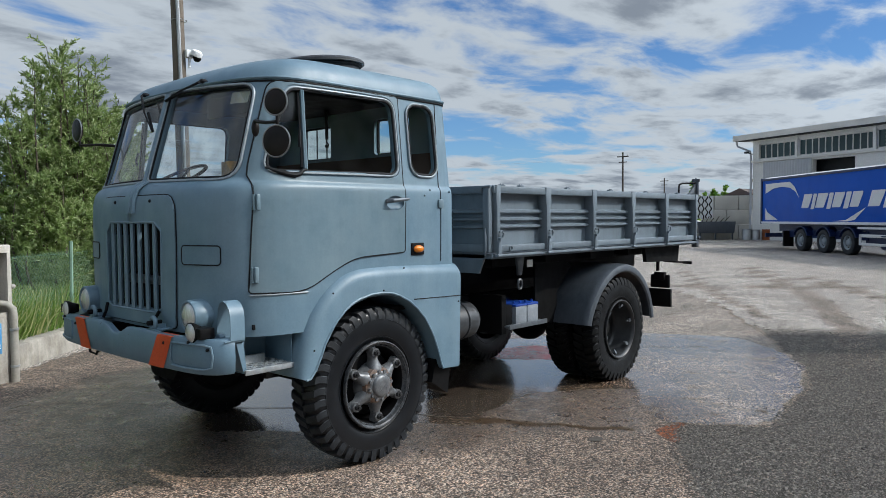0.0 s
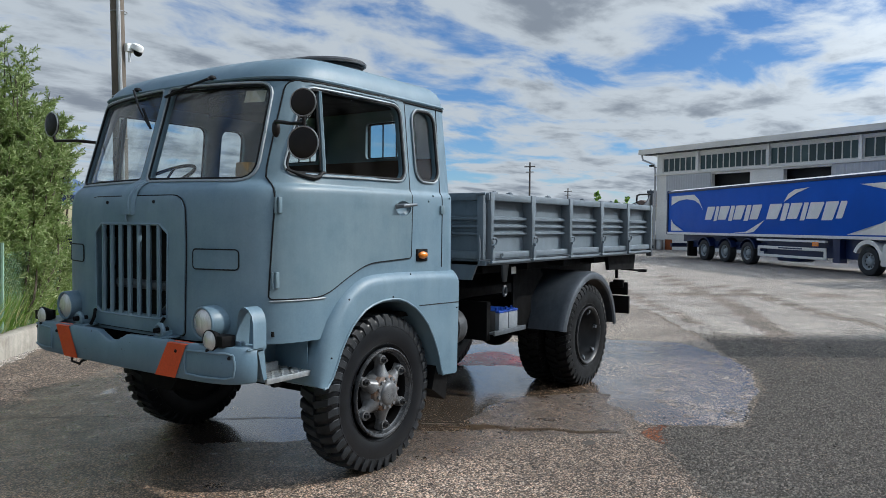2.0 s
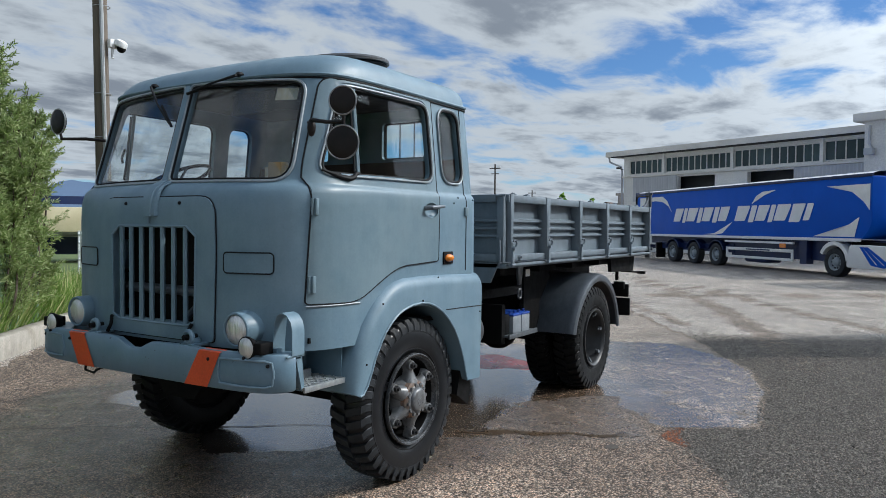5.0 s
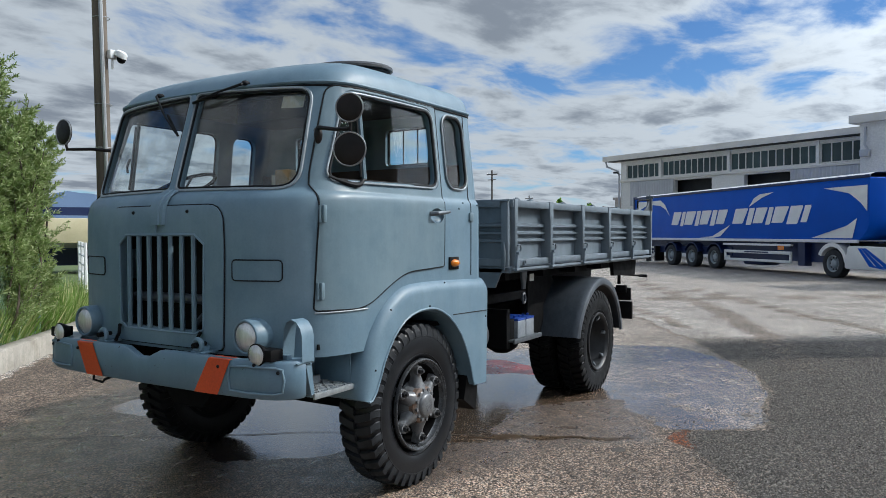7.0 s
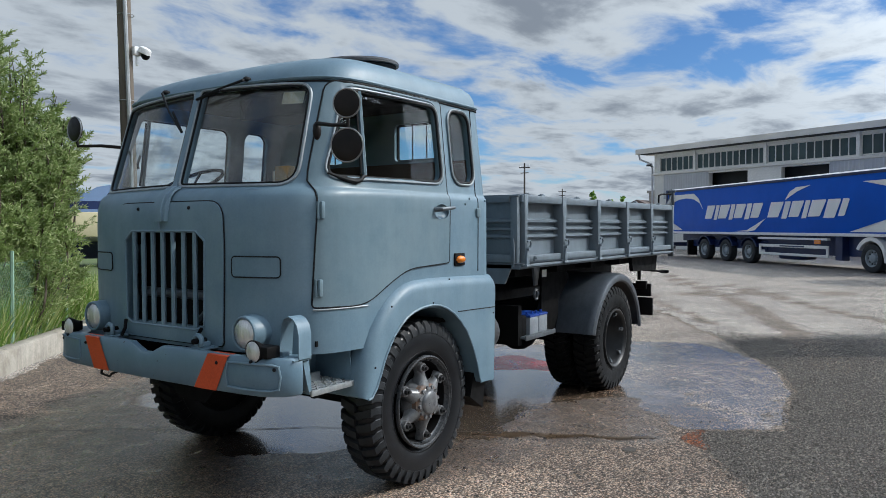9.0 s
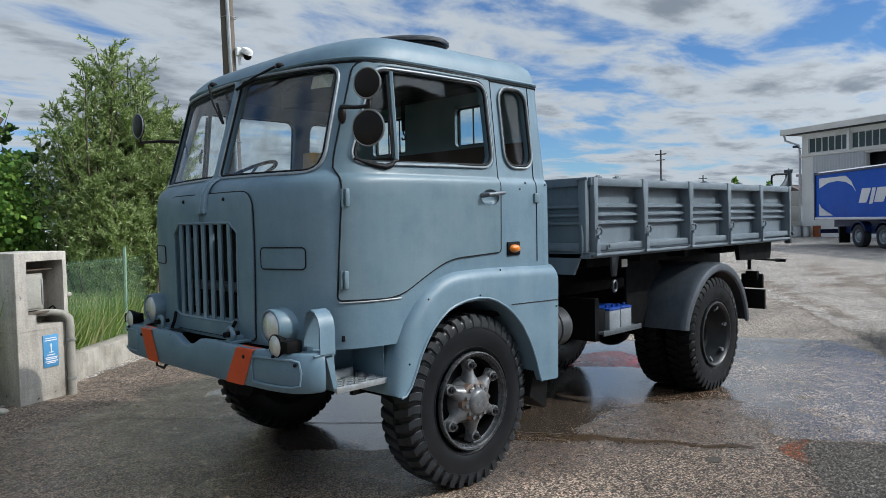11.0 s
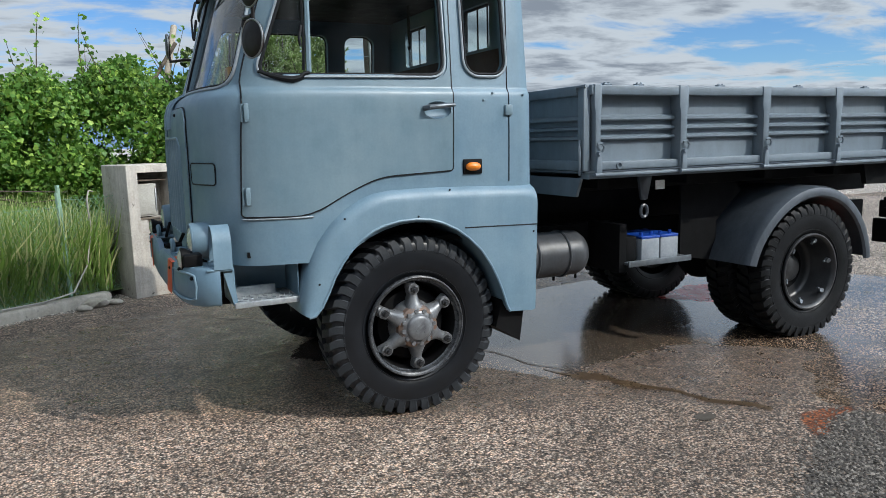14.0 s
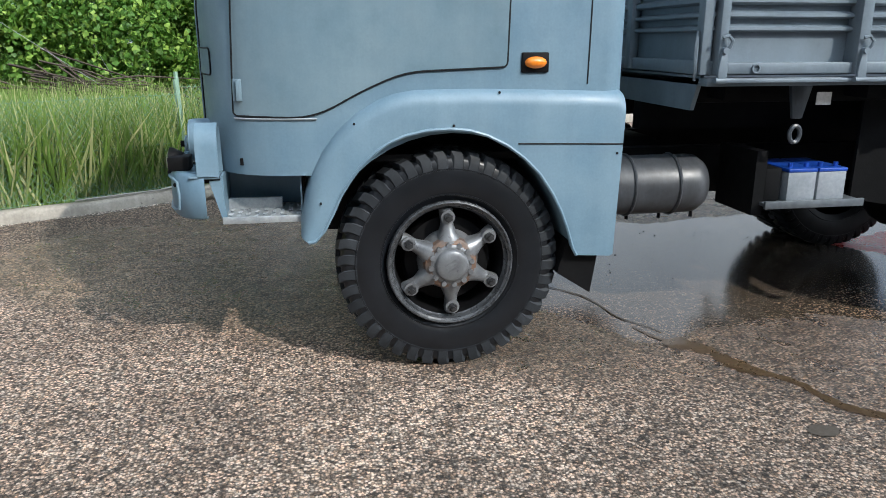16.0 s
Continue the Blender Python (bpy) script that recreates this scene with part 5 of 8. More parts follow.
# front wings over the wheels
WING = [(-0.66, 0.665), (-0.658, 0.74), (-0.63, 0.86), (-0.60, 0.945), (-0.555, 1.035), (-0.49, 1.12), (-0.41, 1.195), (-0.32, 1.25), (-0.25, 1.276), (-0.168, 1.290), (0.0, 1.294),
        (0.15, 1.293), (0.45, 1.285), (0.755, 1.275), (0.772, 1.26), (0.768, 1.1), (0.750, 0.534), (0.735, 0.525), (0.575, 0.535), (0.555, 0.57), (0.523, 0.67), (0.49, 0.75), (0.451, 0.825), (0.39, 0.915),
        (0.313, 0.99), (0.235, 1.047), (0.147, 1.09), (0.07, 1.113), (-0.014, 1.121), (-0.11, 1.117), (-0.203, 1.098), (-0.27, 1.072), (-0.328, 1.035), (-0.39, 0.982), (-0.439, 0.92), (-0.485, 0.85),
        (-0.521, 0.773), (-0.56, 0.70), (-0.60, 0.655), (-0.63, 0.65)]


def wing_bm():
    b = bmesh.new()
    lo = [b.verts.new((x, -0.012, z)) for x, z in WING]
    hi = [b.verts.new((x, 0.40, z)) for x, z in WING]
    n = len(WING)
    face = b.faces.new(lo)
    b.faces.new(hi[::-1])
    for i in range(n):
        b.faces.new((lo[i], hi[i], hi[(i + 1) % n], lo[(i + 1) % n]))
    bmesh.ops.recalc_face_normals(b, faces=b.faces)
    top = [e for e in face.edges if all(v.co.z > 0.60 or v.co.x < -0.6 for v in e.verts) and min(e.verts, key=lambda v: v.co.z).link_edges]
    outer = []
    for e in face.edges:
        i = {lo.index(v) for v in e.verts}
        if max(i) <= 14:
            outer.append(e)
    inner = [e for e in face.edges if e not in outer]
    bmesh.ops.bevel(b, geom=outer, offset=0.075, segments=6, profile=0.5, affect="EDGES")
    return b


wings = sided("front_wing", wing_bm, PAINT, truck, "rounded grey-blue front wing with a boxed rear part", 45)
for w_, fl in zip(wings, (lambda p: p, mirror_y)):
    part("wing_lip", tube([fl((x, -0.012, z)) for x, z in WING[18:]], 0.008, 6), PAINT, w_)
    part("wing_seam", tube([fl((x, -0.013, z)) for x, z in ((0.285, 1.053), (0.5, 1.048), (0.765, 1.041))], 0.0035, 5), TRIMRUB, w_)
    for x, z in ((-0.42, 1.15), (0.2, 1.27), (0.0, 1.135), (0.74, 1.0), (-0.57, 0.82)):
        part("rivet", ball(fl((x, -0.014 if z < 1.2 else 0.0, z)), 0.006, 6), TRIMRUB, w_)
    fp = prism([(0.50, 0.34 + 0.10), (0.545, 0.60), (0.70, 0.58), (0.665, 0.335)], "y", 0.03, 0.36)
    part("mud_flap", fp if fl((0, 0, 0))[1] == 0 else flip_bm(fp), BLACK, w_, "torn black rubber mud flap")
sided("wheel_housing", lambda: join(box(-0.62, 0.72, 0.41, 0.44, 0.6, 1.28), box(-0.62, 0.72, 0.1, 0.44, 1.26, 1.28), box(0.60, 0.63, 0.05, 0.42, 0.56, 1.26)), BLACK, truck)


# steps between bumper and wing
def step_bm():
    return join(box(-0.975, -0.655, 0.36, 0.38, 0.74, 0.945), box(-0.985, -0.975, 0.10, 0.38, 0.735, 0.93), box(-0.655, -0.648, 0.10, 0.38, 0.735, 0.93), prism([(-1.03, 0.91), (-0.985, 0.735), (-0.965, 0.735), (-0.985, 0.91)], "y", 0.09, 0.11))


def tread_bm():
    b = box(-0.985, -0.645, 0.075, 0.365, 0.738, 0.752, 0.003)
    for i in range(9):
        for j in range(6):
            x, y = -0.955 + i * 0.036, 0.10 + j * 0.043
            d = 0.011 if (i + j) % 2 else -0.011
            merge(b, prism([(x - 0.009, y - d), (x, y - d * 0.2 - 0.004), (x + 0.009, y + d), (x, y + d * 0.2 + 0.004)], "z", 0.75, 0.758))
    return merge(b, box(-0.985, -0.645, 0.070, 0.084, 0.725, 0.756, 0.003), box(-0.975, -0.74, 0.245, 0.265, 0.75, 0.802, 0.003))


for s_ in sided("step", step_bm, PAINT, truck):
    tb = tread_bm()
    part("tread_plate", tb if s_.name == "step" else flip_bm(tb), TREADM, s_, "worn chequer-plate tread")

part("roof_cap", ball((0.63, 0.50, 2.628), 0.03, 10, (1.2, 1.0, 0.55)), BLACK, cab)
for fl in (lambda p: p, mirror_y):
    part("vent_lip", tube([fl((x, side_y(x, z, 0.012), z)) for x, z in ((-0.79, 1.905), (-0.74, 1.884), (-0.68, 1.868), (-0.63, 1.862), (-0.59, 1.872), (-0.57, 1.893), (-0.545, 1.898))], [0.008, 0.012, 0.015, 0.017, 0.014, 0.011, 0.008], 8), TRIMRUB, cab, "sagging black rubber lip")
for w in REARWIN:
    ys = [p[0] for p in w]
    for q in (0.34, 0.68):
        y = min(ys) + (max(ys) - min(ys)) * q
        part("guard_rod", tube([(0.80, y, 2.08), (0.80, y, 2.42)], 0.006, 6), CHASSIS, cab)

# bumper
BPLAN = [(0, -1.245), (0.3, -1.242), (0.6, -1.234), (0.80, -1.222), (0.90, -1.206), (0.97, -1.182), (1.02, -1.145), (1.046, -1.105), (1.055, -1.065), (1.055, -1.048)]


def bump_x(d):
    return interp(abs(d), BPLAN[:7])


def bump_top(d):
    a = abs(d)
    return interp(a, [(0, 0.893), (0.04, 0.897), (0.15, 0.944), (0.3, 0.948), (1.2, 0.94)])


def bumper_bm():
    plan = [(-d, x) for d, x in BPLAN[::-1]] + [(0.04, -1.245), (0.15, -1.244)] + [p for p in BPLAN if p[0] > 0.2]
    plan = sorted([(-d, x) for d, x in BPLAN if d > 0] + [(-0.15, -1.244), (-0.04, -1.245), (0.04, -1.245), (0.15, -1.244)] + [(d, x) for d, x in BPLAN if d > 0.01], key=lambda p: (p[0], p[1] if p[0] < 0 else 0))
    left = [(-d, x) for d, x in BPLAN[::-1] if d > 0.2]
    mid = [(-0.15, -1.244), (-0.04, -1.245), (0.04, -1.245), (0.15, -1.244)]
    plan = left + mid + [(-a, x) for a, x in left[::-1]]
    rings = []
    for i, (d, x) in enumerate(plan):
        a, c = plan[max(i - 1, 0)], plan[min(i + 1, len(plan) - 1)]
        t = Vector((c[0] - a[0], c[1] - a[1])).normalized()
        n = Vector((t.y, -t.x))
        zt, zb = bump_top(d), 0.748
        sec = [(-0.045, zt + 0.002), (-0.012, zt + 0.003), (0.0, zt - 0.01), (0.004, (zt + zb) / 2), (0.0, zb + 0.012), (-0.012, zb), (-0.045, zb), (-0.045, zb + 0.006), (-0.014, zb + 0.008),
               (-0.006, zb + 0.016), (-0.004, (zt + zb) / 2), (-0.006, zt - 0.014), (-0.016, zt - 0.005), (-0.045, zt - 0.005)]
        rings.append([(x + n.y * o, CY + d + n.x * o, z) for o, z in sec])
    return loft(rings)


bumper = part("bumper", bumper_bm(), CHIPPED, truck, "chipped grey-blue steel bumper with two slanted orange stripes", 45)
for top, bot in (((1.767, 1.605), (1.655, 1.487)), ((0.565, 0.415), (0.69, 0.515))):
    def stripe(u, v, top=top, bot=bot):
        y = (top[0] + (top[1] - top[0]) * u) * v + (bot[0] + (bot[1] - bot[0]) * u) * (1 - v)
        d = y - CY
        zt = bump_top(d)
        s = v * 1.12
        if s <= 1:
            return (bump_x(d) - 0.0075, y, 0.752 + (zt - 0.756) * s)
        return (bump_x(d) + (s - 1) * 0.3, y, zt + 0.0055)
    part("orange_stripe", grid_patch(stripe, 4, 9), ORANGE, bumper, "faded orange warning stripe")


for s in (-1, 1):
    def frame_pt(d, z, s=s):
        return (bump_x(d) - 0.006, CY + s * (d + (0.004 if d > 0.96 else 0)), z)
    loop = [(0.70, 0.785), (0.80, 0.78), (0.90, 0.78), (0.97, 0.78), (1.0, 0.79), (1.008, 0.85), (1.0, 0.905), (0.97, 0.915), (0.90, 0.915), (0.80, 0.915), (0.70, 0.91), (0.69, 0.85)]
    part("bumper_moulding", tube([frame_pt(d, z) for d, z in loop], 0.0065, 6, loop=True), PAINT, bumper)
    for d, z in ((0.86, 0.925), (0.985, 0.89), (0.62, 0.90)):
        part("bumper_bolt", ball((bump_x(d) - 0.006, CY + s * d, z), 0.010, 8), TRIMRUB, bumper)
    corner = [(CY + s * d, x + 0.02) for d, x in BPLAN[3:9]] + [(CY + s * 1.05, -0.985), (CY + s * 0.98, -0.99), (CY + s * 0.80, -1.10), (CY + s * 0.70, -1.19)]
    part("corner_plate", prism([(x, y) for y, x in corner], "z", 0.936, 0.942), CHIPPED, bumper, "chipped top plate of the bumper corner")
    # tow eyes and brackets behind
    part("bumper_bracket", box(-1.21, -0.9, CY + s * 0.45 - 0.03, CY + s * 0.45 + 0.03, 0.80, 0.90), CHASSIS, bumper)
    te = part("tow_eye", join(tube([(-1.20, CY + s * 0.42 + 0.030 * math.cos(a), 0.992 + 0.030 * math.sin(a)) for a in (2 * math.pi * k / 20 for k in range(20))], 0.014, 8, loop=True),
                              box(-1.215, -1.10, CY + s * 0.42 - 0.045, CY + s * 0.42 + 0.045, 0.943, 0.958, 0.004), box(-1.19, -1.13, CY + s * 0.42 - 0.02, CY + s * 0.42 + 0.02, 0.95, 0.985, 0.006)), CHIPPED, bumper)
    part("bolt", cyl((-1.235, CY + s * 0.42, 0.992), (-1.15, CY + s * 0.42, 0.992), 0.015, 8), CHASSIS, te)
    part("link_chain", tube([(-1.16, CY + s * 0.36, 0.955), (-1.15, CY + s * 0.34, 1.0), (-1.13, CY + s * 0.36, 1.05)], 0.010, 6), CHASSIS, te)

# head lamps, fog lamps, corner guards
for s in (-1, 1):
    c = Vector((-1.125, CY + s * 0.712, 1.047))
    m_ = Matrix.Translation(c) @ pose(0, 0, 0, 0, -90, 0)
    body = lathe([(0.098, -0.16), (0.096, -0.06), (0.095, 0.0), (0.091, 0.012), (0.084, 0.004)], 32, m_)
    hl = part("headlamp", body, PAINT, truck, "round headlamp in a grey-blue painted bowl")
    part("rim", tube([m_ @ Vector((0.086 * math.cos(t), 0.086 * math.sin(t), 0.010)) for t in (2 * math.pi * k / 32 for k in range(32))], 0.007, 8, loop=True), PAINT, hl)
    part("lens", lathe([(0, 0.030), (0.035, 0.027), (0.062, 0.018), (0.078, 0.008), (0.083, 0.002)], 32, m_), LENS, hl, "fluted headlamp glass")
    c2 = Vector((-1.205, CY + s * 0.865, 0.975))
    m2 = Matrix.Translation(c2) @ pose(0, 0, 0, 0, -90, 0)
    fg = part("fog_lamp", join(lathe([(0, -0.06), (0.036, -0.055), (0.058, -0.01), (0.060, 0.002), (0.054, 0.006)], 24, m2), box(c2.x + 0.0, c2.x + 0.09, c2.y + s * 0.05 - 0.05, c2.y + s * 0.05 + 0.05, 0.945, 1.005, 0.006)),
              BLACK, bumper, "small round fog lamp on a black bracket")
    part("lens", lathe([(0, 0.022), (0.03, 0.018), (0.054, 0.004)], 24, m2), LENS, fg)
    y0 = CY + s * 1.056
    prof = [(0.0, 0.925), (0.0, 1.06), (0.012, 1.105), (0.04, 1.138), (0.075, 1.15), (0.105, 1.138), (0.125, 1.10), (0.135, 1.0), (0.14, 0.925)]
    rings = [[(-1.075, y0 - s * a, z), (-0.985, y0 - s * a, z), (-0.985, y0 - s * (a + 0.004), z - 0.004), (-1.075, y0 - s * (a + 0.004), z - 0.004)] for a, z in prof]
    if s > 0:
        continue
    part("lamp_guard", loft(rings), PAINT, bumper, "bent steel lamp guard")
    part("guard_foot", join(box(-1.11, -0.99, min(y0, y0 - s * 0.17), max(y0, y0 - s * 0.17), 0.925, 0.934, 0.002), box(-1.09, -1.05, y0 - s * 0.11 - 0.02, y0 - s * 0.11 + 0.02, 0.93, 0.965, 0.005)), PAINT, bumper)
part("brake_hose", tube([(-1.15, 1.72, 0.76), (-1.17, 1.70, 0.70), (-1.15, 1.64, 0.685), (-1.16, 1.60, 0.71), (-1.14, 1.55, 0.73)], 0.008, 6), TRIMRUB, bumper)


# wheels
def tyre_prof(w):
    half = [(0.275, 0.36), (0.292, 0.405), (0.312, 0.452), (0.338, 0.486), (0.365, 0.502), (0.392, 0.505), (0.418, 0.497), (0.442, 0.482), (0.465, 0.46), (0.485, 0.43), (0.492, 0.3)]
    return [(r, -w * q) for r, q in half] + [(0.494, 0)] + [(r, w * q) for r, q in half[::-1]]


def tread_lugs(w, n=40):
    """Heavy bars from the shoulder to the middle, staggered left and right."""
    vs, fs = [], []
    for side in (-1, 1):
        for k in range(n):
            a0 = 2 * math.pi * (k + (0.5 if side > 0 else 0)) / n
            hw = 2 * math.pi / n * 0.30
            base = len(vs)
            for y, r0, r1, sk in ((0.478, 0.425, 0.452, 0.0), (0.45, 0.46, 0.487, 0.0), (0.41, 0.48, 0.509, 0.02), (0.20, 0.485, 0.515, 0.05), (0.02, 0.485, 0.515, 0.07)):
                for r, q in ((r0, 1.15), (r1, 0.9)):
                    for sg in (-1, 1):
                        a = a0 + sg * hw * q + sk * 1.2
                        vs.append((r * math.cos(a), r * math.sin(a), side * y * w * (1.04 if y > 0.4 else 1.0)))
            for j in range(4):
                o = base + j * 4
                fs += [(o, o + 4, o + 6, o + 2), (o + 1, o + 3, o + 7, o + 5), (o + 2, o + 6, o + 7, o + 3)]
            fs += [(base, base + 2, base + 3, base + 1), (base + 16, base + 17, base + 19, base + 18)]
    b = bmesh.new()
    bv = [b.verts.new(v) for v in vs]
    for f in fs:
        b.faces.new([bv[i] for i in f])
    return b


SPIN = pose(0, 0, 0, 90, 0, 0)


def tyre(parent, y, w, axle, tread=RUBBER, wall=SIDEWALL):
    """A tyre with its outer side towards the camera at y."""
    m = Matrix.Translation((axle[0], y + w / 2, axle[1])) @ SPIN
    t = part("tyre", lathe(tyre_prof(w), 64, m), wall, parent, "black rubber tyre", 60)
    part("tread", moved(tread_lugs(w), m), tread, t, "deep block tread", 30)
    for r in (0.318, 0.432):
        for side in (-1, 1):
            part("sidewall_rib", tube([m @ Vector((r * math.cos(a), r * math.sin(a), side * w * (0.462 if r < 0.35 else 0.489))) for a in (2 * math.pi * k / 48 for k in range(48))], 0.004, 5, loop=True), wall, t)


def front_wheel(far):
    e = new("front_wheel", None)
    e.parent = truck
    y, w = 0.055, 0.27
    ax = (0.0, 0.507)
    # far tyre in the blacker rubber, its shade put into the colour
    tyre(e, y, w, ax, *((BLACKRUB, BLACKRUB) if far else ()))
    m = Matrix.Translation((ax[0], y, ax[1])) @ SPIN    # local z points to the camera
    rim = lathe([(0.292, -0.008), (0.29, 0.006), (0.28, 0.010), (0.268, 0.004), (0.262, -0.02), (0.255, -0.026)], 56, m)
    rm = part("rim", rim, RIMP, e, "dark grey steel rim ring")
    # rim's inner barrel in black, the shade of the recess put into its colour
    part("rim_well", lathe([(0.2555, -0.026), (0.248, -0.05), (0.243, -0.10), (0.24, -0.22)], 56, m), BLACK, rm)
    part("clamp_ring", tube([m @ Vector((0.283 * math.cos(a), 0.283 * math.sin(a), 0.008)) for a in (2 * math.pi * k / 56 for k in range(56))], 0.006, 8, loop=True), RIMP, rm)
    sd = part("spider", lathe([(0.145, -0.085), (0.140, -0.062), (0.132, -0.036), (0.122, -0.010), (0.110, 0.012), (0.098, 0.022), (0.0, 0.022)], 40, m), GRAPH, e, "cast six-spoke wheel spider, worn silver grey")
    for k in range(6):
        a = radians(93 + 60 * k)
        u, v = Vector((math.cos(a), math.sin(a), 0)), Vector((-math.sin(a), math.cos(a), 0))
        rings = []
        for r, hw, z0, z1 in ((0.06, 0.070, -0.07, 0.030), (0.10, 0.056, -0.07, 0.026), (0.13, 0.043, -0.065, 0.014), (0.155, 0.033, -0.06, 0.004), (0.18, 0.028, -0.055, -0.003), (0.205, 0.029, -0.06, -0.008), (0.225, 0.032, -0.065, -0.012), (0.25, 0.030, -0.07, -0.02)):
            prof = ((-1, z0), (-1, z1 - 0.036), (-0.86, z1 - 0.017), (-0.55, z1 - 0.004), (0, z1), (0.55, z1 - 0.004), (0.86, z1 - 0.017), (1, z1 - 0.036), (1, z0))
            rings.append([u * r + v * (hw * q) + Vector((0, 0, z)) for q, z in prof])
        part("spoke", moved(loft(rings), m), GRAPH, sd, "", 70)
        part("nut_seat", moved(cyl(u * 0.214 + Vector((0, 0, -0.03)), u * 0.214 + Vector((0, 0, -0.003)), 0.032, 18), m), GRAPH, sd)
        nut = join(cyl(u * 0.214 + Vector((0, 0, -0.01)), u * 0.214 + Vector((0, 0, 0.016)), 0.021, 6), cyl(u * 0.214 + Vector((0, 0, 0.01)), u * 0.214 + Vector((0, 0, 0.030)), 0.011, 10))
        part("wheel_nut", moved(nut, m), DARKRIM, sd, "dark wheel nut")
    hub = lathe([(0.096, -0.02), (0.094, 0.026), (0.089, 0.031), (0.076, 0.033), (0.073, 0.045), (0.064, 0.053), (0.035, 0.057), (0, 0.058)], 36, m)
    hb = part("hub", hub, GRAPH, e, "grey hub with a ring of bolts")
    part("hub_flange", lathe([(0.124, -0.012), (0.118, 0.014), (0.108, 0.0215), (0.094, 0.026)], 36, m), RUSTY, hb, "rust-stained hub flange")
    for k in range(12):
        a = radians(30 * k + 8)
        part("hub_bolt", moved(cyl((0.094 * math.cos(a), 0.094 * math.sin(a), 0.004), (0.094 * math.cos(a), 0.094 * math.sin(a), 0.036), 0.012, 10), m), GRAPH, hb)
    part("hub_emblem", moved(join(*[box(-0.03, 0.03, q - 0.004, q + 0.004, 0.055, 0.060) for q in (-0.016, 0, 0.016)]), m @ pose(0, 0, 0, 0, 0, 28)), GRAPH, hb)
    part("brake_drum", lathe([(0, -0.30), (0.2, -0.30), (0.215, -0.12), (0.2, -0.09), (0.1, -0.075), (0, -0.075)], 36, m), BLACK, e)
    # black ring added to stand in for shade inside the wheel
    part("wheel_back", lathe([(0.2, -0.25), (0.285, -0.245), (0.285, -0.235), (0.2, -0.235)], 40, m), BLACK, e)
    if far:
        e.matrix_basis = Matrix.Translation((0, 2 * CY, 0)) @ pose(0, 0, 0, 0, 0, 180)
    return e


front_wheel(False)
front_wheel(True)


def rear_wheel(far):
    e = new("rear_wheel", None)
    e.parent = truck
    ax = (3.24, 0.497)
    tyre(e, 0.03, 0.255, ax, BLACKRUB, BLACKRUB)
    tyre(e, 0.335, 0.255, ax, BLACKRUB, BLACKRUB)
    m = Matrix.Translation((ax[0], 0.03, ax[1])) @ SPIN
    rim = lathe([(0.292, -0.012), (0.29, 0.002), (0.28, 0.004), (0.268, -0.004), (0.258, -0.03), (0.252, -0.19), (0.235, -0.21), (0.21, -0.215), (0.16, -0.215), (0.11, -0.21), (0.10, -0.18), (0.085, -0.17), (0, -0.168)], 48, m)
    # far rim goes black: shade under the truck is put into its colour
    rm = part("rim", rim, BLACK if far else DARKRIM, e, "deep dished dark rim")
    for k in range(6):
        a = radians(75 + 60 * k)
        c = Vector((0.245 * math.cos(a), 0.245 * math.sin(a), 0))
        part("rim_clamp", moved(join(cyl(c + Vector((0, 0, -0.05)), c * 0.95 + Vector((0, 0, -0.02)), 0.018, 8), cyl(c * 0.94 + Vector((0, 0, -0.04)), c * 0.84 + Vector((0, 0, -0.045)), 0.010, 8)), m), WORNST, rm)
    part("brake_drum", lathe([(0, -0.5), (0.22, -0.5), (0.22, -0.22), (0, -0.2)], 24, m), BLACK, e)
    if far:
        e.matrix_basis = Matrix.Translation((2 * ax[0], 2 * CY, 0)) @ pose(0, 0, 0, 0, 0, 180)
    return e


rear_wheel(False)
rear_wheel(True)


# rear wings
def rear_wing_bm():
    rings = []
    for k in range(25):
        a = radians(6 + 163 * k / 24)
        c, s = math.cos(a), math.sin(a)
        r = 0.655
        prof = ((0.004, r - 0.085), (-0.012, r - 0.072), (-0.016, r - 0.04), (-0.006, r - 0.014), (0.02, r - 0.002), (0.06, r), (0.60, r), (0.60, r - 0.01), (0.06, r - 0.01), (0.02, r - 0.016), (0.01, r - 0.05))
        rings.append([(3.24 + q * c * (1.0 if c > 0 else 1.0 - 0.10 * c ** 3), y, 0.49 + q * s) for y, q in prof])
    return loft(rings)


sided("rear_wing", rear_wing_bm, FENDP, truck, "dark grey half-round rear wing")
sided("splash_panel", lambda: prism([(2.25, 0.66), (2.60, 0.60), (2.60, 0.9), (2.85, 1.12), (2.75, 1.2), (2.25, 1.2)], "y", 0.36, 0.38), CHASSIS, truck)

# ---- bed and chassis ----
BX0, BX1, BZ1 = 1.14, 4.90, 1.848
bed = part("bed_floor", join(box(BX0, BX1, -0.01, 2 * CY + 0.01, 1.285, 1.322, 0.004), box(BX0 + 0.02, BX1, -0.032, -0.012, 1.30, 1.318, 0.004), box(BX0 + 0.02, BX1, 2 * CY + 0.012, 2 * CY + 0.032, 1.30, 1.318, 0.004)), BEDP, truck, "slate grey steel bed floor")


def ribbed(length, z0, z1, ribs, depth=0.036):
    """A pressed panel along x with rounded ribs standing out to -y."""
    prof = [(z0, 0.0)]
    for a, c in ribs:
        m_, h = (a + c) / 2, (c - a) / 2
        prof += [(a - 0.002, 0.0), (a, -depth * 0.75), (m_ - h * 0.5, -depth), (m_ + h * 0.5, -depth), (c, -depth * 0.55), (c + 0.006, 0.0)]
    prof += [(z1, 0.0)]
    ring = lambda x: [(x, y, z) for z, y in prof] + [(x, 0.012, z1), (x, 0.012, z0)]
    return loft([ring(0.0), ring(length)])


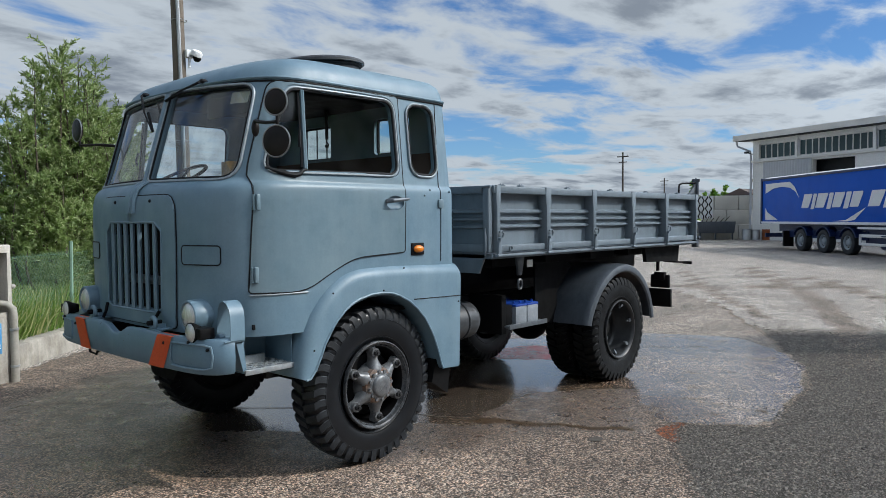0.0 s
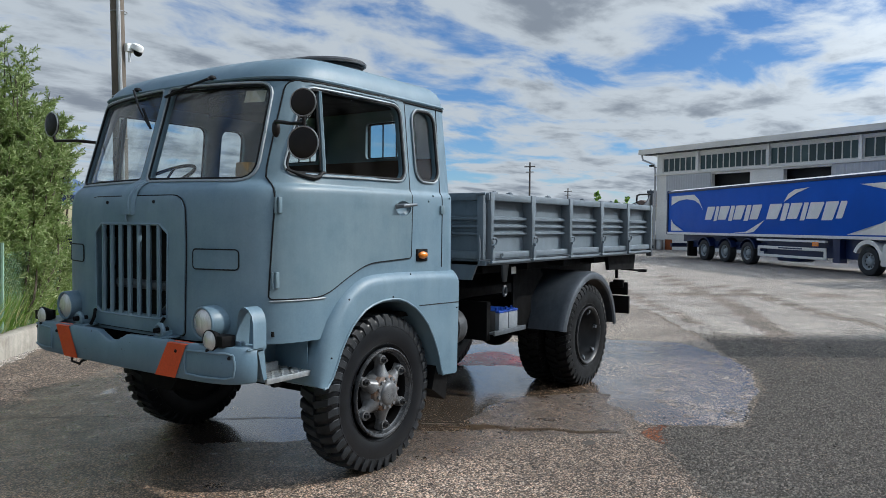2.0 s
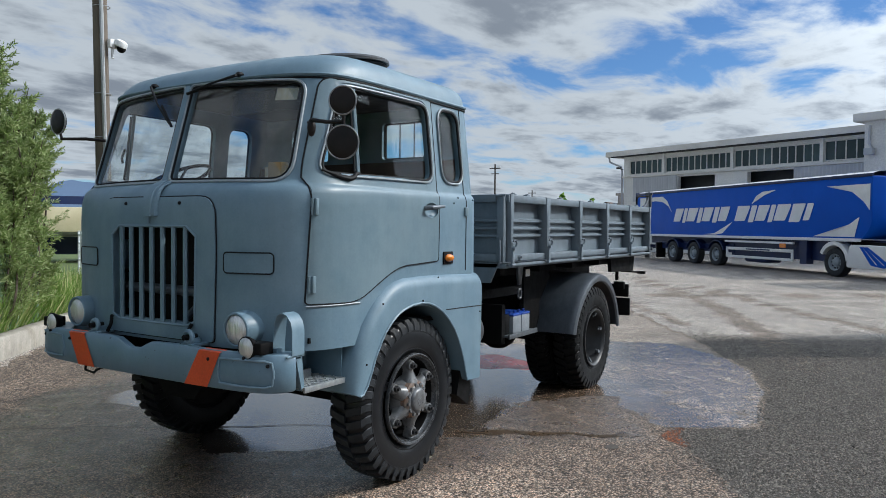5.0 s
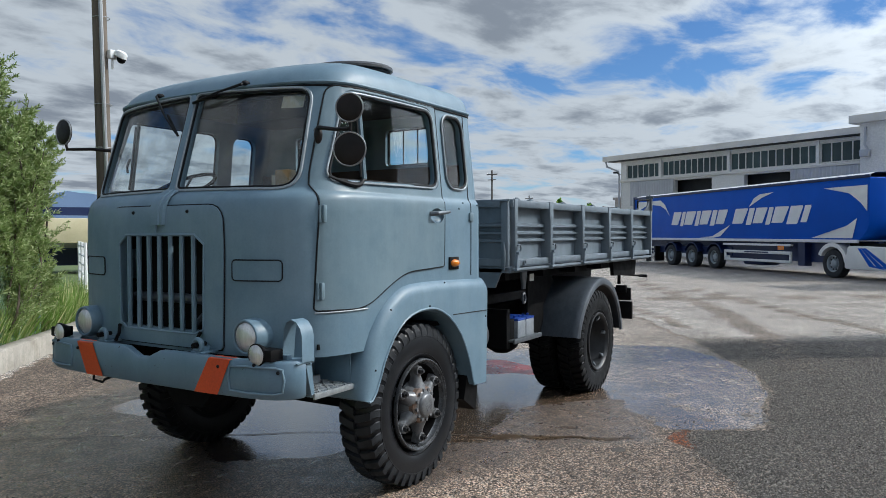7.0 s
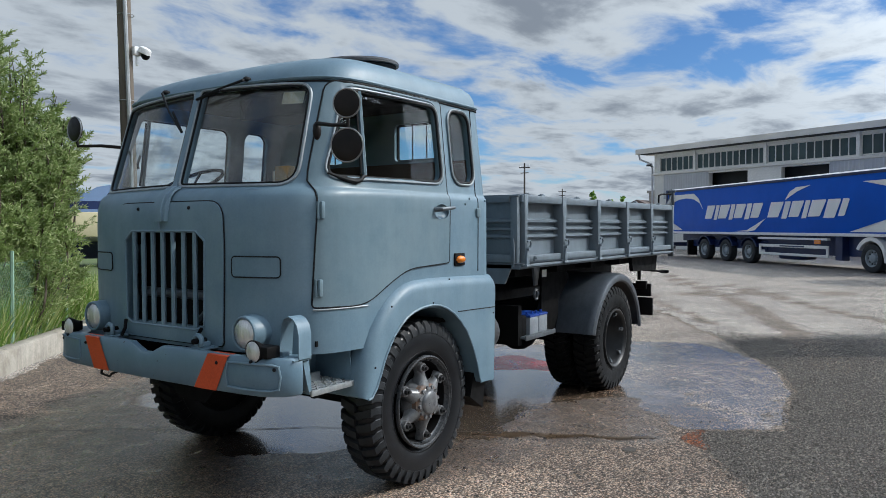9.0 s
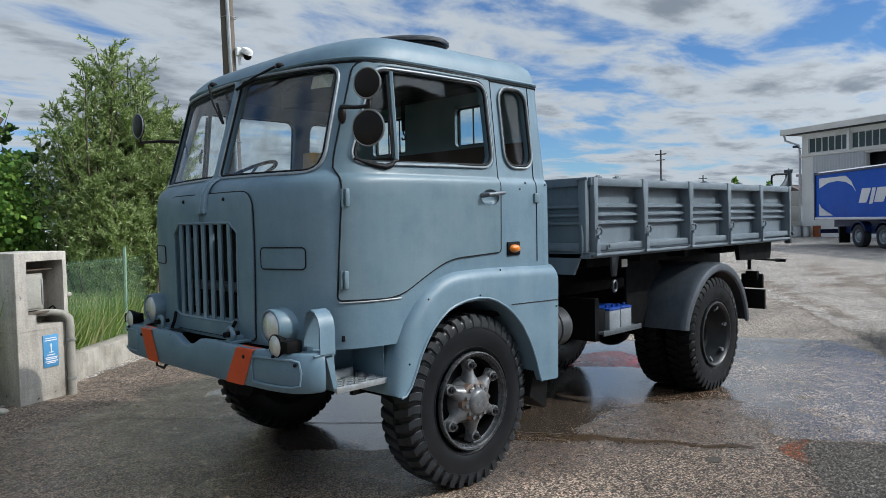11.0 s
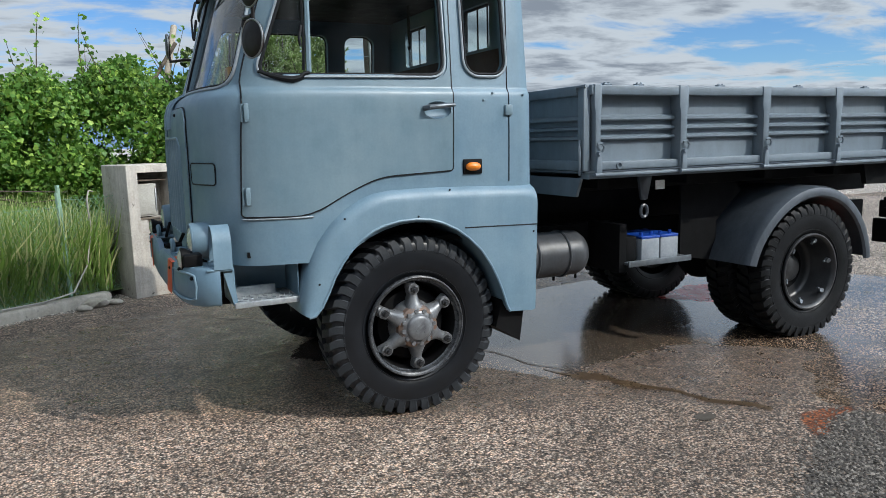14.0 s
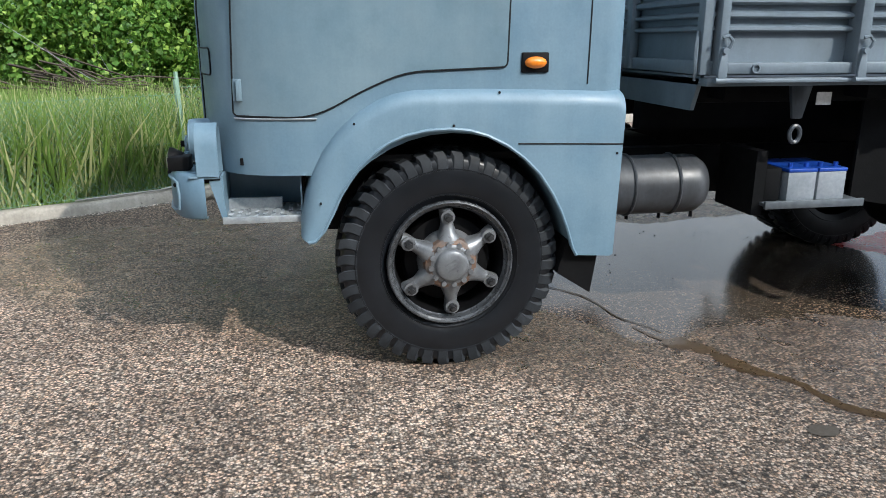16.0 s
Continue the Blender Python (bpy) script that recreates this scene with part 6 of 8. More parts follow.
RIBS = [(1.520, 1.545), (1.578, 1.603), (1.636, 1.668)]
POSTS = [1.868, 2.617, 3.365, 4.11]
POSTS_ALL = [1.185] + POSTS + [4.868]


def side_panel():
    b = moved(ribbed(BX1 - BX0 - 0.03, 1.33, 1.835, RIBS), Matrix.Translation((BX0 + 0.015, 0.044, 0)))
    return b


drops = sided("drop_side", side_panel, BEDP, bed, "slate grey ribbed steel drop side", 40)
for d_, fl in zip(drops, (False, True)):
    F = (lambda b: flip_bm(b)) if fl else (lambda b: b)
    part("top_rail", F(box(BX0, BX1, -0.036, 0.055, 1.790, BZ1, 0.008)), BEDP, d_)
    part("lower_rail", F(box(BX0 + 0.03, BX1, -0.024, 0.055, 1.338, 1.388, 0.006)), BEDP, d_)
    for i, x in enumerate(POSTS_ALL):
        w = 0.038 if 0 < i < 5 else 0.028
        post = prism([(x - w, BZ1 + 0.004), (x - w, 1.72), (x - w * 0.72, 1.69), (x - w * 0.72, 1.335), (x + w * 0.72, 1.335), (x + w * 0.72, 1.69), (x + w, 1.72), (x + w, BZ1 + 0.004)], "y", -0.044, 0.046, 0.005)
        part("stake", F(post), BEDP, d_)
        if i < 5:
            hook = join(tube([(x + 0.004, -0.05, 1.44), (x + 0.02, -0.066, 1.455), (x + 0.026, -0.07, 1.48), (x + 0.008, -0.068, 1.502), (x - 0.018, -0.062, 1.495)], 0.008, 6), cyl((x, -0.03, 1.44), (x, -0.07, 1.44), 0.014, 8))
            part("rope_hook", F(hook), BEDP, d_)
            hg = join(prism(round_poly([(x - 0.02, 1.30), (x + 0.02, 1.30), (x + 0.022, 1.36), (x + 0.01, 1.45), (x - 0.01, 1.45), (x - 0.022, 1.36)], 0.01), "y", -0.060, -0.042, 0.003), cyl((x - 0.03, -0.052, 1.312), (x + 0.03, -0.052, 1.312), 0.013, 10))
            part("side_hinge", F(hg), BEDP, d_)
    for x in (1.28, 1.53, 2.22, 2.97, 3.7, 4.45):
        part("rail_clip", F(join(box(x - 0.03, x + 0.03, -0.015, 0.02, BZ1, BZ1 + 0.012, 0.003), ball((x - 0.015, 0, BZ1 + 0.012), 0.009, 6), ball((x + 0.015, 0, BZ1 + 0.012), 0.009, 6))), BEDP, d_)
    part("tie_ring", F(tube([(1.36 + 0.018 * math.cos(a), -0.03, 1.362 + 0.018 * math.sin(a)) for a in (2 * math.pi * k / 12 for k in range(12))], 0.005, 5, loop=True)), BEDP, d_)

# headboard and tailgate: pressed panels across the bed
for nm, x, sgn in (("headboard", BX0, 1), ("tailgate", BX1, -1)):
    b = moved(ribbed(2 * CY - 0.04, 1.33, 1.835, RIBS), pose(0, 0, 0, 0, 0, -90 if sgn > 0 else 90))
    b = moved(b, Matrix.Translation((x - 0.012 * sgn + (0.03 if sgn > 0 else -0.03), 2 * CY - 0.02 if sgn > 0 else 0.02, 0)))
    hb = part(nm, b, BEDP, bed, "slate grey ribbed end panel")
    xa = x - 0.02 if sgn > 0 else x - 0.03
    part("top_rail", box(xa, xa + 0.05, 0.0, 2 * CY, 1.79, BZ1 + 0.002, 0.006), BEDP, hb)
    part("lower_rail", box(xa, xa + 0.05, 0.0, 2 * CY, 1.335, 1.395, 0.006), BEDP, hb)
    for y in (0.02, 0.78, 1.48, 2 * CY - 0.02):
        part("stake", box(xa - 0.018, xa + 0.03, y - 0.03, y + 0.03, 1.335, BZ1, 0.005), BEDP, hb)
part("lower_skirt", prism([(0.05, 1.33), (0.12, 1.17), (2.14, 1.17), (2.21, 1.33)], "x", BX0 + 0.0, BX0 + 0.02), BEDP, bed)
lv = ([tube([(BX0 - 0.045, 0.02, 1.52), (BX0 - 0.055, 0.01, 1.46), (BX0 - 0.05, 0.012, 1.36), (BX0 - 0.045, 0.02, 1.31)], [0.006, 0.011, 0.010, 0.006], 6), tube([(BX0 - 0.03, 0.06, 1.80), (BX0 - 0.045, 0.05, 1.838), (BX0 - 0.03, -0.02, 1.842)], 0.010, 6)])
for q in lv:
    part("corner_latch", q, BEDP, bed)
pivot = part("tailgate_pivot", prism([(4.66, 1.838), (4.965, 1.838), (4.968, 2.03), (4.945, 2.045), (4.92, 2.0), (4.86, 1.935), (4.78, 1.88)], "y", -0.008, 0.008, 0.003), FENDP, bed, "dark steel tailgate hinge plate")
part("pivot_post", box(4.925, 4.965, -0.03, 0.03, 1.838, 2.02, 0.006), FENDP, pivot)
part("pivot_boss", cyl((4.945, -0.04, 2.015), (4.945, 0.04, 2.015), 0.018, 12), FENDP, pivot)
part("lever", tube([(4.92, 0, 1.985), (4.62, 0.02, 1.972), (4.565, 0.03, 1.955), (4.555, 0.03, 1.92), (4.555, 0.03, 1.84)], 0.011, 6), CHASSIS, bed)
part("hinge_pin", cyl((4.945, -0.05, 1.36), (4.945, 0.05, 1.36), 0.02, 8), FENDP, bed)
part("hinge_plate", box(4.90, 4.965, -0.03, 0.03, 1.25, 1.36, 0.006), FENDP, bed)

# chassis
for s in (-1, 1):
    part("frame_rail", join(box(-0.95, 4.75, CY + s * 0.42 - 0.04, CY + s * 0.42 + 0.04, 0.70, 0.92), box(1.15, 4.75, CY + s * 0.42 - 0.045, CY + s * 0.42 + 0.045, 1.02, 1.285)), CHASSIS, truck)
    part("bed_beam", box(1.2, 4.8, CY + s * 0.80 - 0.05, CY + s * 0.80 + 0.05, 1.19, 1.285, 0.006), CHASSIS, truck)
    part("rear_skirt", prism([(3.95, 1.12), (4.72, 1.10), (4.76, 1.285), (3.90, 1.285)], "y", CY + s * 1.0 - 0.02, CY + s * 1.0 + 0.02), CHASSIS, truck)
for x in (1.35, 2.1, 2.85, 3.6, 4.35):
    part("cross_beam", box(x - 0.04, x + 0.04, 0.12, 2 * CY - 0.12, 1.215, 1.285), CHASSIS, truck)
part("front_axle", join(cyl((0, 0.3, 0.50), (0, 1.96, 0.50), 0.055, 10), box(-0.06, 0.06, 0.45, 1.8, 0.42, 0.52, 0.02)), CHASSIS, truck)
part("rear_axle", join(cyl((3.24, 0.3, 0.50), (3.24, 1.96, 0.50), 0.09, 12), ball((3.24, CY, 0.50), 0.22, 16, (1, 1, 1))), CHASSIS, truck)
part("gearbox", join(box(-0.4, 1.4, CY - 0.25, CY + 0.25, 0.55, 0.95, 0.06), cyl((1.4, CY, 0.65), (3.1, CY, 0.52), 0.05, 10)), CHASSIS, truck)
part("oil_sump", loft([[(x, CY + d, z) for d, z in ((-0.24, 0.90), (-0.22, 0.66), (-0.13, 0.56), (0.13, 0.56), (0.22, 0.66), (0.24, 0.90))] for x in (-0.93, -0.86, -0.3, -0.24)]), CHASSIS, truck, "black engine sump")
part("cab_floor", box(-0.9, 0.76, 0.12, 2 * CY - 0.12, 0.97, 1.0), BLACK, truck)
for s in (-1, 1):
    sp = bmesh.new()
    for k in range(4):
        merge(sp, box(2.55 + 0.1 * k, 3.93 - 0.1 * k, CY + s * 0.5 - 0.04, CY + s * 0.5 + 0.04, 0.68 - 0.022 * k, 0.70 - 0.022 * k))
    part("leaf_spring", sp, CHASSIS, truck)
tank = part("air_tank", moved(lathe([(0, 0), (0.07, 0.008), (0.12, 0.03), (0.148, 0.07), (0.152, 0.10), (0.152, 0.56), (0.14, 0.60), (0, 0.62)], 32), Matrix.Translation((1.42, 0.43, 0.765)) @ pose(0, 0, 0, 0, -90, 0)), TANKP, truck, "dark grey cylindrical air tank")
for x in (0.98, 1.22):
    part("tank_strap", tube([(x, 0.43 + 0.155 * math.cos(a), 0.765 + 0.155 * math.sin(a)) for a in (2 * math.pi * k / 24 for k in range(24))], 0.008, 6, loop=True), TANKP, tank)
for x in (1.0, 1.18, 1.36):
    part("drain_cock", cyl((x, 0.42, 0.62), (x, 0.42, 0.585), 0.009, 6), CHASSIS, tank)
part("battery_tray", join(box(1.64, 2.20, 0.20, 0.62, 0.672, 0.690, 0.003), box(1.64, 2.20, 0.195, 0.21, 0.66, 0.70, 0.003)), WORNST, truck, "steel battery tray")
for x0 in (1.775, 1.945):
    bt = part("battery", box(x0, x0 + 0.158, 0.23, 0.56, 0.692, 0.838, 0.005), BATW, truck, "white battery with a blue lid")
    part("lid", box(x0 - 0.003, x0 + 0.161, 0.227, 0.563, 0.838, 0.858, 0.006), BATB, bt, "blue battery lid")
    for xt in (0.035, 0.125):
        part("terminal", cyl((x0 + xt, 0.28, 0.855), (x0 + xt, 0.28, 0.88), 0.012, 8), BATB, bt)
part("battery_box", join(box(1.60, 1.66, 0.25, 0.6, 0.62, 0.95), box(1.66, 1.75, 0.25, 0.55, 0.69, 0.86, 0.01)), CHASSIS, truck)
hk = join(prism([(1.66, 1.285), (1.78, 1.285), (1.74, 1.12), (1.69, 1.12)], "y", 0.14, 0.16, 0.003), tube([(1.715 + 0.028 * math.cos(a), 0.145, 1.045 + 0.04 * math.sin(a)) for a in (2 * math.pi * k / 14 for k in range(14))], 0.011, 6, loop=True))
part("shackle", hk, FENDP, truck)
part("white_tag", box(1.795, 1.872, 0.125, 0.13, 1.185, 1.245), WHITE, truck)
part("fuel_tank", box(0.9, 1.55, 1.6, 2.1, 0.55, 0.95, 0.05), CHASSIS, truck)
lb = join(box(4.40, 4.44, 0.05, 0.34, 0.60, 0.80, 0.006), box(4.38, 4.42, 0.06, 0.28, 0.815, 0.96, 0.01), cyl((4.40, 0.2, 1.0), (4.40, 0.2, 1.15), 0.02, 8), box(4.34, 4.40, 0.10, 0.22, 0.90, 0.99, 0.008))
part("rear_lamp_board", lb, BLACK, truck, "black rear lamp board with number plate holder")
part("tow_bar", join(cyl((4.55, 0.2, 1.10), (4.85, 0.05, 1.075), 0.012, 6), cyl((4.84, 0.0, 1.075), (4.84, 0.1, 1.075), 0.018, 8)), CHASSIS, truck)

# ---- inside the cab ----
part("dashboard", loft([[(x, CY + d, z) for x, z in ((-0.90, 1.70), (-0.86, 1.80), (-0.72, 1.79), (-0.66, 1.70), (-0.70, 1.5), (-0.90, 1.5))] for d in (-0.88, 0.88)]), INTERIOR, cab)
WC = Vector((-0.53, 1.66, 1.905))
wm = Matrix.Translation(WC) @ pose(0, 0, 0, 0, -28, 0)
sw = part("steering_wheel", tube([wm @ Vector((0.235 * math.cos(a), 0.235 * math.sin(a), 0)) for a in (2 * math.pi * k / 36 for k in range(36))], 0.013, 8, loop=True), BLACK, cab, "thin black steering wheel")
for a in (0.5, 2.6, 4.7):
    part("spoke", tube([wm @ Vector((0, 0, -0.03)), wm @ Vector((0.23 * math.cos(a), 0.23 * math.sin(a), 0))], 0.009, 6), BLACK, sw)
part("column", tube([wm @ Vector((0, 0, 0)), wm @ Vector((-0.12, 0, -0.7))], 0.025, 8), BLACK, sw)
for y in (0.42, 1.30):
    st = part("seat", join(box(-0.15, 0.36, y, y + 0.52, 1.25, 1.42, 0.04), box(0.36, 0.50, y, y + 0.52, 1.38, 1.92, 0.05)), LEATHER, cab, "brown seat")
part("engine_cover", box(-0.85, 0.35, 0.93, 1.33, 1.0, 1.52, 0.08), INTERIOR, cab)
part("sun_visor", box(-0.66, -0.64, 0.30, 0.98, 2.27, 2.40, 0.005), INTERIOR, cab)
part("paper_sticker", grid_patch(lambda u, v: (front_x(-0.80 + 0.13 * u, 2.30 + 0.07 * v, -0.024), CY - 0.80 + 0.13 * u, 2.30 + 0.07 * v), 2, 1), CARD, cab)
part("cardboard_box", box(-0.90, -0.84, 0.325, 0.425, 1.79, 1.945, 0.004), BOXB, cab, "small brown cardboard box on the dashboard")
part("paper_card", box(-0.80, -0.795, 0.36, 0.55, 1.81, 1.93), CARD, cab)
part("roof_lining", grid_patch(lambda u, v: (-0.6 + 1.3 * u, 0.25 + 1.76 * v, 2.47), 2, 2), INTERIOR, cab)
part("rear_trim", box(0.70, 0.73, 0.12, 2 * CY - 0.12, 1.0, 2.085), LEATHER, cab)

hk = part("hook_strap", box(0.478, 0.483, 1.12, 1.155, 2.235, 2.46), BLACK, cab, "black strap with a steel hook")
part("hook", tube([(0.48, 1.138, 2.24), (0.48, 1.138, 2.215), (0.48, 1.118, 2.195), (0.48, 1.126, 2.172), (0.48, 1.148, 2.172), (0.48, 1.156, 2.19)], 0.006, 6), BLACK, hk)

# ---- plants ----
def leaf_mesh(name, pos, axis, side, shape, material, parent=None, label=""):
    """Many small leaves in one mesh: each leaf an outline of (along, across) points."""
    n, k = len(pos), len(shape)
    sh = np.array(shape)
    nrm = np.cross(axis, side)
    v = pos[:, None, :] + axis[:, None, :] * sh[None, :, 0:1] + side[:, None, :] * sh[None, :, 1:2] + nrm[:, None, :] * sh[None, :, 2:3]
    me = bpy.data.meshes.new(name)
    me.vertices.add(n * k)
    me.vertices.foreach_set("co", v.reshape(-1))
    me.loops.add(n * k)
    me.loops.foreach_set("vertex_index", np.arange(n * k))
    me.polygons.add(n)
    me.polygons.foreach_set("loop_start", np.arange(n) * k)
    me.polygons.foreach_set("loop_total", np.full(n, k))
    me.update()
    me.validate()
    return link(name, me, material, parent, label, 0)


def unit(a):
    return a / np.maximum(np.linalg.norm(a, axis=1, keepdims=True), 1e-9)


def frames_for(rng, d, spread):
    a = unit(d + rng.normal(0, spread, d.shape))
    r = rng.normal(0, 1, d.shape)
    s = unit(r - a * np.sum(a * r, axis=1, keepdims=True))
    return a, s


LEAF_LONG = [(0, 0, 0), (0.3, 0.5, 0.05), (0.7, 0.42, 0.02), (1, 0, -0.08), (0.7, -0.42, 0.02), (0.3, -0.5, 0.05)]
LEAF_VINE = [(0, 0, 0), (-0.05, 0.34, 0.05), (0.34, 0.58, 0.0), (0.55, 0.34, 0.05), (1.0, 0.0, -0.08), (0.55, -0.34, 0.05), (0.34, -0.58, 0.0), (-0.05, -0.34, 0.05)]


def shrub(name, label, base, rad, height, stems, twigs, per, leaf, width, material, seed, droop=0.2, shape=LEAF_LONG, category="shrub", low=0.08):
    """Upright shoots from a clump, each with side twigs full of leaves."""
    rng = np.random.default_rng(seed)
    bm = bmesh.new()
    P, D = [], []
    for s in range(stems):
        a, q = rng.uniform(0, 2 * np.pi), np.sqrt(rng.uniform(0, 1))
        b0 = np.array([base[0] + 0.35 * rad[0] * q * np.cos(a), base[1] + 0.35 * rad[1] * q * np.sin(a), base[2]])
        h = height * rng.uniform(0.62, 1.0) * (1 - 0.35 * q ** 2)
        tip = np.array([base[0] + rad[0] * q * np.cos(a), base[1] + rad[1] * q * np.sin(a), base[2] + h])
        ts = np.linspace(0, 1, 9)
        bend = rng.normal(0, 0.12, 3)
        pts = np.array([b0 + (tip - b0) * np.array([t ** 1.1, t ** 1.1, t]) + bend * np.sin(np.pi * t) for t in ts])
        merge(bm, tube([tuple(p) for p in pts], [0.03 * (1 - 0.85 * t) for t in ts], 5))
        for k in range(twigs):
            t = rng.uniform(low, 1.0) ** 0.8
            i = min(int(t * 8), 7)
            p = pts[i] + (pts[i + 1] - pts[i]) * (t * 8 - i)
            up = (pts[i + 1] - pts[i]) / np.linalg.norm(pts[i + 1] - pts[i])
            out = np.array([rng.normal(), rng.normal(), 0.25])
            d = up * 0.75 + out / np.linalg.norm(out) * 0.8
            d /= np.linalg.norm(d)
            ln = rng.uniform(0.25, 0.6) * (1.15 - 0.55 * t)
            u = rng.uniform(0.05, 1, per)
            q_ = p + d * (u * ln)[:, None] - np.array([0, 0, 1]) * (droop * ln * u ** 2)[:, None]
            P.append(q_)
            D.append(np.repeat((d - np.array([0, 0, droop]))[None, :], per, 0))
    P, D = np.concatenate(P), np.concatenate(D)
    ax, sd = frames_for(rng, D, 0.55)
    ln = rng.uniform(0.65, 1.15, len(P))[:, None] * leaf
    ob = tagged(part(name, bm, BARK), label, category)
    leaf_mesh("leaves", P, ax * ln, sd * ln * (width / leaf), shape, material, ob)
    return ob


shrub("willow_shrub", "tall grey-green willow shrub behind the fence", (0.9, 7.5, 0.15), (0.95, 0.75), 4.0, 74, 42, 38, 0.074, 0.017, WILLOW, 11)
shrub("willow_shrub", "grey-green willow shrub leaning towards the yard", (1.5, 8.0, 0.15), (0.72, 0.6), 4.1, 34, 36, 34, 0.074, 0.016, WILLOW, 12)
shrub("willow_shrub", "grey-green willow shrub behind the pedestal", (0.5, 6.95, 0.15), (0.6, 0.4), 2.3, 32, 34, 36, 0.074, 0.017, WILLOW, 13)
shrub("willow_shrub", "low grey-green willow shoots at the fence", (0.75, 6.95, 0.15), (0.9, 0.35), 1.9, 30, 26, 32, 0.070, 0.015, WILLOW, 15)
shrub("willow_shrub", "low grey-green willow shoots beside the pole", (1.45, 7.6, 0.15), (0.6, 0.35), 1.8, 24, 26, 32, 0.070, 0.015, WILLOW, 16)
shrub("dark_shrub", "dark green leafy shrub in the shade", (0.1, 9.8, 0.1), (0.8, 0.8), 3.2, 22, 26, 20, 0.11, 0.06, DARKLEAF, 14)


def vine_row(seed, a, c, z0, z1, n, thick, label):
    """A trellised vine row: a hedge of large leaves on wires with shoots that rise above it."""
    rng = np.random.default_rng(seed)
    a, c = np.array(a), np.array(c)
    u = np.sort(rng.uniform(0, 1, n))
    L_ = np.linalg.norm(c - a)
    nrm = np.array([-(c - a)[1], (c - a)[0]]) / L_
    w = np.array([noise.noise(Vector((x * L_ * 0.55, seed, 0))) for x in u])
    w2 = np.array([noise.noise(Vector((x * L_ * 1.5, seed, 5))) for x in u])
    top = z1 + 1.15 * w + 0.75 * w2
    bot = z0 + 0.25 * w2
    z = bot + (top - bot) * rng.beta(1.6, 1.3, n)
    f = (z - bot) / np.maximum(top - bot, 0.1)
    th = thick * (0.55 + 0.6 * np.sin(np.pi * np.clip(f, 0, 1))) * (1 + 0.5 * w2)
    off = rng.normal(0, 0.5, n) * th
    P = np.stack([a[0] + (c - a)[0] * u + nrm[0] * off, a[1] + (c - a)[1] * u + nrm[1] * off, z], 1)
    face = np.array([nrm[0], nrm[1], 0]) * np.sign(off)[:, None]
    D = face * 0.7 + np.array([0, 0, -0.55]) + rng.normal(0, 0.35, (n, 3))
    ob = tagged(empty("vine_row", (a[0], a[1], 0)), label, "vine", group="vine rows")
    base = Vector((a[0], a[1], 0))
    bm = bmesh.new()
    k = int(L_ / 1.1)
    for i in range(k + 1):
        p = (c - a) * i / k + rng.normal(0, 0.05, 2)
        part("trunk", tube([(p[0], p[1], 0.0), (p[0] + 0.05, p[1], 0.5), (p[0] - 0.03, p[1] + 0.04, 1.0), (p[0], p[1], z0 + 0.5)], [0.04, 0.035, 0.03, 0.02], 6), BARK, ob)
    S, SD = [], []
    for i in range(int(L_ * 3.4)):
        t = rng.uniform(0, 1)
        p = np.array([*(a + (c - a) * t + nrm * rng.normal(0, thick * 0.35)), z1 - 0.2])
        tip = p + np.array([rng.normal(0, 0.34), rng.normal(0, 0.34), rng.uniform(0.35, 1.0)])
        merge(bm, tube([tuple(p), tuple((p + tip) / 2 + rng.normal(0, 0.04, 3)), tuple(tip)], [0.008, 0.006, 0.003], 4))
        m_ = 22
        q = rng.uniform(0.0, 1, m_) ** 1.5
        S.append(p + (tip - p) * q[:, None] + rng.normal(0, 0.035, (m_, 3)))
        SD.append(rng.normal(0, 1, (m_, 3)) + np.array([0, 0, 0.2]))
    # clumps with dark gaps between them
    gap = np.array([noise.noise(Vector(p) * 1.5) + 0.6 * noise.noise(Vector(p) * 3.7 + Vector((9, 2, seed))) for p in P])
    keep = gap > rng.uniform(-0.42, 0.06, n)
    P, D = P[keep], D[keep]
    P = np.concatenate([P] + S)
    D = np.concatenate([D] + SD)
    ax, sd = frames_for(rng, D, 0.4)
    ln = rng.uniform(0.5, 1.45, len(P))[:, None] * 0.057
    bmesh.ops.translate(bm, verts=bm.verts, vec=-base)
    part("shoots", bm, BARK, ob)["kind"] = "stuff"
    leaf_mesh("leaves", P - np.array([a[0], a[1], 0]), ax * ln, sd * ln, LEAF_VINE, VINE, ob)
    return ob


vine_row(21, (-12.0, 4.6), (-0.15, 8.8), 0.62, 2.7, 205000, 0.95, "trellised grape vines with bright green leaves")
vine_row(22, (-13.0, 8.0), (-1.8, 12.0), 0.5, 2.7, 42000, 0.9, "second row of grape vines further back")
vine_row(23, (-15.5, 11), (-3.0, 15.5), 0.3, 2.6, 26000, 1.0, "third row of grape vines in the distance")


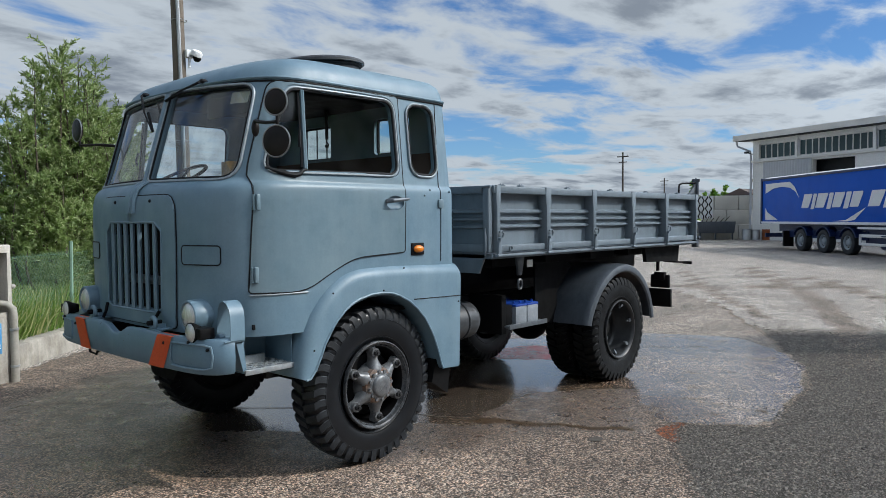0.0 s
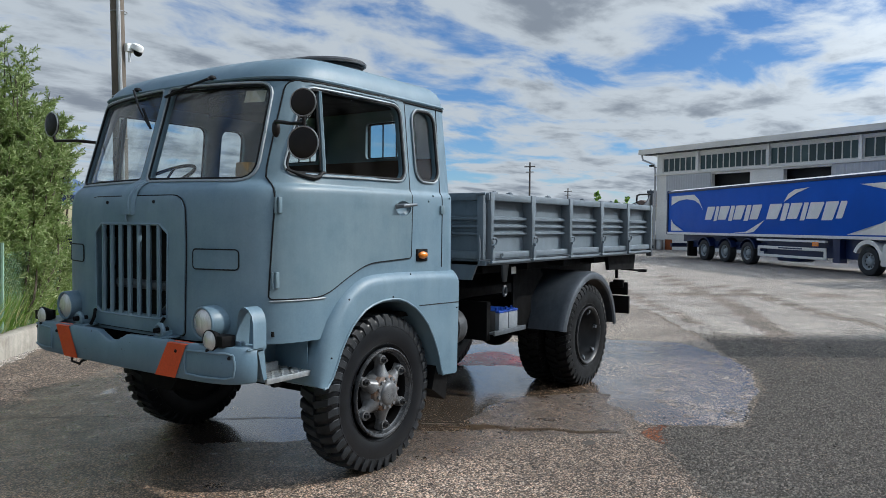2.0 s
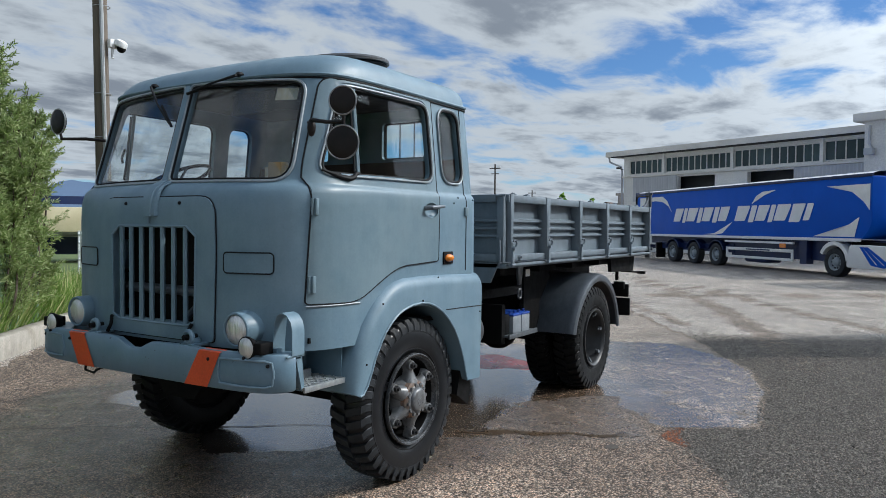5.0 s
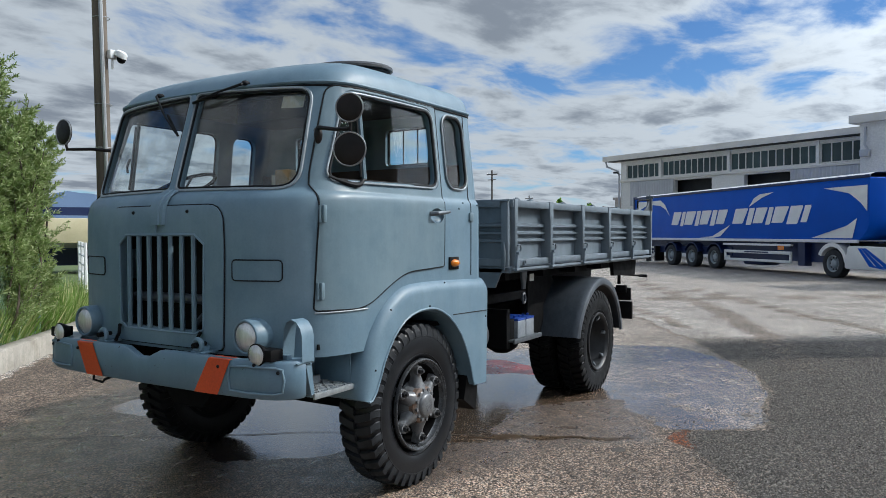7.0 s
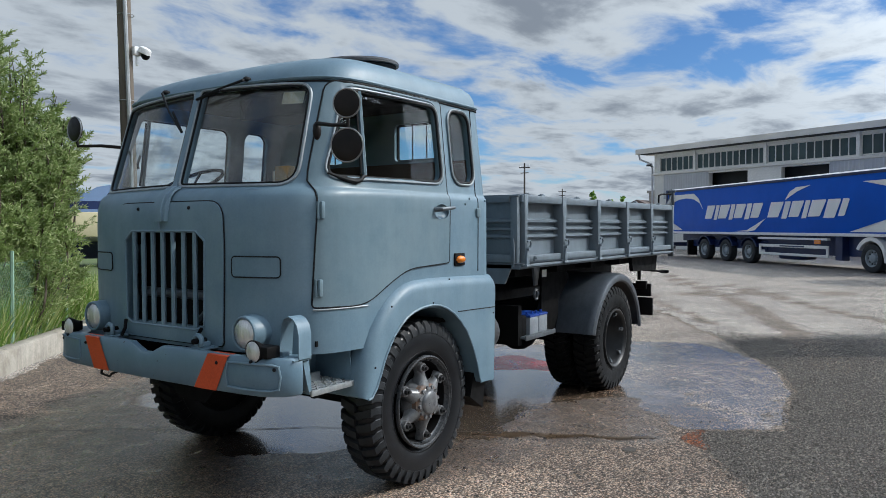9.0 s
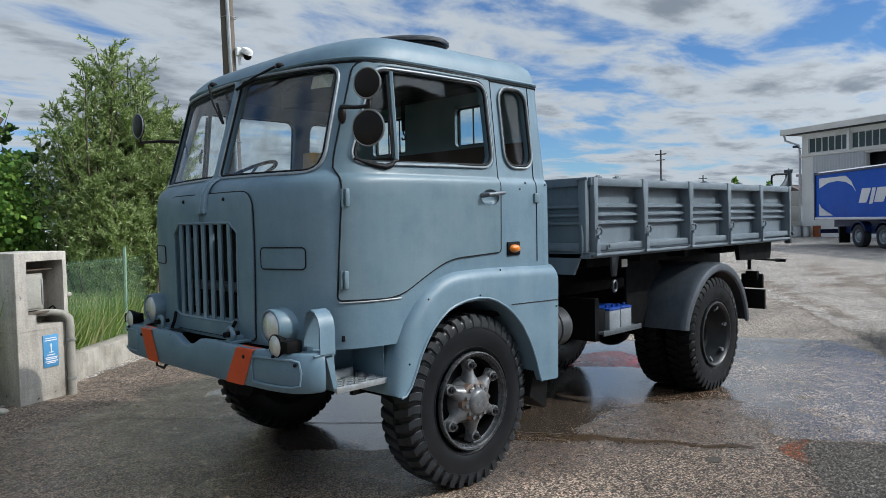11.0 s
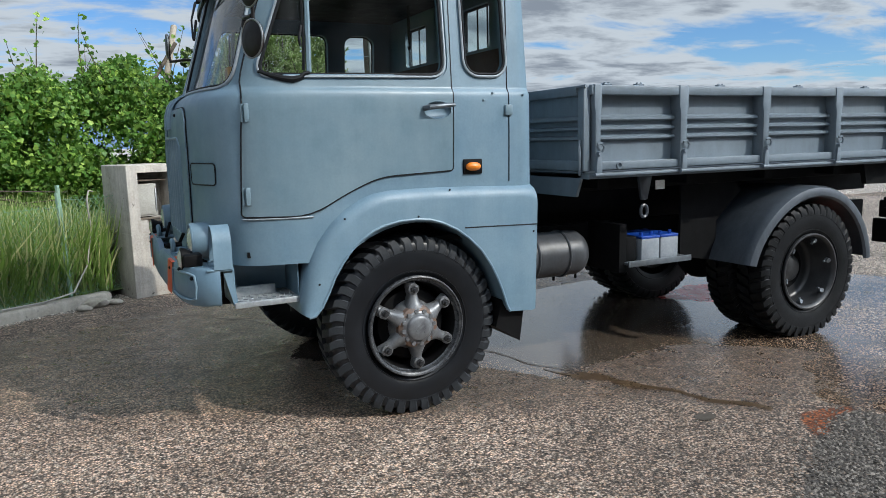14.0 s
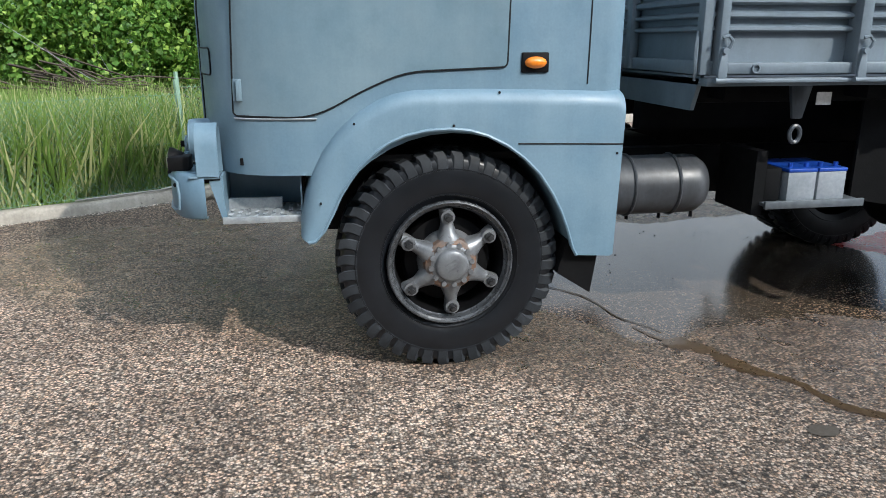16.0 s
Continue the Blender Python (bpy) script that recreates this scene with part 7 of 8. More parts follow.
def grass(name, label, pts, n, h, seed, material=GRASS):
    """Long blades over a strip that follows a line; pts gives the line and its depth behind it."""
    rng = np.random.default_rng(seed)
    line, depth = pts
    seg = np.array(line)
    i = rng.integers(0, len(seg) - 1, n)
    t = rng.uniform(0, 1, n)[:, None]
    p = seg[i] + (seg[i + 1] - seg[i]) * t
    dd = (rng.uniform(0, 1, n) ** 1.3)[:, None] * depth
    p = p + np.array([-0.56, 0.83]) * (dd + 0.06)
    P = np.concatenate([p, np.full((n, 1), 0.08)], 1)
    lean = rng.normal(0, 0.25, (n, 3))
    lean[:, 2] = 1
    ax = unit(lean)
    r = rng.normal(0, 1, (n, 3))
    sd = unit(r - ax * np.sum(ax * r, axis=1, keepdims=True))
    hh = rng.uniform(0.45, 1.1, n)[:, None] * h
    ob = leaf_mesh(name, P, ax * hh, sd * rng.uniform(0.008, 0.021, (n, 1)), [(0, 0.5, 0), (0.55, 0.55, 2.5), (1.0, 0.0, 11), (0.55, -0.55, 2.5), (0, -0.5, 0)], material, None)
    return tagged(ob, label, "grass", kind="stuff")


grass("grass", "long green and straw-coloured grass behind the kerb", ([(-8.0, 0.4), (-5.5, 2.15), (-3.2, 3.55), (-1.4, 4.6)], 2.6), 42000, 0.98, 31)
grass("grass", "long green grass behind the low wall", ([(-0.6, 5.35), (0.3, 6.15), (1.7, 7.4), (4.5, 9.7)], 1.3), 16000, 0.75, 32)
grass("grass", "short lawn between the vine rows", ([(-12.0, -0.5), (-6.5, 4.0), (-3.0, 6.2), (-0.8, 7.4)], 5.0), 26000, 0.42, 33)

# ---- meter pedestal by the kerb ----
def pedestal():
    """A concrete service pillar with a niche; local x along its front, y to the back."""
    W, D, H = 0.47, 0.60, 1.37
    body = box(0, W, 0, D, -0.02, H, 0.012)
    body = carve(body, [box(0.10, 0.43, -0.1, 0.30, 0.80, 1.29), box(0.17, 0.43, -0.1, 0.24, 0.70, 0.82)])
    e = empty("meter_pedestal", (-1.235, 4.40, 0), 21)
    tagged(e, "weathered grey concrete meter pillar with an open niche", "meter pillar")
    pl = part("pillar", body, CONC, e, "", 30)
    part("plinth_joint", box(-0.003, W + 0.003, -0.004, D + 0.003, 0.66, 0.668), CONC, pl)
    mb = part("meter_box", box(0.115, 0.31, 0.10, 0.28, 0.83, 1.17, 0.006), GREYBOX, e, "grey plastic meter box")
    part("box_door", box(0.125, 0.285, 0.088, 0.10, 0.85, 1.155, 0.004), GREYBOX, mb)
    part("box_hinge", box(0.288, 0.302, 0.085, 0.10, 0.88, 1.12, 0.002), GALV, mb)
    part("niche_shelf", box(0.10, 0.43, 0.05, 0.30, 0.805, 0.82), WOODP, e)
    part("niche_shelf", box(0.10, 0.40, 0.1, 0.28, 1.20, 1.215), WOODP, e)
    part("conduit", tube([(0.455, -0.035, 0.0), (0.455, -0.035, 0.66), (0.45, -0.03, 0.73), (0.42, 0.0, 0.78), (0.36, 0.06, 0.80), (0.26, 0.12, 0.80)], [0.036, 0.034, 0.034, 0.033, 0.031, 0.03], 12), PIPE, e, "grey conduit pipe bent into the niche")
    for z in (0.15, 0.52):
        part("conduit_clip", cyl((0.455, -0.035, z), (0.455, -0.035, z + 0.02), 0.041, 12), GALV, e)
    part("side_duct", join(box(W, W + 0.03, 0.04, 0.16, 0.35, 1.15, 0.008), ball((W + 0.03, 0.03, 0.95), 0.025, 8)), CONC, e)
    sg = part("sign", box(0.215, 0.355, -0.008, 0.001, 0.30, 0.60, 0.003), SIGNB, e, "faded blue notice plate with white lines")
    for k, (w, z) in enumerate(((0.10, 0.565), (0.11, 0.545), (0.07, 0.41), (0.11, 0.385), (0.10, 0.37), (0.11, 0.35), (0.08, 0.335))):
        part("sign_line", box(0.285 - w / 2, 0.285 + w / 2, -0.0105, -0.008, z, z + 0.008), WHITE, sg)
    part("sign_symbol", join(cyl((0.285, -0.0105, 0.43), (0.285, -0.0105, 0.52), 0.004, 6), ball((0.285, -0.009, 0.50), 0.012, 8, (1, 0.2, 1)), box(0.265, 0.305, -0.0105, -0.008, 0.435, 0.442)), WHITE, sg)
    part("cable", tube([(0.33, 0.1, 0.82), (0.36, 0.05, 0.86), (0.40, 0.08, 0.83), (0.37, 0.15, 0.81)], 0.009, 6), BLACK, e)
    for ob in [o for o in bpy.data.objects if o.parent and (o.parent == e or o.parent.parent == e)]:
        ob.data.transform(Matrix.Diagonal((1.13, 1, 1, 1)))
    return e


pedestal()
random.seed(9)
for x, y, s in ((-1.62, 4.22, 0.10), (-1.44, 4.26, 0.06), (-1.72, 4.08, 0.06)):
    b = bmesh.new()
    bmesh.ops.create_icosphere(b, subdivisions=2, radius=s)
    for v in b.verts:
        v.co *= 1 + 0.35 * noise.noise(v.co * 14 + Vector((x, y, 0)))
    b.transform(Matrix.Translation((x, y, s * 0.35)) @ Matrix.Diagonal((1.3, 0.9, 0.6, 1)))
    tagged(part("stone", b, KERB), "broken lump of concrete beside the pillar", "stone", group="broken stones")


# ---- wire fence ----
def fence(a, c, h, z0, label):
    a, c = Vector((*a, z0)), Vector((*c, z0))
    u = (c - a)
    L_ = u.length
    u.normalize()
    e = tagged(empty("wire_fence", tuple(a)), label, "fence", group="wire fences")
    k = max(1, round(L_ / 2.0))
    for i in range(k + 1):
        p = u * (L_ * i / k)
        lean = Vector((random.uniform(-0.04, 0.04), random.uniform(-0.02, 0.02), h + 0.12))
        post = tube([p, p + lean], 0.022, 6)
        part("post", post, GREENP, e, "weathered green steel post")
    for z in (0.06, h * 0.5, h - 0.02):
        part("line_wire", tube([u * 0 + Vector((0, 0, z)), u * (L_ * 0.5) + Vector((0, 0, z - 0.015)), u * L_ + Vector((0, 0, z))], 0.002, 4), GREENW, e)
    mesh = bmesh.new()
    step = 0.062
    n = int((L_ + h) / step)
    for s in (1, -1):
        for j in range(n):
            x0 = j * step - (h if s > 0 else 0)
            pts = []
            p, q = Vector((x0, 0, 0)), Vector((x0 + s * h, 0, h))
            lo, hi = (p, q) if p.x < q.x else (q, p)
            if hi.x < 0 or lo.x > L_:
                continue
            ta, tb = max(0, (0 - lo.x) / h), min(1, (L_ - lo.x) / h)
            A, B = lo.lerp(hi, ta), lo.lerp(hi, tb)
            w = lambda v: u * v.x + Vector((0.01 * math.sin(v.x * 3), 0.02 * math.sin(v.x * 2 + v.z * 3), v.z))
            merge(mesh, tube([w(A), w(A.lerp(B, 0.5)), w(B)], 0.0019, 3, False))
    part("chain_link", mesh, GREENW, e, "fine green chain-link mesh")["kind"] = "stuff"


fence((-1.32, 4.75), (-1.83, 4.38), 1.02, 0.06, "old green chain-link fence sagging in the grass")
fence((-1.83, 4.38), (-5.6, 2.12), 0.95, 0.06, "old green chain-link fence sagging in the long grass")
fence((-0.75, 5.25), (1.75, 7.48), 1.0, 0.22, "green chain-link fence on the low wall")
hose = tube([(-1.55, 4.50, 1.12), (-1.59, 4.48, 1.13), (-1.61, 4.46, 1.05), (-1.60, 4.44, 0.75), (-1.66, 4.40, 0.4), (-1.80, 4.25, 0.16), (-2.05, 4.08, 0.125), (-2.35, 3.92, 0.125), (-2.7, 3.72, 0.12)], 0.009, 6)
tagged(part("hose", hose, PIPE), "pale thin hose hanging from the fence", "hose")
for a, c, z in (((-2.4, 5.4), (-4.2, 8.6), 2.6), ((-2.0, 5.2), (-5.4, 7.0), 2.5)):
    tagged(part("guy_wire", tube([(a[0], a[1], 0.5), (c[0], c[1], z)], 0.0035, 4), GALV), "thin steel trellis stay wire", "wire", group="stay wires")
# leaning trellis posts and brushwood
tagged(part("trellis_post", tube([(-0.96, 7.65, 0.0), (-0.616, 8.3, 1.387), (-0.10, 9.26, 3.475)], [0.06, 0.055, 0.05], 10), POSTW), "pale weathered wooden trellis post", "post", group="trellis posts")
tagged(part("trellis_post", tube([(-0.85, 8.35, 2.08), (-0.72, 8.45, 2.28), (-0.16, 8.72, 3.14)], [0.035, 0.035, 0.03], 8), BARK), "dark leaning brace of the trellis", "post", group="trellis posts")
tagged(part("trellis_post", tube([(-3.75, 7.4, 0.0), (-3.72, 7.45, 2.9)], [0.06, 0.05], 10), BARK), "dark wooden trellis post among the vines", "post", group="trellis posts")
br = bmesh.new()
rng = np.random.default_rng(4)
for k in range(60):
    c0 = np.array([-3.0, 5.9, rng.uniform(0.25, 1.12)]) + rng.normal(0, [0.4, 0.16, 0.03])
    d = np.array([0.8, -0.12, -0.16]) + rng.normal(0, [0.1, 0.16, 0.10])
    ln = rng.uniform(0.5, 1.0)
    merge(br, tube([tuple(c0 - d * ln), tuple(c0 + rng.normal(0, 0.05, 3)), tuple(c0 + d * ln)], [0.012, 0.010, 0.005], 5))
tagged(part("brushwood", br, TWIG), "pile of dry cut branches in the grass", "branches", kind="stuff")

# ---- lamp pole with a camera ----
pole = tagged(empty("wooden_pole", (2.42, 6.92, 0)), "tall dark pole with a steel conduit", "pole")
part("shaft", tube([(0, 0, 0), (-0.03, 0, 2.5), (-0.08, 0, 5.0), (-0.16, 0, 9.0)], [0.105, 0.10, 0.092, 0.08], 14), WOODP, pole)
part("conduit", tube([(-0.05, -0.115, 0.2), (-0.07, -0.11, 2.5), (-0.13, -0.105, 5.0), (-0.2, -0.10, 8.5)], 0.028, 8), GALV, pole, "steel conduit")
for z in (2.8, 3.4, 4.6):
    part("band", tube([(-0.03 * z / 2.5 + 0.112 * math.cos(a), 0.112 * math.sin(a) - 0.01, z) for a in (2 * math.pi * k / 16 for k in range(16))], 0.006, 4, loop=True), GALV, pole)
cctv = tagged(empty("security_camera", (2.42, 6.92, 4.06)), "white dome security camera on the pole", "camera")
part("mount", join(box(-0.02, 0.10, -0.16, -0.08, -0.02, 0.10, 0.01), cyl((0.04, -0.12, -0.16), (0.04, -0.12, 0.0), 0.02, 8)), WHITE, cctv)
part("housing", moved(lathe([(0, 0.09), (0.05, 0.085), (0.085, 0.06), (0.095, 0.0), (0.09, -0.015), (0.06, -0.02)], 20), Matrix.Translation((0.12, -0.17, 0.02)) @ pose(0, 0, 0, 20, 15, 0)), WHITE, cctv)
part("dome", moved(ball((0, 0, 0), 0.062, 14), Matrix.Translation((0.13, -0.19, -0.015))), BLACK, cctv, "black glass dome")

# ---- blue articulated lorry ----
lorry = tagged(empty("articulated_lorry"), "long blue tipper semitrailer with silver lettering shapes, white tractor", "lorry")
lorry.matrix_basis = pose(32.5, 6.75, 0, 0, 0, 180 + 43.8)
LW = 2.5
tr = part("trailer_body", prism(round_poly([(-3.75, 1.30), (12.05, 1.30), (12.45, 1.75), (12.45, 3.38), (-3.75, 3.44)], [0.05, 0.3, 0.3, 0.05, 0.05], 4), "y", 0.02, LW, 0.02), LORRYB, lorry, "smooth blue trailer side")
part("top_edge", box(-3.8, 12.45, -0.02, 0.06, 3.36, 3.46, 0.01), LORRYD, tr)
part("top_cover", loft([[(x, y, z) for y, z in ((0.0, 3.44), (0.3, 3.54), (1.25, 3.58), (2.2, 3.54), (2.5, 3.44))] for x in (-3.75, 12.4)], False), CORR, tr, "pale roll cover")
part("rear_frame", box(-3.85, -3.70, -0.03, LW + 0.03, 1.2, 3.50, 0.02), LORRYD, tr)
part("lower_edge", box(-3.75, 12.0, -0.03, 0.05, 1.22, 1.33, 0.01), SILVER, tr)


def decal(name, pts, material, parent, y=-0.004):
    """A flat painted shape on the trailer's side, in its own outline."""
    b = bmesh.new()
    f = b.faces.new([b.verts.new((x, y, z)) for x, z in pts])
    bmesh.ops.triangulate(b, faces=[f])
    me = bpy.data.meshes.new(name)
    b.to_mesh(me)
    b.free()
    return link(name, me, material, parent, "", 0)


# painted swooshes
decal("swoosh", [(-3.35, 3.2), (-0.95, 3.2), (-0.5, 2.95), (-0.05, 2.38), (-0.42, 2.72), (-0.95, 2.92), (-1.7, 3.0), (-2.5, 2.95), (-3.35, 2.72)], WHITE, tr)
decal("swoosh", [(-3.35, 2.0), (-3.1, 1.78), (-2.65, 1.55), (-2.05, 1.41), (-3.35, 1.40)], WHITE, tr)
decal("swoosh", [(2.6, 1.36), (3.6, 1.42), (4.95, 1.92), (4.2, 1.42), (3.7, 1.36)], WHITE, tr)
decal("swoosh", [(6.2, 2.62), (6.5, 2.95), (6.9, 3.10), (7.75, 3.14), (7.0, 2.95)], WHITE, tr)
decal("swoosh", [(10.4, 3.12), (12.38, 3.12), (12.38, 2.25), (12.1, 2.55), (11.6, 2.88), (11.0, 3.05)], WHITE, tr)
decal("swoosh", [(9.8, 1.38), (10.8, 1.55), (11.5, 1.80), (11.95, 2.05), (11.75, 1.38)], WHITE, tr)
# slanted silver bars that stand for the lettering
def slant_bars(x0, widths, gap=0.07):
    x = x0
    for k, w in enumerate(widths):
        z0, z1 = 1.95 - 0.06 * (k % 2), 2.57
        decal("lettering_bar", [(x, z0), (x + w * 0.8, z0), (x + w * 0.8 + 0.06, z0 + 0.04), (x + w + 0.22, z1 - 0.05), (x + w + 0.2, z1), (x + 0.26, z1)], SILVER, tr, -0.005)
        x += w + gap


slant_bars(0.1, (0.72, 0.30, 0.82, 0.34, 0.76, 0.38, 0.70))
slant_bars(5.05, (0.86, 0.38, 0.72, 0.30, 0.80, 0.70, 0.36))


def lorry_wheel(x, y, r=0.5, rimmat=ALU, owner=lorry):
    e = new("wheel", None)
    e.parent = owner
    m = Matrix.Translation((x, y, r)) @ SPIN
    part("tyre", lathe([(r * 0.58, -0.14), (r * 0.6, 0.0), (r * 0.8, 0.02), (r * 0.96, 0.0), (r, -0.05), (r, -0.30), (r * 0.9, -0.32)], 32, m), RUBBER, e)
    rm = part("rim", lathe([(r * 0.59, -0.005), (r * 0.54, -0.02), (r * 0.50, -0.09), (r * 0.32, -0.10), (r * 0.27, -0.03), (r * 0.2, -0.01), (0, -0.005)], 28, m), rimmat, e, "grey steel rim")
    for k in range(10):
        a = 2 * math.pi * k / 10
        part("rim_hole", moved(cyl((r * 0.42 * math.cos(a), r * 0.42 * math.sin(a), -0.10), (r * 0.42 * math.cos(a), r * 0.42 * math.sin(a), -0.085), 0.035, 8), m), BLACK, rm)
    return e


for x in (0.0, 1.86, 3.68):
    lorry_wheel(x, 0.03)
    part("mudguard", loft([[(x + q * math.cos(a), y, 0.5 + q * math.sin(a)) for y, q in ((0.0, 0.60), (0.02, 0.64), (0.4, 0.64), (0.4, 0.61))] for a in (radians(20 + 140 * k / 12) for k in range(13))]), LORRYD, lorry)
lorry_wheel(10.83, 0.03)
lorry_wheel(14.6, 0.03)
part("mud_flap", box(-1.6, -1.5, 0.02, 0.5, 0.15, 0.9), BLACK, lorry)
part("chassis", join(box(-3.5, 12.0, 0.8, 1.0, 0.85, 1.25), box(-3.5, 12.0, 1.5, 1.7, 0.85, 1.25), box(-3.6, -3.45, 0.1, 2.4, 0.55, 0.75), box(-2.2, 4.6, 0.3, 2.2, 0.6, 0.95), box(4.4, 11.0, 0.35, 2.2, 0.5, 1.25)), LORRYD, lorry)
part("hose_tray", box(4.4, 8.7, 0.0, 0.12, 1.06, 1.14), SILVER, lorry)
gd = part("side_guard", join(box(4.5, 8.75, 0.0, 0.04, 0.74, 0.86, 0.01), box(4.5, 8.75, 0.0, 0.04, 0.42, 0.52, 0.01), box(4.5, 4.62, 0.0, 0.04, 0.42, 0.86), box(8.63, 8.75, 0.0, 0.04, 0.42, 0.86)), WHITE, lorry, "white side guard rails")
part("writing_bar", box(5.9, 7.4, -0.004, 0.0, 0.775, 0.825), LORRYD, gd)
part("support_leg", box(9.0, 9.35, 0.1, 0.4, 0.35, 1.25), LORRYD, lorry)
part("tool_locker", box(5.2, 6.6, 0.4, 1.2, 0.25, 0.8, 0.1), LORRYD, lorry)
part("yellow_plate", box(8.0, 8.35, -0.02, -0.005, 0.92, 1.08), AMBER, lorry)
part("tractor_wing", loft([[(10.83 + q * math.cos(a), y, 0.5 + q * math.sin(a)) for y, q in ((-0.02, 0.58), (-0.02, 0.72), (0.55, 0.72), (0.55, 0.58))] for a in (radians(5 + 150 * k / 14) for k in range(15))]), WHITE, lorry, "white tractor wheel wing")
part("tractor_side", prism(round_poly([(11.4, 0.35), (16.2, 0.35), (16.2, 1.05), (11.55, 1.12)], 0.12), "y", -0.02, 2.4, 0.03), WHITE, lorry, "white tractor side skirt")
part("tractor_cab", prism(round_poly([(13.9, 1.0), (16.2, 1.0), (16.3, 2.2), (16.0, 3.6), (13.9, 3.8)], 0.15), "y", 0.0, 2.5, 0.05), WHITE, lorry, "white tractor cab")
for k in range(3):
    decal("blue_stripe", [(12.0 + 0.12 * k, 1.05), (12.12 + 0.12 * k, 1.05), (12.7 + 0.3 * k, 0.5), (13.3 + 0.2 * k, 0.36), (12.5 + 0.3 * k, 0.46)], LORRYB, lorry, -0.024)
part("coupling_area", join(box(11.3, 13.8, 0.3, 2.2, 0.9, 1.2), cyl((13.0, 0.5, 1.1), (13.0, 0.5, 2.0), 0.08, 10)), BLACK, lorry)

# ---- second lorry, parked far across the yard ----
CABW = mat("dusty_white_cab", (0.5, 0.51, 0.52), (0.42, 0.43, 0.44), 3, (0.5, 0.7))
PLORRY = tagged(empty("parked_lorry"), "white tractor with a blue curtain trailer parked across the yard", "lorry")
PLORRY.matrix_basis = pose(66.7, 27.9, 0, 0, 0, -114)
pcab = part("cab", prism(round_poly([(-2.3, 0.95), (-0.1, 0.95), (0.0, 1.25), (-0.02, 1.95), (-0.28, 2.95), (-0.55, 3.45), (-2.3, 3.65)], [0.05, 0.12, 0.1, 0.1, 0.15, 0.2, 0.1]), "y", -1.22, 1.22, 0.07), CABW, PLORRY, "white cab with a sloping windscreen")
part("windscreen", prism([(0.02, 2.02), (-0.225, 2.9), (-0.31, 2.88), (-0.065, 2.0)], "y", -1.08, 1.08), BLACK, pcab, "dark windscreen")
part("sun_visor", box(-0.42, -0.12, -1.1, 1.1, 2.93, 3.03, 0.02), BLACK, pcab)
for y in (-1.235, 1.225):
    part("side_window", prism(round_poly([(-1.25, 2.05), (-0.35, 2.0), (-0.55, 2.8), (-1.25, 2.8)], 0.08), "y", y, y + 0.012), BLACK, pcab)
for z in (1.12, 1.32, 1.52, 1.72):
    part("grille_slat", box(-0.03, 0.015, -0.85, 0.85, z, z + 0.13, 0.02), CORR, pcab)
part("bumper", box(-0.5, 0.06, -1.24, 1.24, 0.35, 0.92, 0.08), CABW, PLORRY)
part("side_skirt", box(-5.6, -2.3, -1.2, 1.2, 0.4, 1.05, 0.05), CABW, PLORRY)
for y in (-0.95, 0.72):
    part("headlamp", box(0.03, 0.075, y, y + 0.24, 0.62, 0.82, 0.03), LENS, PLORRY)
ptr = part("trailer_body", box(-16.0, -2.75, -1.27, 1.27, 1.15, 3.95, 0.04), LORRYB, PLORRY, "blue curtain trailer")
part("front_frame", box(-2.76, -2.70, -1.28, 1.28, 1.1, 3.98, 0.02), SILVER, ptr)
for y in (-1.25, 1.25):
    part("mirror", box(-0.45, -0.25, y - 0.14, y + 0.14, 2.05, 2.75, 0.05), CABW, pcab)
for x in (-1.35, -4.6, -11.5, -12.8, -14.1):
    lorry_wheel(x, -1.25, 0.5, ALU, PLORRY)

# ---- industrial hall ----
HA = math.degrees(math.atan2(-0.908, -0.419))
hall = tagged(empty("industrial_hall"), "white industrial hall with a band of steel windows", "building")
hall.matrix_basis = pose(48.4, 15.3, 0, 0, 0, HA)


def hpart(name, bm, m_, parent=hall, label=""):
    return part(name, bm, m_, parent, label)


wall = carve(box(1.25, 30, 0.0, 14, 0.0, 6.75), [box(1.6, 29.6, 0.35, 13.6, -1, 6.4), box(1.75, 4.68, -1, 1, 5.40, 6.42), box(4.92, 10.02, -1, 1, 5.40, 6.45), box(10.2, 15.62, -1, 1, 5.40, 6.5), box(15.86, 18.7, -1, 1, 5.38, 6.55),
                                          box(5.95, 8.85, -1, 1, 3.6, 5.08), box(11.15, 14.1, -1, 1, 3.6, 5.1)])
hwall = hpart("wall", wall, RENDERW, label="white rendered wall")
hpart("roof", prism([(-0.55, 6.76), (-0.55, 7.12), (7, 7.9), (14.6, 7.12), (14.6, 6.76)], "x", -0.05, 18.8), EAVE, label="pale flat eave with a shallow roof")
hpart("soffit", box(0.4, 18.8, -0.5, 0.1, 6.70, 6.76), DARKHOLE)
hpart("ledge", box(1.1, 18.78, -0.16, 0.0, 5.20, 5.34, 0.02), EAVE, hwall)
for x0, x1 in ((2.15, 5.9), (14.15, 18.7)):
    b = bmesh.new()
    n = int((x1 - x0) / 0.2)
    for k in range(n):
        x = x0 + (x1 - x0) * k / n
        merge(b, prism([(x, -0.06), (x + 0.05, -0.10), (x + 0.11, -0.10), (x + 0.16, -0.06), (x + (x1 - x0) / n, -0.06), (x + (x1 - x0) / n, -0.002), (x, -0.002)], "z", 3.5, 5.19))
    hpart("corrugated_cladding", b, CORR, hwall, "corrugated grey cladding")
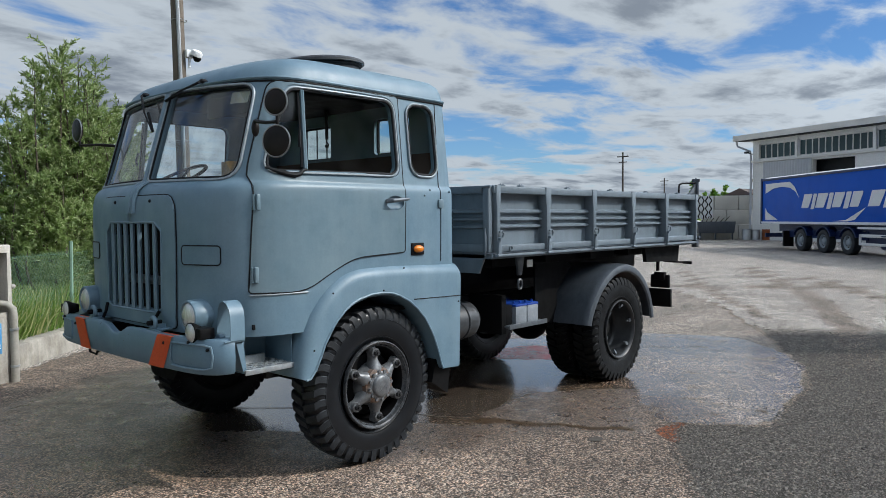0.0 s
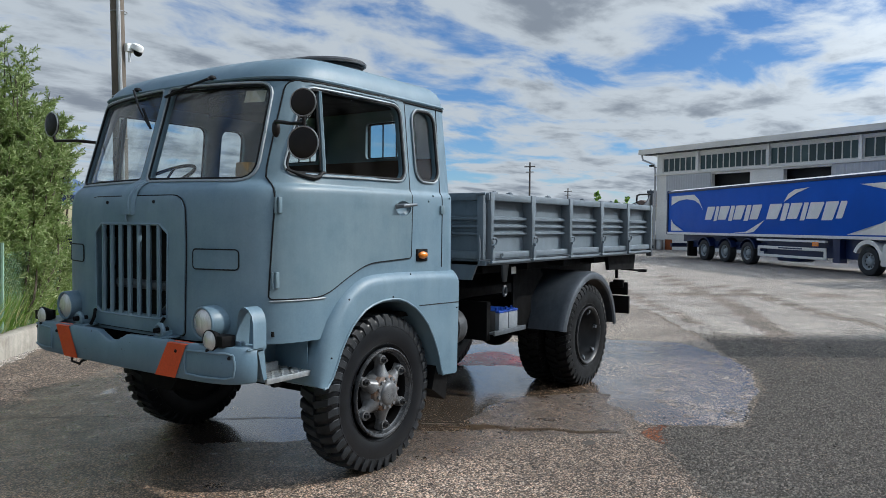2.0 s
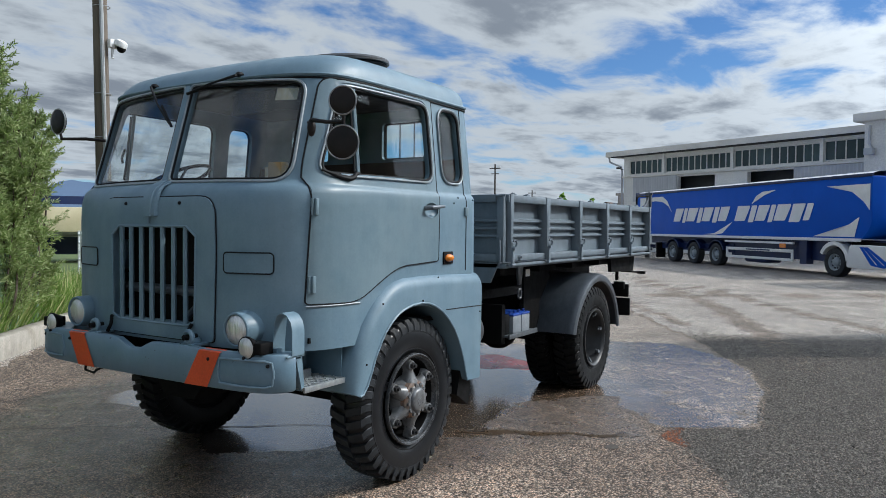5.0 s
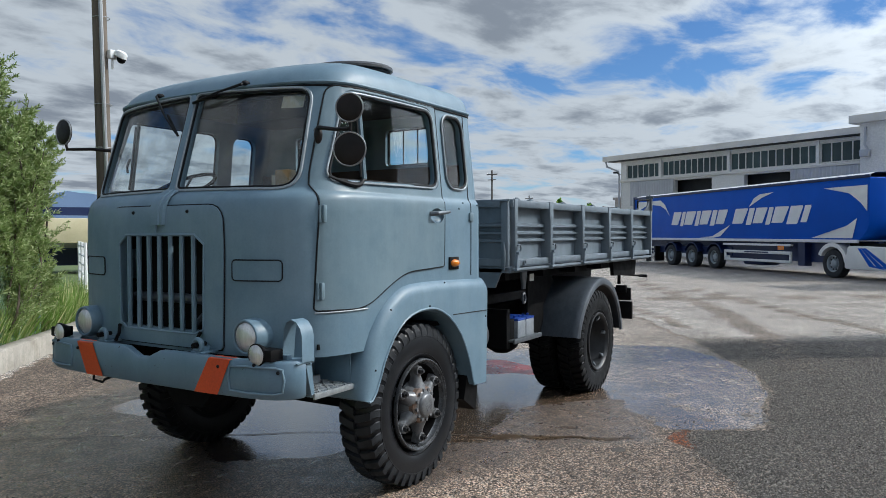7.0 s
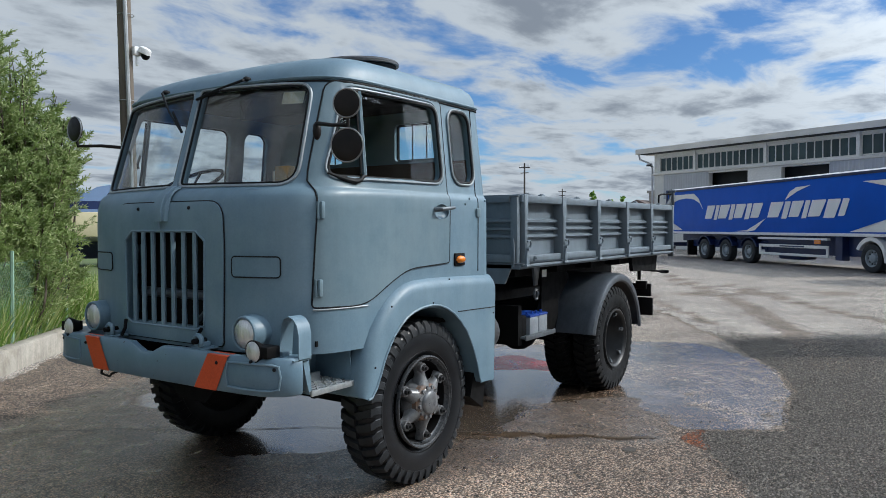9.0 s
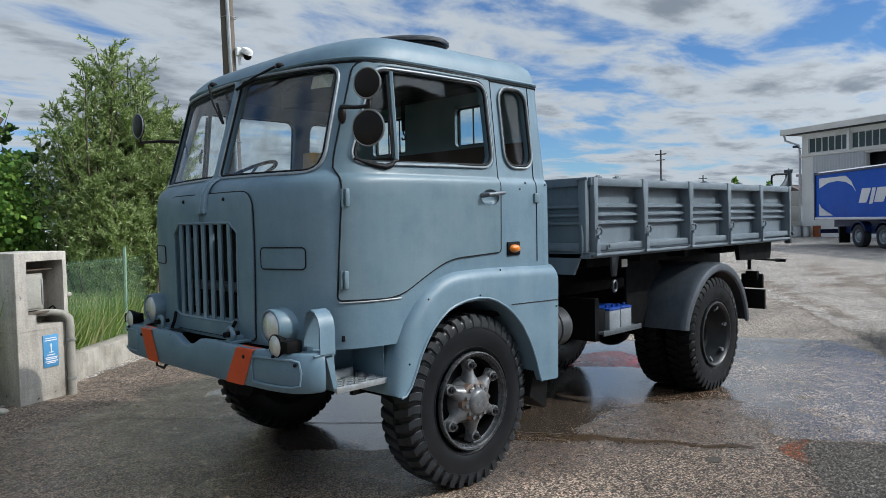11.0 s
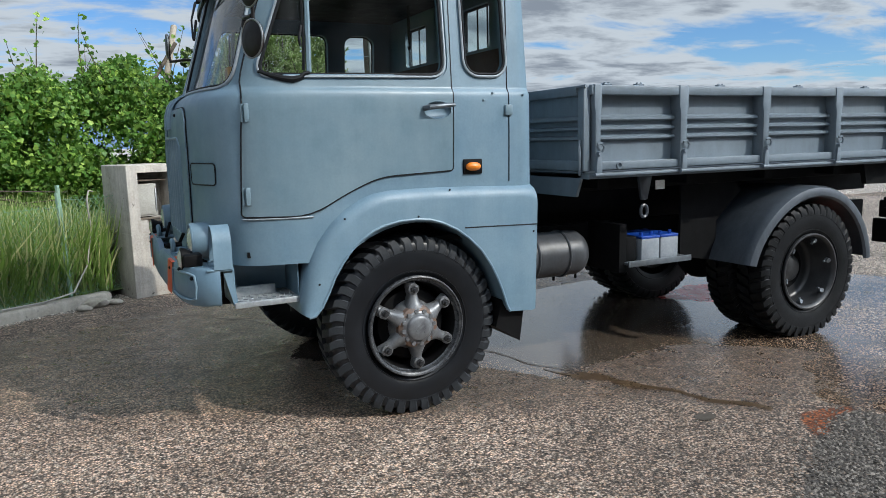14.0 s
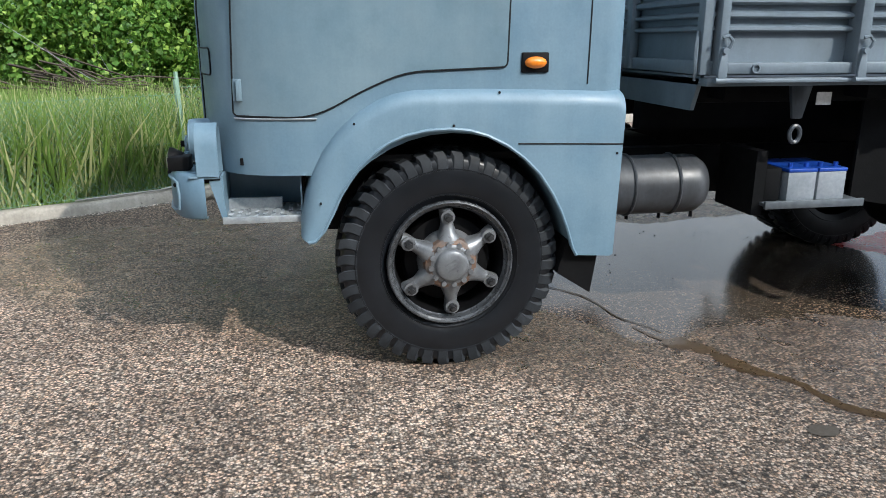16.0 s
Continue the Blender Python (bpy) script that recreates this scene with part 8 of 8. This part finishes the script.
for wn, (x0, x1, z1, n) in enumerate(((1.75, 4.68, 6.42, 6), (4.92, 10.02, 6.45, 11), (10.2, 15.62, 6.5, 11), (15.86, 18.7, 6.55, 5))):
    win = hpart("window", join(box(x0, x1, 0.08, 0.16, 5.40, 5.47), box(x0, x1, 0.08, 0.16, z1 - 0.07, z1), *[box(x0 + (x1 - x0) * k / n - 0.03, x0 + (x1 - x0) * k / n + 0.03, 0.08, 0.16, 5.40, z1) for k in range(n + 1)]), EAVE, hall, "steel-framed window band")
    for k in range(n):
        w = (x1 - x0) / n
        hpart("pane", box(x0 + w * k + 0.02, x0 + w * (k + 1) - 0.02, 0.12, 0.135, 5.45, z1 - 0.05), HALLGLASS, win)
for x in (4.8, 10.1, 15.74):
    hpart("pier", box(x - 0.1, x + 0.1, -0.10, 0.02, 5.34, 6.72), RENDERW, hwall)
# near-black board added in place of the darkness inside the hall
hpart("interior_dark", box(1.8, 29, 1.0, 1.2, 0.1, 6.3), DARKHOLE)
hpart("downpipe", tube([(0.15, -0.4, 6.75), (0.2, -0.35, 6.4), (1.1, -0.12, 6.0), (1.16, -0.1, 5.6), (1.16, -0.1, 0.0)], 0.07, 8), CORR)
hpart("flood_lamp", join(box(1.0, 1.2, -0.55, -0.3, 5.85, 5.98), cyl((1.1, -0.4, 5.9), (1.2, 0, 5.8), 0.03, 6)), DARKHOLE)
annex = hpart("annex", box(18.8, 36, -1.6, 13, 0.0, 7.1), RENDERW, label="taller white annex")
hpart("annex_roof", box(18.4, 36.4, -2.0, 13.3, 7.1, 7.52, 0.03), EAVE, annex)
hpart("annex_window", join(box(20.35, 22.2, -1.66, -1.58, 4.2, 5.95)), CORR, annex)
hpart("wall_pipe", join(tube([(19.1, -1.7, 6.9), (19.1, -1.75, 6.0), (19.2, -1.7, 5.8), (19.2, -1.7, 5.4)], 0.06, 6), box(18.9, 19.35, -1.9, -1.6, 5.4, 5.75, 0.03)), CORR, annex)

# ---- concrete block wall and clutter beside the hall ----
B0 = Vector((48.4, 15.3, 0))
BM = Matrix.Translation(B0) @ pose(0, 0, 0, 0, 0, -60)
bw = tagged(empty("block_wall"), "wall of large stacked concrete blocks", "wall")
bw.matrix_basis = BM
for r_ in range(3):
    for k in range(6):
        x0 = -8.0 + k * 1.6 + (0.8 if r_ % 2 else 0)
        if x0 > 0.2 or x0 < -3.3:
            continue
        part("concrete_block", box(x0 + 0.012, min(x0 + 1.6, 1.0) - 0.012, 0.0 + 0.01 * (k % 2), 0.8, 1.02 * r_ + (0.012 if r_ else 0), 1.02 * (r_ + 1) - 0.012, 0.03), BLOCKW, bw)
ban = tagged(part("striped_banner", box(-2.75, -1.72, -0.05, -0.02, 1.45, 3.02), WHITE), "white banner with black wavy stripes on the wall", "banner")
ban.matrix_basis = BM
for k in range(4):
    x = -2.62 + k * 0.25
    b = bmesh.new()
    rings = []
    for j in range(17):
        z = 1.46 + 1.55 * j / 16
        o = 0.07 * math.sin(j * 1.1 + (0 if k % 2 else math.pi))
        rings.append([(x + o - 0.045, -0.055, z), (x + o + 0.045, -0.055, z), (x + o + 0.045, -0.051, z), (x + o - 0.045, -0.051, z)])
    part("wavy_stripe", loft(rings), BLACK, ban)
sk = tagged(empty("metal_skip"), "dark grey steel skip with stands beside the wall", "skip")
sk.matrix_basis = BM @ Matrix.Translation((-2.9, -1.4, 0))
part("tub", prism([(0.1, 0.45), (0.0, 1.25), (2.5, 1.25), (2.4, 0.45)], "y", 0, 1.1, 0.02), FENDP, sk)
for x in (0.2, 1.2, 2.3):
    part("leg", box(x - 0.05, x + 0.05, 0.1, 0.2, 0.0, 0.56), FENDP, sk)
part("contents", join(*[cyl((0.3 + 0.3 * k, 0.2 + 0.1 * (k % 3), 1.2), (0.5 + 0.33 * k, 0.5, 1.5 + 0.1 * (k % 2)), 0.03, 6) for k in range(6)]), TWIG, sk)
for x, r_, h, m_, lb, nm, ct in ((0.2, 0.28, 0.75, GALV, "grey steel drum standing by the wall", "steel_drum", "drum"), (0.75, 0.26, 0.7, GALV, "grey steel drum standing by the wall", "steel_drum", "drum"), (1.5, 0.33, 0.72, RUST, "red plastic tub beside the lorry", "red_tub", "tub")):
    d = tagged(part(nm, lathe([(0, 0), (r_, 0), (r_ * 1.02, h * 0.33), (r_, h * 0.34), (r_ * 1.02, h * 0.66), (r_, h * 0.67), (r_ * 1.03, h), (r_ * 0.95, h), (r_ * 0.93, h * 0.2), (0, h * 0.2)], 20), m_), lb, ct)
    d.matrix_basis = BM @ Matrix.Translation((x, -1.9, 0))

# ---- distant things ----
for k, (x, y, h) in enumerate(((119.0, 62.0, 13.5), (175.0, 80.2, 11.6))):
    up = tagged(empty("utility_pole", (x, y, 0)), "distant timber power pole with a crossarm", "pole", group="utility poles")
    part("shaft", tube([(0, 0, 0), (0, 0, h)], [0.22, 0.15], 8), POLEW, up)
    part("crossarm", join(box(-0.1, 0.1, -1.1, 1.1, h - 0.9, h - 0.7), box(-0.1, 0.1, -0.8, 0.8, h - 1.9, h - 1.75)), POLEW, up)
    for y_ in (-1.0, 0.0, 1.0):
        part("insulator", cyl((0, y_, h - 0.7), (0, y_, h - 0.35), 0.08, 6), WHITE, up)
for a, c in (((119, 62, 12.7), (60, 190, 12.7)), ((119, 63, 12.7), (61, 191, 12.7)), ((119, 62, 12.7), (175, -10, 12.7))):
    a, c = Vector(a), Vector(c)
    tagged(part("power_line", tube([a.lerp(c, t) - Vector((0, 0, 6 * t * (1 - t))) for t in (k / 10 for k in range(11))], 0.007, 4), CORR), "thin overhead power line", "cable", group="power lines")
for k, (x, y, r_, h) in enumerate(((78.6, 54, 2.2, 4.8), (118, 60, 3.0, 5.6), (83.9, 45.5, 2.0, 4.6), (88, 36.0, 3.2, 6.0), (93, 34.0, 3.2, 6.0), (110, 85, 3.0, 5.0))):
    t_ = shrub("distant_tree", "small round-headed tree far across the yard", (x, y, -0.05), (r_, r_), h, 16, 14, 20, 0.5, 0.3, VINE, 60 + k, 0.1, LEAF_LONG, "tree", 0.25)
    t_["group"] = "distant trees"
fh = tagged(empty("far_house", (80, 25.5, 0)), "far low house with a tiled roof and chimney", "house")
part("wall", box(-3, 3, -3, 3, 0, 3.0), RENDERW, fh)
part("roof", prism([(-3.6, 3.0), (0, 4.6), (3.6, 3.0)], "x", -3.4, 3.4), TILE, fh, "dark brown tile roof")
part("chimney", join(box(-0.4, 0.4, -1.2, -0.4, 3.8, 5.4), box(-0.6, 0.6, -1.4, -0.2, 5.4, 5.7)), CONC, fh)
# trailers parked behind the shrubs
pt = tagged(empty("parked_trailer"), "parked cream and white trailer with a blue tarpaulin", "trailer")
pt.matrix_basis = pose(12.6, 23.0, 0, 0, 0, 150)
CREAM = mat("cream_trailer", (0.62, 0.55, 0.36), (0.55, 0.48, 0.3), 2, (0.5, 0.7))
part("body", box(-6, 6, 0, 2.4, 1.3, 2.15, 0.03), CREAM, pt)
part("white_side", join(box(-6, 6, -0.03, 0.0, 1.1, 1.55), *[box(-6 + k * 0.8, -5.92 + k * 0.8, -0.06, -0.02, 1.1, 1.6) for k in range(16)]), WHITE, pt)
part("tarpaulin", loft([[(x, y + 0.05 * math.sin(x * 3), z) for y, z in ((-0.1, 0.45), (-0.14, 0.8), (-0.1, 1.12), (0.1, 1.14))] for x in (-6 + 0.4 * k for k in range(31))], False), LORRYD, pt, "dark blue tarpaulin")
part("bar", box(-6, 6, 0, 0.2, 2.3, 2.6), LORRYD, pt)
part("wheel", join(*[cyl((x, 0, 0.45), (x, 0.3, 0.45), 0.45, 16) for x in (-3.5, -2.3, 3)]), RUBBER, pt)
gate = tagged(empty("yard_gate"), "white tubular steel gate behind the shrubs", "gate")
gate.matrix_basis = pose(4.6, 11.0, 0.2, 0, 0, 60)
for k in range(7):
    part("rail", cyl((-1.6, 0, 0.15 + k * 0.17), (1.2, 0, 0.15 + k * 0.17), 0.02, 6), WHITE, gate)
for x in (-1.6, -0.2, 1.2):
    part("upright", cyl((x, 0, 0), (x, 0, 1.25), 0.03, 6), WHITE, gate)
hb = bmesh.new()
rows = []
for j, f in enumerate((0, 1)):
    row = []
    for k in range(81):
        a = radians(46 + 60 * k / 80)
        h = min(1, k / 9) * (52 + 40 * (0.5 + 0.5 * noise.noise(Vector((k * 0.13, 3, 0)))) + 14 * noise.noise(Vector((k * 0.5, 9, 0))))
        row.append(hb.verts.new((1400 * math.cos(a), 1400 * math.sin(a), h * f)))
    rows.append(row)
for k in range(80):
    hb.faces.new((rows[0][k], rows[0][k + 1], rows[1][k + 1], rows[1][k]))
tagged(part("backdrop_hills", hb, HILL), "hazy blue hills on the horizon", "hills", kind="structure")
# unseen tall building added behind the camera to cast the shadow across the yard
nb = tagged(part("neighbour_building", prism([(0, 0), (10.5, -9.24), (16.6, -17.2), (6.1, -8.0)], "z", 0, 12, 0.05), BANDW), "unseen plain tall dark building added to cast the yard shadow", "building", kind="structure")
nb.matrix_basis = pose(11.26, -8.1, 0, 0, 0, 0)
# unseen wall added behind the camera so the cab windows reflect something dark
tagged(part("boundary_wall", box(-14, 27, -24.4, -24.0, 0, 14), BANDW), "unseen plain dark wall added to darken the window reflections", "wall", kind="structure")
